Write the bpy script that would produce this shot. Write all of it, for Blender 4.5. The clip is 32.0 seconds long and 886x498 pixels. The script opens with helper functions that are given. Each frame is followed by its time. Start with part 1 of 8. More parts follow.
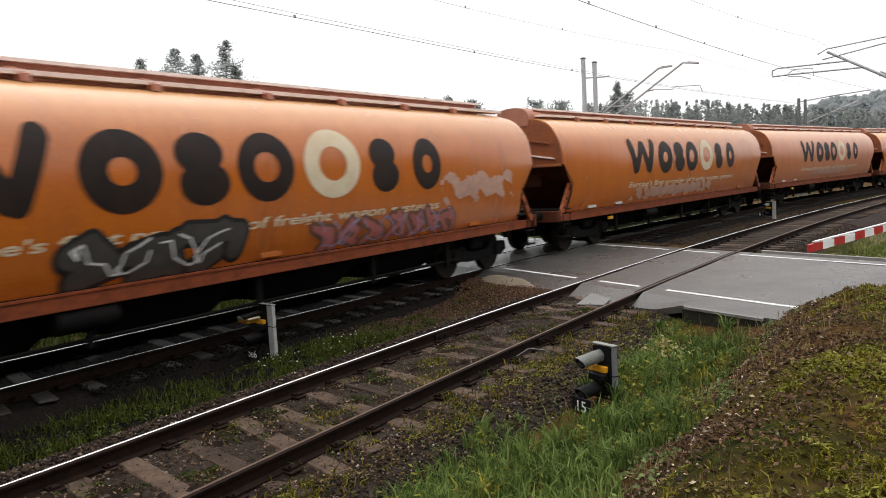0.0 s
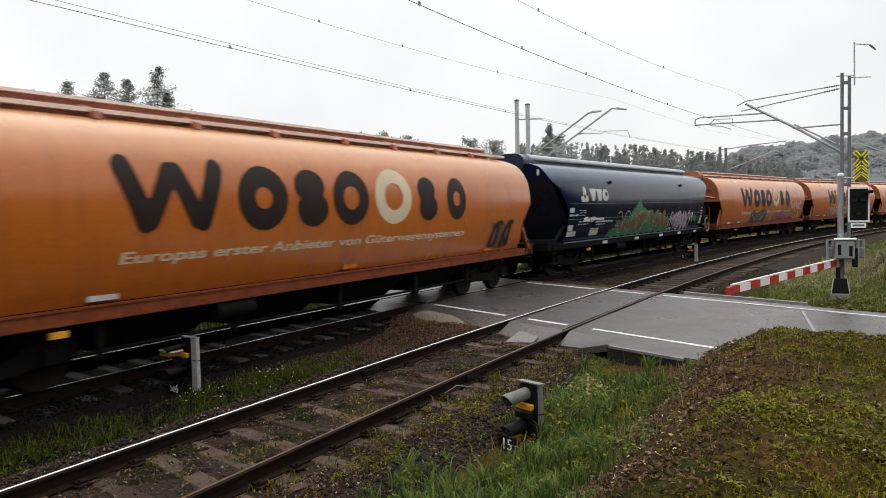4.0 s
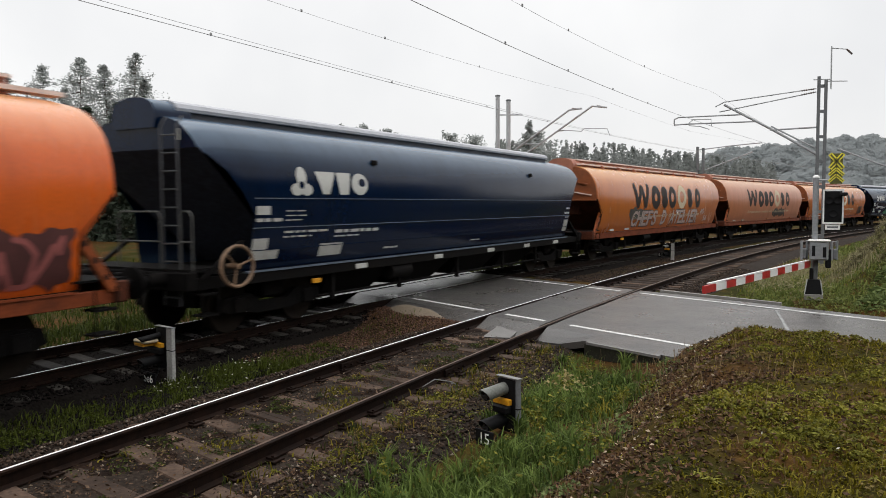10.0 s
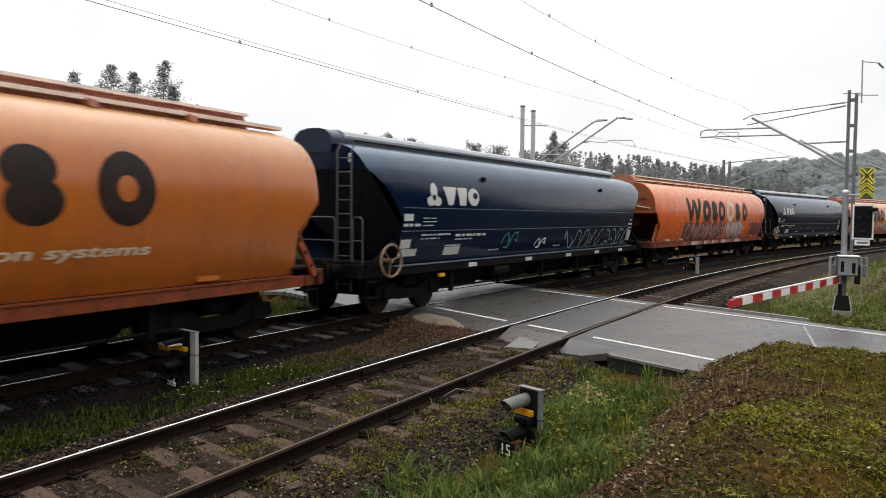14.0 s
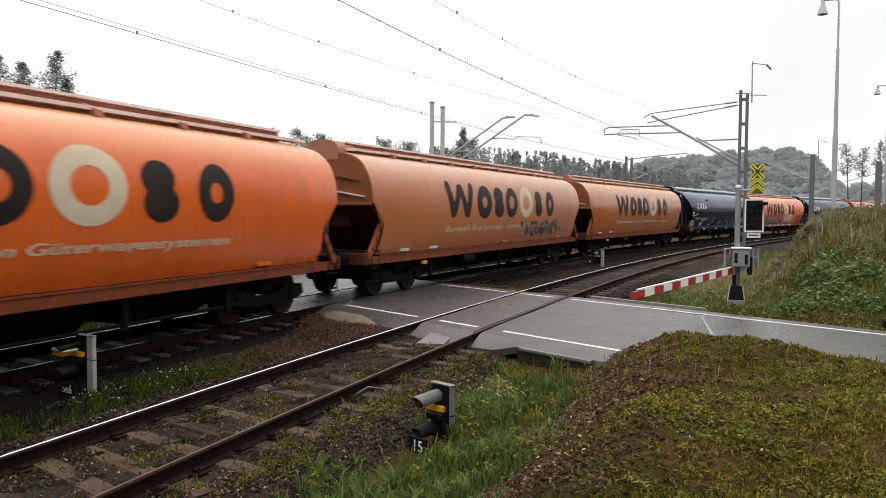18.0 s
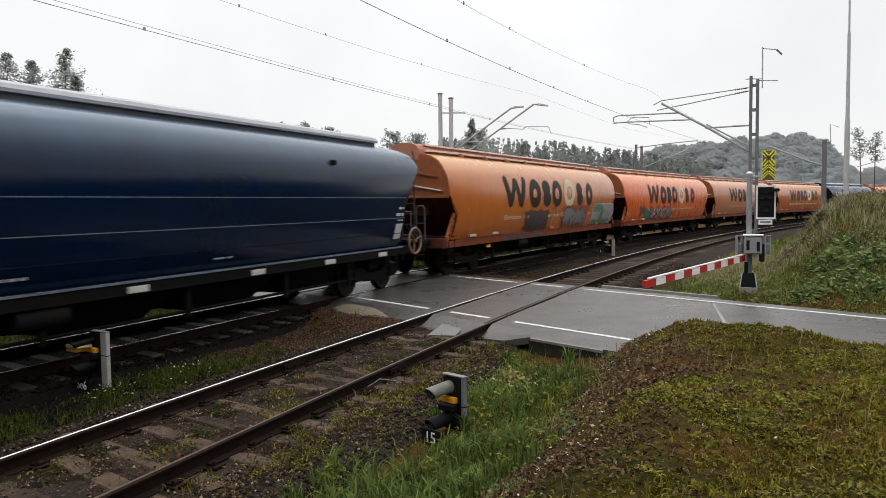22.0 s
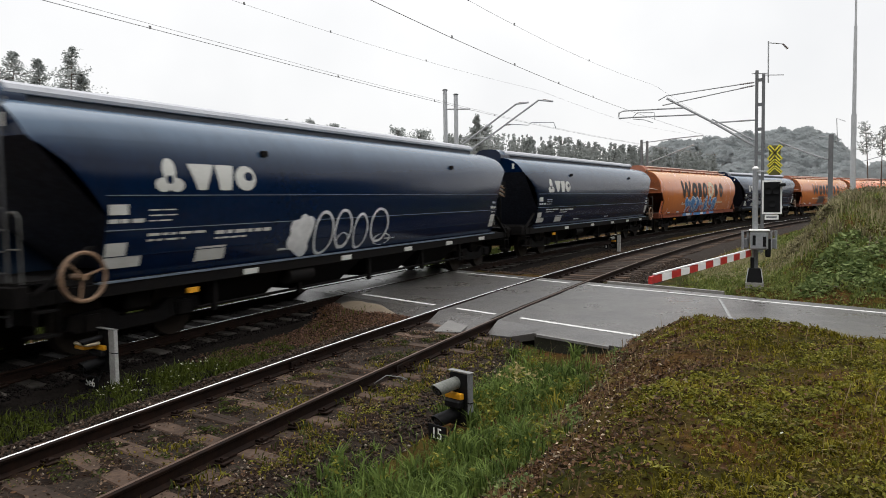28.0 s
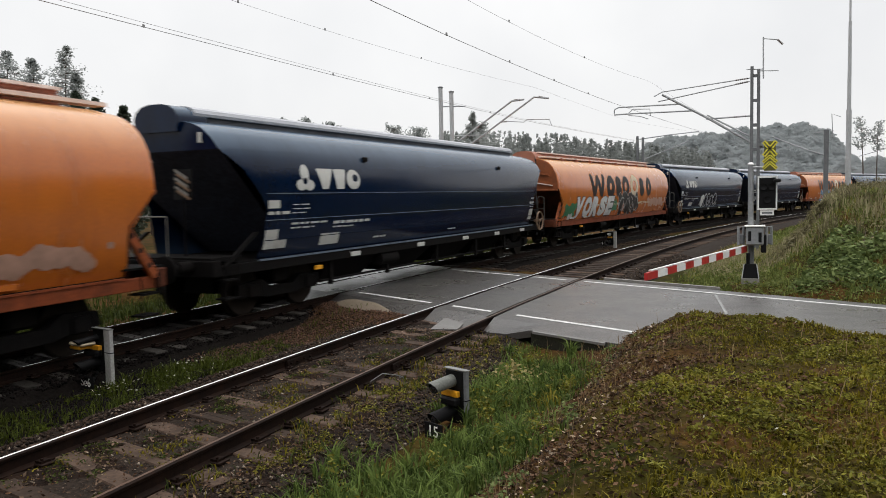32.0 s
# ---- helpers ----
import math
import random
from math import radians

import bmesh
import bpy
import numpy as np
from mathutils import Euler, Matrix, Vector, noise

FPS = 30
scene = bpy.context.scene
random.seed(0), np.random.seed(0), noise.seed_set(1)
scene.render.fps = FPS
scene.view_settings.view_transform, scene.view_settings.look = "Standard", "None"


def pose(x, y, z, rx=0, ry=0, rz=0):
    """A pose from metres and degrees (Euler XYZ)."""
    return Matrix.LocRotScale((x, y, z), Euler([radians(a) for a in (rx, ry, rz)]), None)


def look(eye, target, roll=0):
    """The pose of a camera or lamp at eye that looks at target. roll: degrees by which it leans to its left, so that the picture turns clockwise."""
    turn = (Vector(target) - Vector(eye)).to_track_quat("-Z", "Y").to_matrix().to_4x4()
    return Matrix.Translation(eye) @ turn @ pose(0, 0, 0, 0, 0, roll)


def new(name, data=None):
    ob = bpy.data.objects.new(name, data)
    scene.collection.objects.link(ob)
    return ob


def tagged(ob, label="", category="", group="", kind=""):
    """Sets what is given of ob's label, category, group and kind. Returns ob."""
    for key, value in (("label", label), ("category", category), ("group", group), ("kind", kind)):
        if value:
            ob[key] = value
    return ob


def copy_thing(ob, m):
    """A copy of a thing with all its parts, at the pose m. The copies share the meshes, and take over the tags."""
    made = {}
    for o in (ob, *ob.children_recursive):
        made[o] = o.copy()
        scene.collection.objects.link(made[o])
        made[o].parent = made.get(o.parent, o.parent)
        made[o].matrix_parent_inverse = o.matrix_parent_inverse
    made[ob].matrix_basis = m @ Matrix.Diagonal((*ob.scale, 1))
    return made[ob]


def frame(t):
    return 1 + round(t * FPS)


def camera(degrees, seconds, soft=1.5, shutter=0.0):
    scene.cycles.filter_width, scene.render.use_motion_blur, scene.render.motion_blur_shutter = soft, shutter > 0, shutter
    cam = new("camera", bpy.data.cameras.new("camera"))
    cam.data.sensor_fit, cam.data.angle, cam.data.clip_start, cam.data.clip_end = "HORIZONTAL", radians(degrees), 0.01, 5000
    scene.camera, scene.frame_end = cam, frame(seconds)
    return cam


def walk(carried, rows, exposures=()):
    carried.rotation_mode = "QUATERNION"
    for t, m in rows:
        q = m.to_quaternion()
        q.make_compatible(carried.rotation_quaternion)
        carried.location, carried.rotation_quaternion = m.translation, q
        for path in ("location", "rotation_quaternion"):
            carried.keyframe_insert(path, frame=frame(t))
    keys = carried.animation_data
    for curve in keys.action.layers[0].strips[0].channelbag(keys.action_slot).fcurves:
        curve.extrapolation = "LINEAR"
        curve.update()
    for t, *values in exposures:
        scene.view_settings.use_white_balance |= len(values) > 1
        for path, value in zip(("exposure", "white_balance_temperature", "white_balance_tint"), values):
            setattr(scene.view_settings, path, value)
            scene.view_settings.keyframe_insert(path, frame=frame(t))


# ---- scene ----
cam = camera(60.0, 32.0, soft=0.9, shutter=0.3)
# seconds, place in metres, yaw to the left, pitch, lean
PATH = [
    (0.0, 0.020, -0.018, 2.168, 31.57, -5.28, 3.10),
    (0.5, 0.017, -0.013, 2.167, 31.89, -5.28, 2.86),
    (1.0, 0.033, -0.022, 2.181, 31.39, -5.22, 2.81),
    (1.5, 0.043, -0.032, 2.180, 30.88, -5.21, 3.02),
    (2.0, 0.048, -0.040, 2.185, 29.35, -4.42, 1.72),
    (2.5, 0.046, -0.038, 2.183, 28.00, -3.98, 0.94),
    (3.0, 0.053, -0.032, 2.182, 26.89, -3.31, 0.91),
    (3.5, 0.054, -0.044, 2.183, 26.46, -3.05, 1.46),
    (4.0, 0.058, -0.043, 2.185, 26.43, -2.86, 1.41),
    (4.5, 0.051, -0.046, 2.175, 26.79, -2.64, 1.00),
    (6.5, 0.024, -0.041, 2.169, 24.97, -2.64, 0.07),
    (7.0, 0.010, -0.044, 2.182, 23.99, -2.70, 0.19),
    (7.5, 0.029, -0.043, 2.172, 24.06, -3.03, 0.01),
    (8.0, 0.020, -0.035, 2.172, 24.15, -3.17, 0.16),
    (8.5, 0.013, -0.031, 2.164, 24.42, -3.21, 0.23),
    (9.0, 0.021, -0.028, 2.177, 25.09, -3.47, 0.43),
    (9.5, 0.021, -0.037, 2.170, 24.85, -3.22, 0.34),
    (10.0, 0.016, -0.036, 2.176, 24.76, -3.30, 0.26),
    (10.5, 0.014, -0.032, 2.172, 25.05, -3.30, 0.42),
    (11.0, 0.032, -0.046, 2.180, 25.54, -3.16, 0.61),
    (11.5, 0.025, -0.044, 2.174, 26.02, -2.92, 0.77),
    (12.0, -0.006, -0.040, 2.180, 26.57, -2.91, 0.55),
    (12.5, -0.031, -0.022, 2.163, 27.81, -2.96, -0.77),
    (13.0, -0.031, -0.003, 2.151, 30.81, -2.97, -0.38),
    (13.5, -0.029, -0.008, 2.170, 29.34, -2.36, -0.18),
    (14.0, -0.008, -0.029, 2.162, 26.42, -2.57, -0.59),
    (14.5, 0.002, -0.029, 2.168, 24.37, -2.55, -0.80),
    (15.0, 0.024, 0.012, 2.176, 21.07, -2.40, -1.04),
    (15.5, -0.014, 0.031, 2.168, 18.50, -2.64, -0.83),
    (17.5, -0.017, 0.008, 2.165, 19.68, -2.65, -0.27),
    (18.0, -0.007, 0.011, 2.167, 19.81, -2.82, -0.22),
    (18.5, -0.007, 0.015, 2.167, 20.31, -2.66, 0.27),
    (19.0, -0.014, 0.021, 2.176, 20.22, -3.24, 0.79),
    (19.5, -0.010, 0.029, 2.168, 20.24, -3.35, 0.49),
    (20.0, -0.009, 0.013, 2.170, 20.23, -3.45, 0.36),
    (20.5, -0.010, 0.026, 2.171, 20.22, -3.80, 0.55),
    (21.0, -0.013, 0.029, 2.167, 20.29, -3.61, 0.39),
    (21.5, -0.007, 0.020, 2.175, 20.44, -3.65, 0.43),
    (22.0, -0.004, 0.021, 2.169, 20.59, -3.46, 0.66),
    (22.5, 0.005, 0.011, 2.169, 20.91, -3.83, 1.08),
    (23.0, 0.024, 0.001, 2.184, 20.75, -3.62, 1.34),
    (23.5, 0.013, 0.014, 2.178, 20.35, -3.82, 1.19),
    (24.0, 0.005, 0.024, 2.168, 20.32, -3.89, 1.08),
    (24.5, -0.001, 0.011, 2.169, 20.60, -4.28, 1.16),
    (25.0, -0.016, 0.021, 2.171, 20.56, -4.01, 0.83),
    (25.5, -0.004, 0.023, 2.164, 20.95, -3.94, 0.72),
    (27.5, -0.005, 0.017, 2.171, 21.10, -3.84, 1.23),
    (28.0, -0.000, 0.000, 2.177, 21.00, -3.74, 0.92),
    (28.5, -0.005, 0.008, 2.173, 21.14, -3.63, 0.95),
    (29.0, 0.012, -0.004, 2.175, 21.08, -3.39, 0.86),
    (29.5, 0.011, -0.009, 2.169, 20.93, -3.23, 1.14),
    (30.0, 0.007, 0.011, 2.166, 20.19, -3.42, 1.01),
    (30.5, 0.011, -0.001, 2.167, 20.49, -3.47, 1.30),
    (31.0, 0.007, 0.004, 2.163, 20.45, -3.62, 1.31),
    (31.5, 0.010, 0.014, 2.168, 20.87, -4.00, 1.26),
    (32.0, 0.012, 0.015, 2.178, 20.76, -3.93, 1.24),
]
walk(cam, [(t, pose(x, y, z, 90 + p, 0, a) @ pose(0, 0, 0, 0, 0, -r)) for t, x, y, z, a, p, r in PATH],
     exposures=[(0.0, 0.26), (2.5, 0.25), (3.0, 0.06), (4.5, 0.06), (6.8, -0.22), (8.2, -0.24), (9.0, -0.06), (11.5, 0.0), (12.2, -0.06), (13.05, -0.07), (13.5, 0.08), (15.0, 0.16), (19.0, 0.14), (21.0, 0.05), (25.0, 0.06), (28.2, 0.09), (29.0, -0.06), (30.0, -0.09), (31.0, -0.07), (32.0, 0.0)])

# ---------------------------------------------------------------- light
world = bpy.data.worlds.new("overcast_sky")
scene.world = world
world.use_nodes = True
wn, wl = world.node_tree.nodes, world.node_tree.links
wn.clear()
w_out = wn.new("ShaderNodeOutputWorld")
w_bg = wn.new("ShaderNodeBackground")
w_sky = wn.new("ShaderNodeTexSky")
w_sky.sky_type = "NISHITA"
w_sky.sun_disc = False
w_sky.sun_elevation = radians(70)
w_sky.sun_rotation = radians(150)
w_sky.dust_density = 4.0
w_scale = wn.new("ShaderNodeVectorMath")
w_scale.operation = "SCALE"
w_scale.inputs["Scale"].default_value = 0.10
w_co = wn.new("ShaderNodeTexCoord")
w_noise = wn.new("ShaderNodeTexNoise")
w_noise.inputs["Scale"].default_value = 2.0
w_noise.inputs["Detail"].default_value = 5
w_ramp = wn.new("ShaderNodeValToRGB")
w_ramp.color_ramp.elements[0].position, w_ramp.color_ramp.elements[0].color = 0.32, (0.80, 0.802, 0.81, 1)
w_ramp.color_ramp.elements[1].position, w_ramp.color_ramp.elements[1].color = 0.68, (1.0, 0.993, 0.983, 1)
w_mix = wn.new("ShaderNodeMix")
w_mix.data_type = "RGBA"
w_mix.inputs["Factor"].default_value = 0.9
wl.new(w_sky.outputs[0], w_scale.inputs[0])
wl.new(w_co.outputs["Generated"], w_noise.inputs["Vector"])
wl.new(w_noise.outputs["Fac"], w_ramp.inputs[0])
wl.new(w_scale.outputs[0], w_mix.inputs["A"])
wl.new(w_ramp.outputs[0], w_mix.inputs["B"])
wl.new(w_mix.outputs["Result"], w_bg.inputs[0])
wl.new(w_bg.outputs[0], w_out.inputs[0])
# an overcast sky is more than twice as bright overhead as near the horizon
w_sep = wn.new("ShaderNodeSeparateXYZ")
w_up = wn.new("ShaderNodeMapRange")
w_up.interpolation_type = "SMOOTHSTEP"
w_up.inputs["From Min"].default_value, w_up.inputs["From Max"].default_value = 0.30, 1.0
w_up.inputs["To Min"].default_value, w_up.inputs["To Max"].default_value = 1.12, 2.55
wl.new(w_co.outputs["Generated"], w_sep.inputs[0])
wl.new(w_sep.outputs["Z"], w_up.inputs["Value"])
wl.new(w_up.outputs[0], w_bg.inputs["Strength"])

sun = new("sun", bpy.data.lights.new("sun", "SUN"))
sun.data.energy, sun.data.angle, sun.data.color = 0.5, radians(50), (1.0, 0.97, 0.93)
sun.matrix_world = look((-14, 28, 60), (0, 10, 0))


# ---------------------------------------------------------------- materials
def shader(name, color, rough=0.6, metal=0.0, vary=0.25, grain=40.0, stain=2.0, bump=0.15, dirt=None, dirt_amount=0.4,
           rough_vary=0.15, per_piece=0.0, streak=False, spec=0.5, bump_scale=None, island=False, coat=0.0, sky_tint=None, sky_from=0.18, sheen=0.0):
    """Paint, stone or metal with variation at two scales: a fine grain and broad stains, in object space."""
    m = bpy.data.materials.new(name)
    m.use_nodes = True
    n, l = m.node_tree.nodes, m.node_tree.links
    b = n["Principled BSDF"]
    co = n.new("ShaderNodeTexCoord")
    fine, broad = n.new("ShaderNodeTexNoise"), n.new("ShaderNodeTexNoise")
    fine.inputs["Scale"].default_value, fine.inputs["Detail"].default_value = grain, 4
    broad.inputs["Scale"].default_value, broad.inputs["Detail"].default_value = stain, 6
    broad.inputs["Roughness"].default_value = 0.65
    l.new(co.outputs["Object"], fine.inputs["Vector"])
    if streak:
        mp = n.new("ShaderNodeMapping")
        mp.inputs["Scale"].default_value = (1.6, 1.6, 0.22)
        l.new(co.outputs["Object"], mp.inputs[0])
        l.new(mp.outputs[0], broad.inputs["Vector"])
    else:
        l.new(co.outputs["Object"], broad.inputs["Vector"])
    def mixed(fac, a, c, kind="MIX"):
        x = n.new("ShaderNodeMix")
        x.data_type, x.blend_type = "RGBA", kind
        for sock, v in (("Factor", fac), ("A", a), ("B", c)):
            if isinstance(v, (int, float)):
                x.inputs[sock].default_value = v
            elif isinstance(v, tuple):
                x.inputs[sock].default_value = (*v, 1)
            else:
                l.new(v, x.inputs[sock])
        return x.outputs["Result"]
    def ramp(src, a, c):
        r = n.new("ShaderNodeMapRange")
        r.inputs["From Min"].default_value, r.inputs["From Max"].default_value = a, c
        l.new(src, r.inputs["Value"])
        return r.outputs[0]
    dark = tuple(v * (1 - vary) for v in color)
    light = tuple(min(1, v * (1 + vary)) for v in color)
    c = mixed(ramp(fine.outputs["Fac"], 0.3, 0.7), dark, light)
    d = dirt or tuple(v * 0.45 for v in color)
    spots = n.new("ShaderNodeMath")
    spots.operation = "MULTIPLY"
    spots.inputs[1].default_value = dirt_amount
    l.new(ramp(broad.outputs["Fac"], 0.45, 0.75), spots.inputs[0])
    c = mixed(spots.outputs[0], c, d)
    if sky_tint:
        # pale tint on upward faces: the sky's light is put into the paint
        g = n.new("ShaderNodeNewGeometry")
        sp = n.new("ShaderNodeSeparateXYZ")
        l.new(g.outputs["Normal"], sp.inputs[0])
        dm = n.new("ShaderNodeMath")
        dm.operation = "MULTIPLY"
        l.new(ramp(sp.outputs["Z"], sky_from, 0.92), dm.inputs[0])
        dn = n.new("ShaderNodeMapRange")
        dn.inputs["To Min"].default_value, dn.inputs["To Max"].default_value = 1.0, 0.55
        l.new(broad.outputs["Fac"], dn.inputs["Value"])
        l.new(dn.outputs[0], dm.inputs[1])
        c = mixed(dm.outputs[0], c, sky_tint)
    if per_piece:
        if island:
            inf = n.new("ShaderNodeNewGeometry").outputs["Random Per Island"]
        else:
            inf = n.new("ShaderNodeObjectInfo").outputs["Random"]
        hs = n.new("ShaderNodeHueSaturation")
        r = n.new("ShaderNodeMapRange")
        r.inputs["To Min"].default_value, r.inputs["To Max"].default_value = 1 - per_piece, 1 + per_piece
        l.new(inf, r.inputs["Value"])
        l.new(r.outputs[0], hs.inputs["Value"])
        l.new(c, hs.inputs["Color"])
        c = hs.outputs[0]
    l.new(c, b.inputs["Base Color"])
    rr = n.new("ShaderNodeMapRange")
    rr.inputs["To Min"].default_value, rr.inputs["To Max"].default_value = max(0.02, rough - rough_vary), min(1, rough + rough_vary)
    l.new(broad.outputs["Fac"], rr.inputs["Value"])
    l.new(rr.outputs[0], b.inputs["Roughness"])
    b.inputs["Metallic"].default_value = metal
    b.inputs["Specular IOR Level"].default_value = spec
    b.inputs["Coat Weight"].default_value = coat
    b.inputs["Coat Roughness"].default_value = 0.15
    b.inputs["Sheen Weight"].default_value = sheen
    b.inputs["Sheen Roughness"].default_value = 0.35
    if bump:
        bp = n.new("ShaderNodeBump")
        bp.inputs["Strength"].default_value, bp.inputs["Distance"].default_value = bump, 0.01
        if bump_scale:
            bn = n.new("ShaderNodeTexNoise")
            bn.inputs["Scale"].default_value = bump_scale
            l.new(co.outputs["Object"], bn.inputs["Vector"])
            l.new(bn.outputs["Fac"], bp.inputs["Height"])
        else:
            l.new(fine.outputs["Fac"], bp.inputs["Height"])
        l.new(bp.outputs[0], b.inputs["Normal"])
    return m


def leaf_shader(name, color, tip, rough=0.55, trans=0.25):
    m = bpy.data.materials.new(name)
    m.use_nodes = True
    n, l = m.node_tree.nodes, m.node_tree.links
    b = n["Principled BSDF"]
    g = n.new("ShaderNodeNewGeometry")
    co = n.new("ShaderNodeTexCoord")
    nz = n.new("ShaderNodeTexNoise")
    nz.inputs["Scale"].default_value, nz.inputs["Detail"].default_value = 0.7, 4
    l.new(co.outputs["Object"], nz.inputs["Vector"])
    ad = n.new("ShaderNodeMath")
    ad.operation = "ADD"
    l.new(g.outputs["Random Per Island"], ad.inputs[0])
    l.new(nz.outputs["Fac"], ad.inputs[1])
    mr = n.new("ShaderNodeMapRange")
    mr.inputs["From Min"].default_value, mr.inputs["From Max"].default_value = 0.35, 1.45
    l.new(ad.outputs[0], mr.inputs["Value"])
    x = n.new("ShaderNodeMix")
    x.data_type = "RGBA"
    x.inputs["A"].default_value, x.inputs["B"].default_value = (*color, 1), (*tip, 1)
    l.new(mr.outputs[0], x.inputs["Factor"])
    l.new(x.outputs["Result"], b.inputs["Base Color"])
    b.inputs["Roughness"].default_value = rough
    b.inputs["Specular IOR Level"].default_value = 0.08
    t = n.new("ShaderNodeBsdfTranslucent")
    l.new(x.outputs["Result"], t.inputs["Color"])
    ms = n.new("ShaderNodeMixShader")
    ms.inputs[0].default_value = trans
    l.new(b.outputs[0], ms.inputs[1])
    l.new(t.outputs[0], ms.inputs[2])
    l.new(ms.outputs[0], n["Material Output"].inputs["Surface"])
    return m


def ground_shader():
    """Soil, moss and thin turf: three colours by noise in the world's metres."""
    m = bpy.data.materials.new("soil_and_turf")
    m.use_nodes = True
    n, l = m.node_tree.nodes, m.node_tree.links
    b = n["Principled BSDF"]
    co = n.new("ShaderNodeTexCoord")
    def nz(scale, detail=5):
        x = n.new("ShaderNodeTexNoise")
        x.inputs["Scale"].default_value, x.inputs["Detail"].default_value = scale, detail
        l.new(co.outputs["Object"], x.inputs["Vector"])
        return x.outputs["Fac"]
    def ramp(src, stops):
        r = n.new("ShaderNodeValToRGB")
        e = r.color_ramp.elements
        e[0].position, e[0].color = stops[0][0], (*stops[0][1], 1)
        e[1].position, e[1].color = stops[-1][0], (*stops[-1][1], 1)
        for p, c in stops[1:-1]:
            e.new(p).color = (*c, 1)
        l.new(src, r.inputs[0])
        return r.outputs[0]
    big = ramp(nz(0.45), [(0.36, (0.026, 0.028, 0.004)), (0.48, (0.046, 0.032, 0.007)), (0.56, (0.072, 0.036, 0.011))])
    small = ramp(nz(9, 6), [(0.3, (0.35, 0.35, 0.33)), (0.55, (0.9, 0.9, 0.9)), (0.75, (1.4, 1.35, 1.25))])
    x = n.new("ShaderNodeMix")
    x.data_type, x.blend_type = "RGBA", "MULTIPLY"
    x.inputs["Factor"].default_value = 1
    l.new(big, x.inputs["A"])
    l.new(small, x.inputs["B"])
    l.new(x.outputs["Result"], b.inputs["Base Color"])
    b.inputs["Roughness"].default_value = 0.9
    b.inputs["Specular IOR Level"].default_value = 0.04
    bp = n.new("ShaderNodeBump")
    bp.inputs["Strength"].default_value, bp.inputs["Distance"].default_value = 0.7, 0.03
    l.new(nz(22, 6), bp.inputs["Height"])
    l.new(bp.outputs[0], b.inputs["Normal"])
    return m


ORANGE = shader("orange_wagon_paint", (0.47, 0.122, 0.012), 0.24, vary=0.10, grain=24, stain=1.5, bump=0.55, bump_scale=1.3, dirt=(0.29, 0.075, 0.016), dirt_amount=0.70, streak=True, spec=0.75, per_piece=0.10, sky_tint=(0.55, 0.30, 0.12), sheen=0.08)
ORANGE_PALE = shader("faded_orange_wagon_paint", (0.50, 0.152, 0.046), 0.34, vary=0.10, grain=24, stain=1.5, bump=0.55, bump_scale=1.3, dirt=(0.36, 0.14, 0.06), dirt_amount=0.70, streak=True, spec=0.7, per_piece=0.10, sky_tint=(0.58, 0.36, 0.22), sheen=0.12)
ORANGE_RED = shader("red_orange_wagon_paint", (0.72, 0.125, 0.013), 0.28, vary=0.10, grain=24, stain=1.5, bump=0.55, bump_scale=1.3, dirt=(0.50, 0.088, 0.018), dirt_amount=0.70, streak=True, spec=0.55, per_piece=0.06, sky_tint=(0.60, 0.32, 0.15), sheen=0.04)
BLUE = shader("navy_wagon_paint", (0.0008, 0.0082, 0.0305), 0.17, vary=0.12, grain=10, stain=0.8, bump=0.30, bump_scale=1.3, dirt=(0.0015, 0.0045, 0.013), dirt_amount=0.6, streak=True, spec=0.22, rough_vary=0.06, per_piece=0.12, sky_tint=(0.086, 0.138, 0.200), sky_from=0.15)
HATCH_RED = shader("red_brown_hatch_paint", (0.36, 0.135, 0.080), 0.5, vary=0.15, stain=1.2, dirt=(0.12, 0.05, 0.035), dirt_amount=0.6, spec=0.4)
# the red inside the end recess, its shade put into the colour
RECESS_RED = shader("shade_dark_recess_red", (0.060, 0.016, 0.007), 0.7, vary=0.3, grain=18, stain=3, dirt=(0.02, 0.009, 0.006), dirt_amount=0.8, spec=0.15)
SILL_RED = shader("grimy_dark_red_sill", (0.20, 0.045, 0.014), 0.6, vary=0.25, grain=20, stain=3, dirt=(0.06, 0.02, 0.01), dirt_amount=0.8, spec=0.2)
HATCH_EDGE = shader("pale_worn_edge_and_highlight", (0.76, 0.62, 0.55), 0.5, vary=0.15, stain=2, dirt=(0.40, 0.22, 0.15), dirt_amount=0.4)
HATCH_GREY = shader("pale_grey_hatch_paint", (0.36, 0.37, 0.40), 0.45, vary=0.12, stain=1.2, dirt=(0.22, 0.22, 0.24), dirt_amount=0.5)
# darker copy of the hatch grey: shade below the lid put into colour
COAMING = shader("shade_dark_coaming_grey", (0.075, 0.078, 0.090), 0.5, vary=0.2, stain=1.5)
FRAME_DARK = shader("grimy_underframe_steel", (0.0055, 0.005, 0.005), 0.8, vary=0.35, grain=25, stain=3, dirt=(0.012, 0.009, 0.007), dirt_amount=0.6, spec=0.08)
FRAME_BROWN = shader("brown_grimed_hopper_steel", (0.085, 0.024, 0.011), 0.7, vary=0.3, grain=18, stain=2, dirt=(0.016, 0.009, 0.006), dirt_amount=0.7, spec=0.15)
END_BROWN = shader("grimed_orange_end_paint", (0.25, 0.068, 0.018), 0.5, vary=0.18, grain=14, stain=1.4, dirt=(0.12, 0.040, 0.018), dirt_amount=0.75, spec=0.35, sheen=0.1)
STRUT_RED = shader("grimy_red_orange_strut", (0.30, 0.070, 0.018), 0.55, vary=0.25, grain=16, stain=3, dirt=(0.08, 0.025, 0.012), dirt_amount=0.8, spec=0.25)
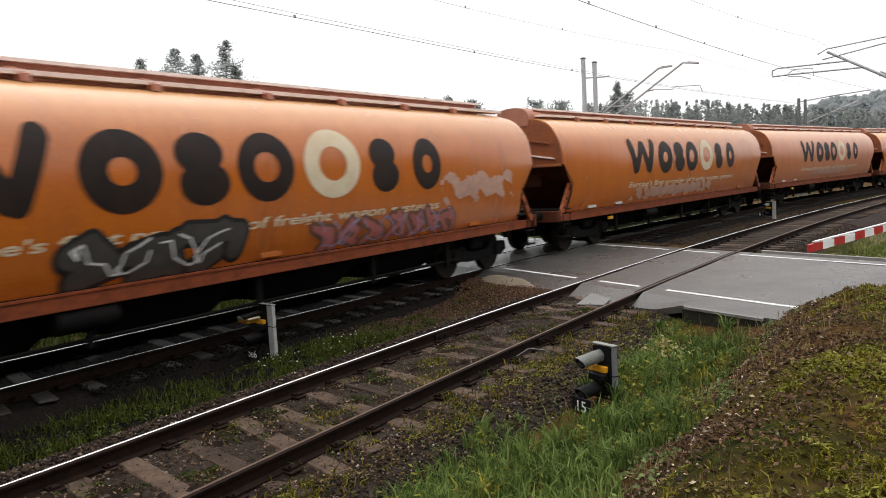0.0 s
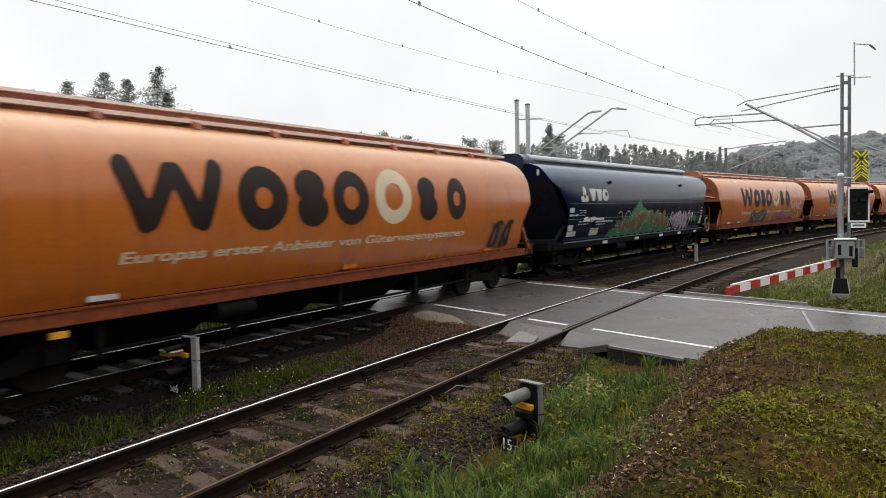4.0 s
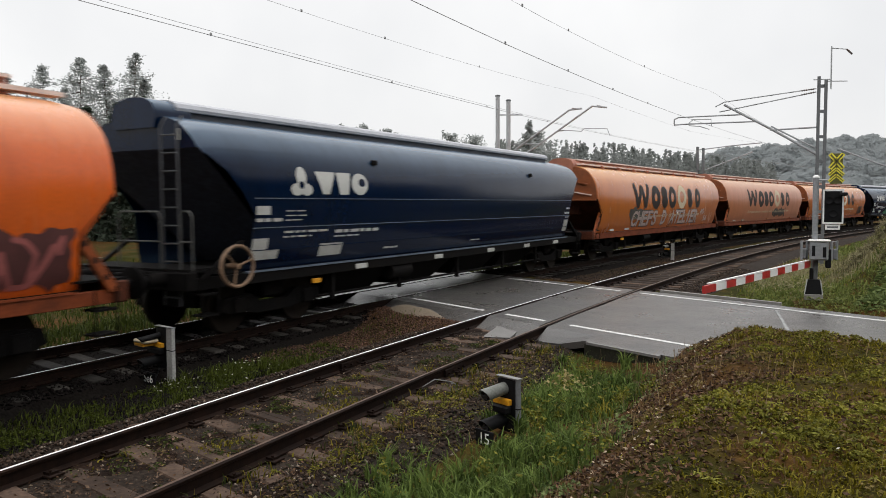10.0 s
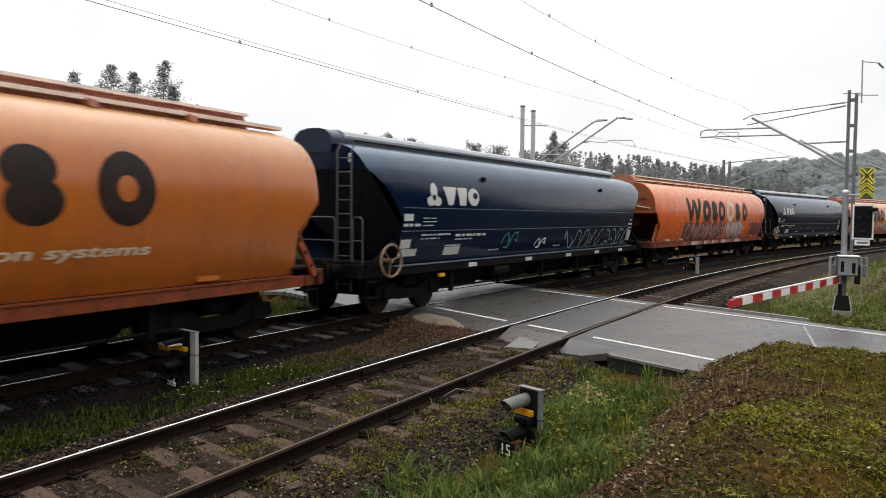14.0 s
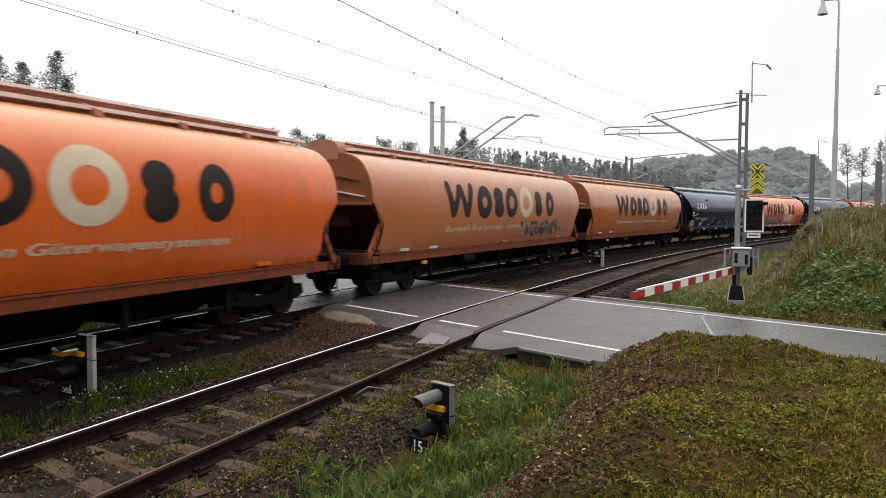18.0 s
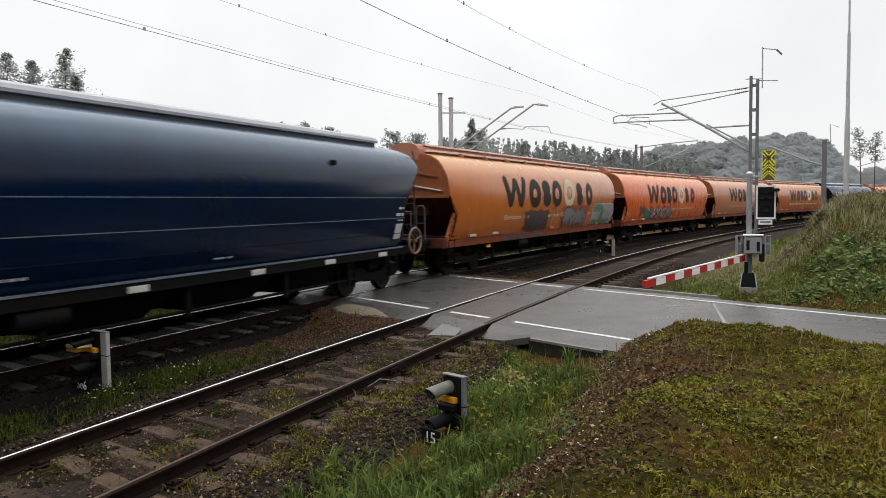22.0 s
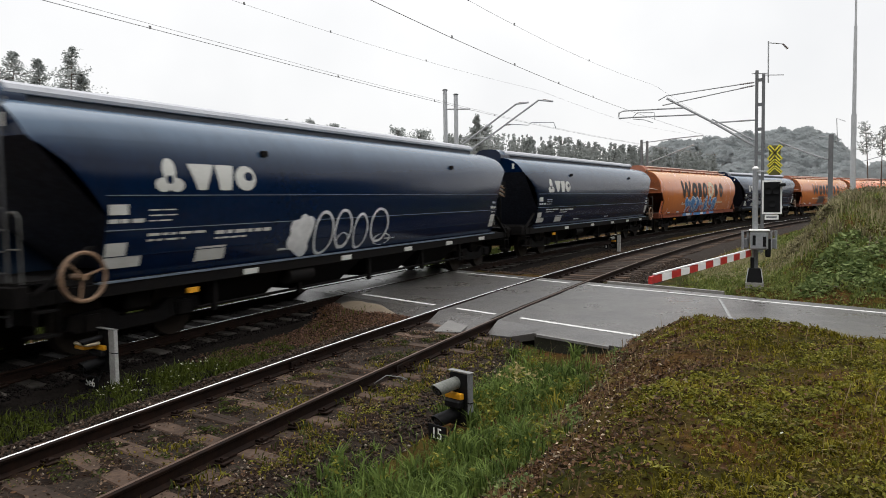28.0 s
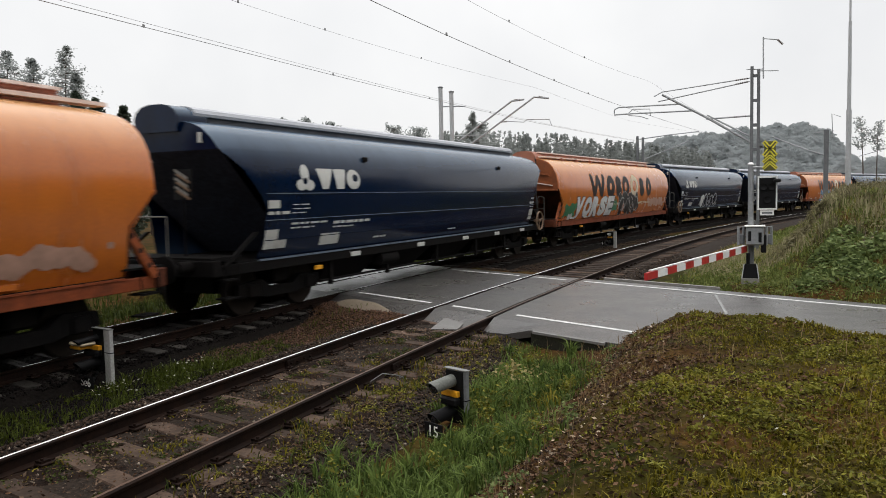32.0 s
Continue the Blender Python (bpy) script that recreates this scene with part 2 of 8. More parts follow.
WHEEL_STEEL = shader("brown_wheel_steel", (0.016, 0.011, 0.008), 0.6, 0.2, vary=0.3, spec=0.15)
INK = shader("dark_brown_lettering_paint", (0.016, 0.010, 0.008), 0.5, vary=0.15, stain=2, dirt=(0.06, 0.024, 0.010), dirt_amount=0.35, spec=0.2)
CREAM = shader("cream_lettering_paint", (0.62, 0.52, 0.36), 0.5, vary=0.08, stain=2, dirt=(0.42, 0.25, 0.12), dirt_amount=0.5)
WHITE_PAINT = shader("white_stencil_paint", (0.50, 0.50, 0.47), 0.5, vary=0.1, stain=3, dirt=(0.3, 0.28, 0.24), dirt_amount=0.5)
SILL_GREY = shader("pale_dusty_sill_edge", (0.13, 0.16, 0.20), 0.5, vary=0.25, stain=2, dirt=(0.03, 0.04, 0.06), dirt_amount=0.7, spec=0.2)
RAIL_SIDE = shader("rusty_rail_steel", (0.0085, 0.0042, 0.0028), 0.75, 0.0, vary=0.35, grain=30, stain=5, dirt=(0.030, 0.014, 0.008), dirt_amount=0.6, spec=0.10)
RAIL_TOP = shader("polished_rail_head_with_glint", (0.90, 0.90, 0.90), 0.50, 0.45, vary=0.05, stain=4, dirt=(0.4, 0.39, 0.37), bump=0.02)
RAIL_TOP_FAR = shader("mirror_worn_rail_head", (0.90, 0.90, 0.90), 0.20, 1.0, vary=0.05, stain=4, dirt=(0.5, 0.49, 0.47), bump=0.02)
RAIL_TOP_DULL = shader("dull_rail_head_without_glint", (0.11, 0.066, 0.045), 0.45, 0.6, vary=0.2, stain=4)
TIMBER = shader("weathered_timber_sleeper", (0.068, 0.044, 0.031), 0.8, vary=0.34, grain=22, stain=2.2, dirt=(0.020, 0.014, 0.010), dirt_amount=0.8, per_piece=0.55, bump=0.4, spec=0.15)
BALLAST_BED = shader("brown_ballast_bed", (0.020, 0.014, 0.010), 0.9, vary=0.6, grain=26, stain=1.2, dirt=(0.012, 0.008, 0.006), dirt_amount=0.7, bump=0.9, spec=0.1)
# shade under the train is put into this ballast's dark colour
BALLAST_SHADED = shader("shade_dark_ballast", (0.0090, 0.0075, 0.0065), 0.95, vary=0.55, grain=26, stain=1.2, dirt=(0.008, 0.006, 0.005), dirt_amount=0.7, bump=0.9, spec=0.04)
STONE = shader("brown_grey_ballast_stone", (0.033, 0.021, 0.014), 0.8, vary=0.3, grain=30, per_piece=0.92, island=True, bump=0.1, spec=0.15)
ASPHALT = shader("wet_grey_asphalt", (0.066, 0.061, 0.056), 0.31, vary=0.35, grain=130, stain=0.7, dirt=(0.040, 0.040, 0.042), dirt_amount=0.7, bump=0.30, rough_vary=0.2, spec=0.36)
ROAD_PAINT = shader("worn_white_road_paint", (0.56, 0.56, 0.54), 0.6, vary=0.25, grain=60, stain=7, dirt=(0.16, 0.16, 0.155), dirt_amount=0.8)
ROAD_PAINT_FAINT = shader("nearly_gone_road_paint", (0.22, 0.22, 0.215), 0.5, vary=0.3, grain=60, stain=7, dirt=(0.10, 0.10, 0.10), dirt_amount=0.9)
SLAB_GREY = shader("weathered_grey_slab", (0.15, 0.145, 0.138), 0.8, vary=0.2, grain=40, stain=4, dirt=(0.09, 0.085, 0.078), bump=0.3)
# concrete with the shadow under the road's edge in its dark colour
BEAM_DARK = shader("shadow_dark_concrete", (0.022, 0.021, 0.015), 0.85, vary=0.3, grain=30, stain=4, dirt=(0.012, 0.014, 0.007), dirt_amount=0.8, bump=0.4, spec=0.15)
CONCRETE = shader("grey_concrete", (0.22, 0.21, 0.195), 0.8, vary=0.2, grain=40, stain=3, dirt=(0.17, 0.16, 0.14), bump=0.3)
GALV = shader("galvanised_steel", (0.32, 0.33, 0.34), 0.45, 0.5, vary=0.12, grain=20, stain=3)
MAST_GREY = shader("grey_painted_mast_steel", (0.15, 0.155, 0.16), 0.65, 0.0, vary=0.15, stain=2, spec=0.2)
WIRE_PALE = shader("pale_thin_wire", (0.45, 0.45, 0.46), 0.6, 0.0, bump=0, spec=0.3)
COPPER = shader("dull_contact_wire", (0.30, 0.30, 0.30), 0.6, 0.0, bump=0, spec=0.3)
TUBE_GREY = shader("galvanised_bracket_tube", (0.36, 0.37, 0.38), 0.5, 0.0, vary=0.12, stain=3, bump=0.05)
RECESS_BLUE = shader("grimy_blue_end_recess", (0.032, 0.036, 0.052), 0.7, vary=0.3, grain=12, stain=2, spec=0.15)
INSULATOR = shader("grey_brown_glazed_insulator", (0.13, 0.10, 0.09), 0.3, vary=0.1)
BLACK = shader("matt_black_paint", (0.006, 0.006, 0.0065), 0.6, vary=0.2, stain=4, spec=0.15)
RED = shader("red_barrier_paint", (0.42, 0.022, 0.02), 0.45, vary=0.08, stain=5)
WHITE = shader("white_enamel", (0.74, 0.74, 0.72), 0.45, vary=0.06, stain=5, dirt=(0.5, 0.49, 0.45))
YELLOW = shader("reflective_yellow", (0.80, 0.72, 0.06), 0.4, vary=0.05, stain=6)
OLIVE = shader("olive_board_lines", (0.10, 0.095, 0.02), 0.5, vary=0.1)
PALE_GREY = shader("pale_grey_paint", (0.42, 0.43, 0.44), 0.5, 0.1, vary=0.08, stain=4, dirt=(0.25, 0.25, 0.25))
DULL_GREY = shader("dull_grey_enamel", (0.17, 0.17, 0.165), 0.6, vary=0.15, stain=6)
AMBER = shader("orange_yellow_band", (0.72, 0.33, 0.012), 0.5, vary=0.08, stain=8)
RENDER_CREAM = shader("cream_house_render", (0.56, 0.45, 0.335), 0.85, vary=0.06, stain=0.6, dirt=(0.45, 0.34, 0.23))
ROOF_TILE = shader("grey_brown_roof_tile", (0.10, 0.085, 0.08), 0.8, vary=0.2, stain=1)
GLASS_DARK = shader("dark_window_glass", (0.02, 0.022, 0.025), 0.08, vary=0.05, bump=0, spec=0.8)
BARK = shader("grey_brown_bark", (0.09, 0.065, 0.05), 0.9, vary=0.3, grain=12, bump=0.5)
GROUND = ground_shader()
# distance haze is put into the leaf colour of pines, far forest and hill
NEEDLES_HAZED = leaf_shader("haze_paled_pine_needles", (0.27, 0.29, 0.28), (0.44, 0.46, 0.445), trans=0.65)
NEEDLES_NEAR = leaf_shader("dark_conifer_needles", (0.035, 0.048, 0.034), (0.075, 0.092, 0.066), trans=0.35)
NEEDLES_FAR_HAZED = leaf_shader("haze_paled_forest_needles", (0.21, 0.225, 0.215), (0.28, 0.295, 0.28), trans=0.6)
FOREST_HAZY = leaf_shader("haze_paled_hill_foliage", (0.46, 0.485, 0.49), (0.50, 0.525, 0.53), trans=0.75)
STONE_PALE = shader("pale_stone_chip", (0.17, 0.14, 0.11), 0.8, vary=0.3, grain=30, per_piece=0.6, island=True, bump=0.1, spec=0.15)
# sleeper and stone with the train's shade put into their colour
TIMBER_DARK = shader("shade_dark_sleeper", (0.034, 0.030, 0.026), 0.7, vary=0.3, grain=18, stain=3, per_piece=0.4, bump=0.4, spec=0.12)
STONE_DARK = shader("shade_dark_stone", (0.007, 0.0055, 0.005), 0.85, vary=0.2, per_piece=0.7, island=True, bump=0.1, spec=0.06)
STONE_RED = shader("reddish_gravel_stone", (0.066, 0.036, 0.023), 0.85, vary=0.25, per_piece=0.7, island=True, bump=0.1, spec=0.12)
SAND = shader("pale_damp_sand", (0.13, 0.10, 0.068), 0.9, vary=0.2, grain=60, stain=4, dirt=(0.11, 0.08, 0.05), bump=0.5)
YELLOWED = leaf_shader("yellowed_leaves", (0.20, 0.16, 0.06), (0.36, 0.30, 0.14))
GRASS_LUSH = leaf_shader("lush_grass", (0.016, 0.034, 0.007), (0.150, 0.205, 0.050))
GRASS_YELLOW = leaf_shader("yellow_green_grass", (0.085, 0.080, 0.008), (0.27, 0.235, 0.035))
BANK_GRASS = leaf_shader("rough_bank_grass", (0.045, 0.070, 0.014), (0.20, 0.23, 0.065))
# two weed colours darkened for the shade along and beyond the train
GRASS_DARK = leaf_shader("dull_and_shaded_weeds", (0.016, 0.026, 0.005), (0.06, 0.075, 0.015))
GRASS_SHADE = leaf_shader("shade_dim_weeds_between_tracks", (0.016, 0.022, 0.004), (0.076, 0.094, 0.014))
GRASS_DULL = leaf_shader("mossy_turf", (0.030, 0.029, 0.003), (0.210, 0.174, 0.017))
GRASS_DRY = leaf_shader("seeding_dry_grass", (0.17, 0.155, 0.075), (0.36, 0.32, 0.19))
LEAF_BUSH = leaf_shader("shrub_leaves", (0.030, 0.055, 0.014), (0.19, 0.235, 0.085))
BANK_LEAF = leaf_shader("soft_bank_weeds", (0.045, 0.062, 0.014), (0.19, 0.215, 0.065))
CLOVER = leaf_shader("small_leaved_weeds", (0.030, 0.036, 0.005), (0.228, 0.214, 0.034))
MOSS = leaf_shader("olive_moss", (0.028, 0.024, 0.004), (0.115, 0.098, 0.014))
CLOVER_BROWN = leaf_shader("browned_small_weeds", (0.055, 0.042, 0.012), (0.21, 0.155, 0.055))
PALE_LEAF = shader("pale_dead_leaves", (0.30, 0.235, 0.165), 0.8, vary=0.25, per_piece=0.6, island=True, spec=0.2)
TRACK_SOIL = shader("brown_soil_and_litter_in_the_track", (0.011, 0.007, 0.005), 0.95, vary=0.6, grain=34, stain=3.0, dirt=(0.026, 0.014, 0.009), dirt_amount=0.8, bump=0.9, spec=0.06)
DEAD_STALK = leaf_shader("dead_stalks", (0.12, 0.08, 0.04), (0.30, 0.22, 0.12))
SHRUB_BROWN = leaf_shader("brownish_shrub_leaves", (0.058, 0.052, 0.026), (0.19, 0.168, 0.092))
LITTER_TRACK = shader("grey_brown_track_litter", (0.092, 0.060, 0.039), 0.85, vary=0.25, per_piece=0.8, island=True, spec=0.2)
LITTER = shader("brown_leaf_litter", (0.078, 0.042, 0.022), 0.85, vary=0.25, per_piece=0.75, island=True, spec=0.2)
FLOWER = shader("white_clover_petals", (0.46, 0.45, 0.36), 0.6, vary=0.1)


# ---------------------------------------------------------------- mesh helpers
def mesh_from(name, verts, faces, mat, smooth=None, mats=None, index=None):
    me = bpy.data.meshes.new(name)
    me.from_pydata([tuple(v) for v in verts] if not isinstance(verts, np.ndarray) else verts.tolist(), [], faces if isinstance(faces, list) else faces.tolist())
    for m in (mats or [mat]):
        me.materials.append(m)
    if index is not None:
        me.polygons.foreach_set("material_index", index)
    if smooth is not None:
        me.polygons.foreach_set("use_smooth", [True] * len(me.polygons))
        me.set_sharp_from_angle(angle=radians(smooth))
    me.update()
    return me


class Shape:
    """Collects boxes, tubes and lofts into one mesh."""
    def __init__(self):
        self.v, self.f = [], []

    def add(self, verts, faces):
        o = len(self.v)
        self.v += [tuple(p) for p in verts]
        self.f += [tuple(i + o for i in f) for f in faces]
        return self

    def box(self, x0, x1, y0, y1, z0, z1, m=None, bevel=0.0):
        if bevel:
            b = min(bevel, (x1 - x0) * 0.45, (y1 - y0) * 0.45, (z1 - z0) * 0.45)
            v = []
            for z, q in ((z0, b), (z0 + b, 0), (z1 - b, 0), (z1, b)):
                v += [(x0 + q, y0 + b, z), (x0 + b, y0 + q, z), (x1 - b, y0 + q, z), (x1 - q, y0 + b, z),
                      (x1 - q, y1 - b, z), (x1 - b, y1 - q, z), (x0 + b, y1 - q, z), (x0 + q, y1 - b, z)]
            f = [tuple(range(7, -1, -1)), tuple(range(24, 32))]
            for k in range(3):
                f += [(8 * k + i, 8 * k + (i + 1) % 8, 8 * k + 8 + (i + 1) % 8, 8 * k + 8 + i) for i in range(8)]
        else:
            v = [(x, y, z) for z in (z0, z1) for x, y in ((x0, y0), (x1, y0), (x1, y1), (x0, y1))]
            f = [(3, 2, 1, 0), (4, 5, 6, 7), (0, 1, 5, 4), (1, 2, 6, 5), (2, 3, 7, 6), (3, 0, 4, 7)]
        if m is not None:
            v = [tuple(m @ Vector(p)) for p in v]
        return self.add(v, f)

    def tube(self, points, r, n=8, r2=None, cap=True):
        pts = [Vector(p) for p in points]
        v, f = [], []
        for i, p in enumerate(pts):
            d = (pts[min(i + 1, len(pts) - 1)] - pts[max(i - 1, 0)]).normalized()
            a = d.orthogonal().normalized() if i == 0 else (a - d * a.dot(d)).normalized()
            c = d.cross(a)
            q = r if r2 is None else r + (r2 - r) * i / max(1, len(pts) - 1)
            v += [p + a * (q * math.cos(t)) + c * (q * math.sin(t)) for t in [2 * math.pi * k / n for k in range(n)]]
        for i in range(len(pts) - 1):
            f += [(i * n + k, i * n + (k + 1) % n, (i + 1) * n + (k + 1) % n, (i + 1) * n + k) for k in range(n)]
        if cap:
            f += [tuple(range(n - 1, -1, -1)), tuple((len(pts) - 1) * n + k for k in range(n))]
        return self.add(v, f)

    def lathe(self, prof, axis_m, n=20):
        """prof: (radius, height) along the local z of axis_m."""
        v, f = [], []
        for r, h in prof:
            v += [axis_m @ Vector((r * math.cos(2 * math.pi * k / n), r * math.sin(2 * math.pi * k / n), h)) for k in range(n)]
        for i in range(len(prof) - 1):
            f += [(i * n + k, i * n + (k + 1) % n, (i + 1) * n + (k + 1) % n, (i + 1) * n + k) for k in range(n)]
        f += [tuple(range(n - 1, -1, -1)), tuple((len(prof) - 1) * n + k for k in range(n))]
        return self.add(v, f)

    def prism(self, poly, axis, a, b):
        """A polygon (two coordinates) pushed along axis x, y or z from a to b."""
        def put(p, h):
            return {"x": (h, p[0], p[1]), "y": (p[0], h, p[1]), "z": (p[0], p[1], h)}[axis]
        n = len(poly)
        v = [put(p, a) for p in poly] + [put(p, b) for p in poly]
        f = [tuple(range(n - 1, -1, -1)), tuple(range(n, 2 * n))] + [(i, (i + 1) % n, n + (i + 1) % n, n + i) for i in range(n)]
        return self.add(v, f)

    def mesh(self, name, mat, smooth=35):
        me = mesh_from(name, self.v, self.f, mat)
        bm = bmesh.new()
        bm.from_mesh(me)
        bmesh.ops.recalc_face_normals(bm, faces=bm.faces)
        bm.to_mesh(me)
        bm.free()
        if smooth:
            me.polygons.foreach_set("use_smooth", [True] * len(me.polygons))
            me.set_sharp_from_angle(angle=radians(smooth))
        return me


def part(name, shape, mat, parent, label="", smooth=35):
    me = shape if isinstance(shape, bpy.types.Mesh) else shape.mesh(name, mat, smooth)
    ob = new(name, me)
    ob.parent = parent
    if label:
        ob["label"] = label
    return ob


def thing(name, label, category, group="", at=None, kind=""):
    e = new(name)
    e.empty_display_size = 0.2
    if at is not None:
        e.matrix_basis = at
    return tagged(e, label, category, group, kind)


# ---------------------------------------------------------------- the line of the tracks
D_NEAR, CURVE, EASE, SPACING = 5.2124, 0.0044357, -9.497e-06, 4.64


def lateral(y, off=0.0):
    """Where a track stands across the line, for a station y along it; off is measured to the right of the near track."""
    if y <= 0:
        return -D_NEAR + off
    return -D_NEAR + off + CURVE * y * y / 2 + EASE * min(y, 330.0) ** 3 / 6


def heading(y):
    return math.atan((lateral(y + 0.05) - lateral(y - 0.05)) / 0.1)


def beside(y, off, z=0.0):
    """A point off metres to the right of the near track's middle, square to the line."""
    a = heading(y)
    return Vector((lateral(y) + off * math.cos(a), y - off * math.sin(a), z))


# stations by length along the far track
ARC_Y = [-500 + 0.5 * i for i in range(1900)]
ARC_S = [0.0]
for i in range(1, len(ARC_Y)):
    ARC_S.append(ARC_S[-1] + math.hypot(ARC_Y[i] - ARC_Y[i - 1], lateral(ARC_Y[i]) - lateral(ARC_Y[i - 1])))
S_ZERO = ARC_S[1000]


def on_far_track(s):
    y = float(np.interp(s + S_ZERO, ARC_S, ARC_Y))
    return Vector((lateral(y, -SPACING), y, 0.0))


# ---------------------------------------------------------------- ground
def smooth(a, b, v):
    t = np.clip((v - a) / (b - a), 0, 1)
    return t * t * (3 - 2 * t)


def lat_np(y, off=0.0):
    yy = np.maximum(y, 0)
    return -D_NEAR + off + CURVE * yy * yy / 2 + EASE * np.minimum(yy, 330.0) ** 3 / 6


def road_w(x, y):
    """Metres beyond the white line on the road's near side."""
    return (x + 1.53) * 0.485 + (y - 12.24) * 0.874


def lumps(x, y, s, seed=0.0):
    return (np.sin(x * s + 1.3 + seed) * np.cos(y * s * 1.17 - 0.6 + seed) + 0.5 * np.sin(x * s * 2.3 - y * s * 1.9 + seed)
            + 0.3 * np.cos(x * s * 4.1 + y * s * 3.7 + seed * 2)) / 1.8


def ground_z(x, y):
    x, y = np.asarray(x, float), np.asarray(y, float)
    u, w = x - lat_np(y), road_w(x, y)
    z = np.full(np.broadcast(x, y).shape, -0.36)
    z = z + 0.03 * lumps(x, y, 1.6)
    # the verge on which the camera stands, up to the road's edge
    by_road = smooth(-3.2, -1.1, w)
    rise = smooth(2.85 - 0.45 * by_road, 4.6 + 0.15 * by_road, u)
    top = 0.46 + 0.03 * np.exp(-((w + 0.6) / 0.8) ** 2) * (1 - smooth(5.0, 6.8, u)) + 0.04 * lumps(x, y, 0.9) + 0.03 * lumps(x, y, 2.7) + 0.022 * lumps(x + 0.3 * np.sin(y * 1.9), y, 6.3, 1.7)
    fade = 1 - smooth(-0.32, 0.12, w)
    z = z + rise * (top + 0.36) * fade
    # the bank beyond the road
    bank = smooth(4.7, 6.9, u) * smooth(6.5, 13.0, w)
    z = z + (0.30 * smooth(3.0, 5.5, u) * smooth(6.0, 7.2, w)) + bank * (1.84 + 0.20 * smooth(1.0, 6.0, x - 0.06 * (y - 24)) + 0.14 * lumps(x, y, 0.8)) * (1 - 0.55 * smooth(60, 160, y))
    # under the road
    under = smooth(-1.35, -1.0, w) * (1 - smooth(6.2, 6.6, w))
    z = np.where((under > 0) & (w > -0.15), z * (1 - under) + np.minimum(z, -0.14) * under, z)
    sunk = (1 - smooth(2.75, 3.1, u)) * smooth(-1.25, -0.95, w) * (1 - smooth(6.4, 6.6, w))
    z = z + sunk * (np.minimum(z, -0.14 - 0.2 * smooth(3.5, 3.7, np.abs(w - 2.5))) - z)
    # soil made up to the road's edge beside and between the tracks
    before, after = smooth(-2.6, -1.0, w) * (1 - smooth(-0.9, -0.6, w)), smooth(6.9, 6.4, w) * smooth(5.6, 5.9, w)
    made = before + after
    z = z + smooth(0.85, 1.0, u) * (0.15 * before * (1 - 0.25 * smooth(1.2, 1.7, u) - 0.75 * smooth(2.7, 3.4, u)) + 0.24 * after * (1 - smooth(2.9, 3.7, u)))
    z = z + made * (0.27 * smooth(-0.85, -1.0, u) * (1 - smooth(-3.6, -3.75, u)))
    # beyond the far track
    z = z - 0.75 * smooth(-7.4, -13.0, u) * (1 - under) + 0.12 * lumps(x, y, 0.5) * smooth(-8.0, -14.0, u) * (1 - under)
    # the wooded rise in the distance
    z = z + (15.5 + 2.5 * smooth(-20, 25, x)) * smooth(-36, -22, x) * (1 - smooth(22, 40, x)) * smooth(205, 270, y) * (1 - smooth(330, 430, y))
    return z


def axis_steps(near0, near1, fine, far):
    a = list(np.arange(near0, near1 + 1e-6, fine))
    s, p = fine, near1
    while p < far:
        s *= 1.22
        p += s
        a.append(p)
    s, p = fine, near0
    while p > -far:
        s *= 1.22
        p -= s
        a.insert(0, p)
    return np.array(a)


GX, GY = axis_steps(-10, 7, 0.11, 2600), axis_steps(1.5, 26, 0.13, 2600)
gx, gy = np.meshgrid(GX, GY)
gv = np.stack([gx, gy, ground_z(gx, gy)], -1).reshape(-1, 3)
nx, ny = len(GX), len(GY)
ii = (np.arange(ny - 1)[:, None] * nx + np.arange(nx - 1)).ravel()
ground = new("ground", mesh_from("ground", gv, np.stack([ii, ii + 1, ii + nx + 1, ii + nx], -1), GROUND, smooth=60))
tagged(ground, "rough mossy verge and soil beside the railway", "ground", kind="structure")


# ---------------------------------------------------------------- tracks
def strip_mesh(name, prof, ys, off, mats, index):
    """A profile (across, height) carried along the line."""
    n = len(prof)
    v = []
    for y in ys:
        x = lateral(y, off)
        v += [(x + p, y, z) for p, z in prof]
    f, mi = [], []
    for i in range(len(ys) - 1):
        for k in range(n):
            f.append((i * n + k, i * n + (k + 1) % n, (i + 1) * n + (k + 1) % n, (i + 1) * n + k))
            mi.append(index[k])
    return mesh_from(name, v, f, None, smooth=30, mats=mats, index=mi)


RAIL = [(-0.065, -0.165), (-0.065, -0.150), (-0.012, -0.130), (-0.010, -0.050), (-0.034, -0.036), (-0.036, -0.013), (-0.016, 0.0),
        (0.016, 0.0), (0.036, -0.013), (0.034, -0.036), (0.010, -0.050), (0.012, -0.130), (0.065, -0.150), (0.065, -0.165)]
RAIL_YS = [-60 + 5 * i for i in range(12)] + [0.5 * i for i in range(140)] + [70 + 2 * i for i in range(60)]
TOPS = [0, 0, 0, 0, 0, 0, 1, 0, 0, 0, 0, 0, 0, 0]
BED = [(-2.25, -0.46), (-1.55, -0.20), (-0.8, -0.175), (0.8, -0.175), (1.55, -0.20), (2.25, -0.46)]
BED_FAR = [(-2.25, -0.46), (-1.55, -0.20), (-0.8, -0.175), (0.8, -0.175), (1.22, -0.20), (1.52, -0.42)]
tracks = []
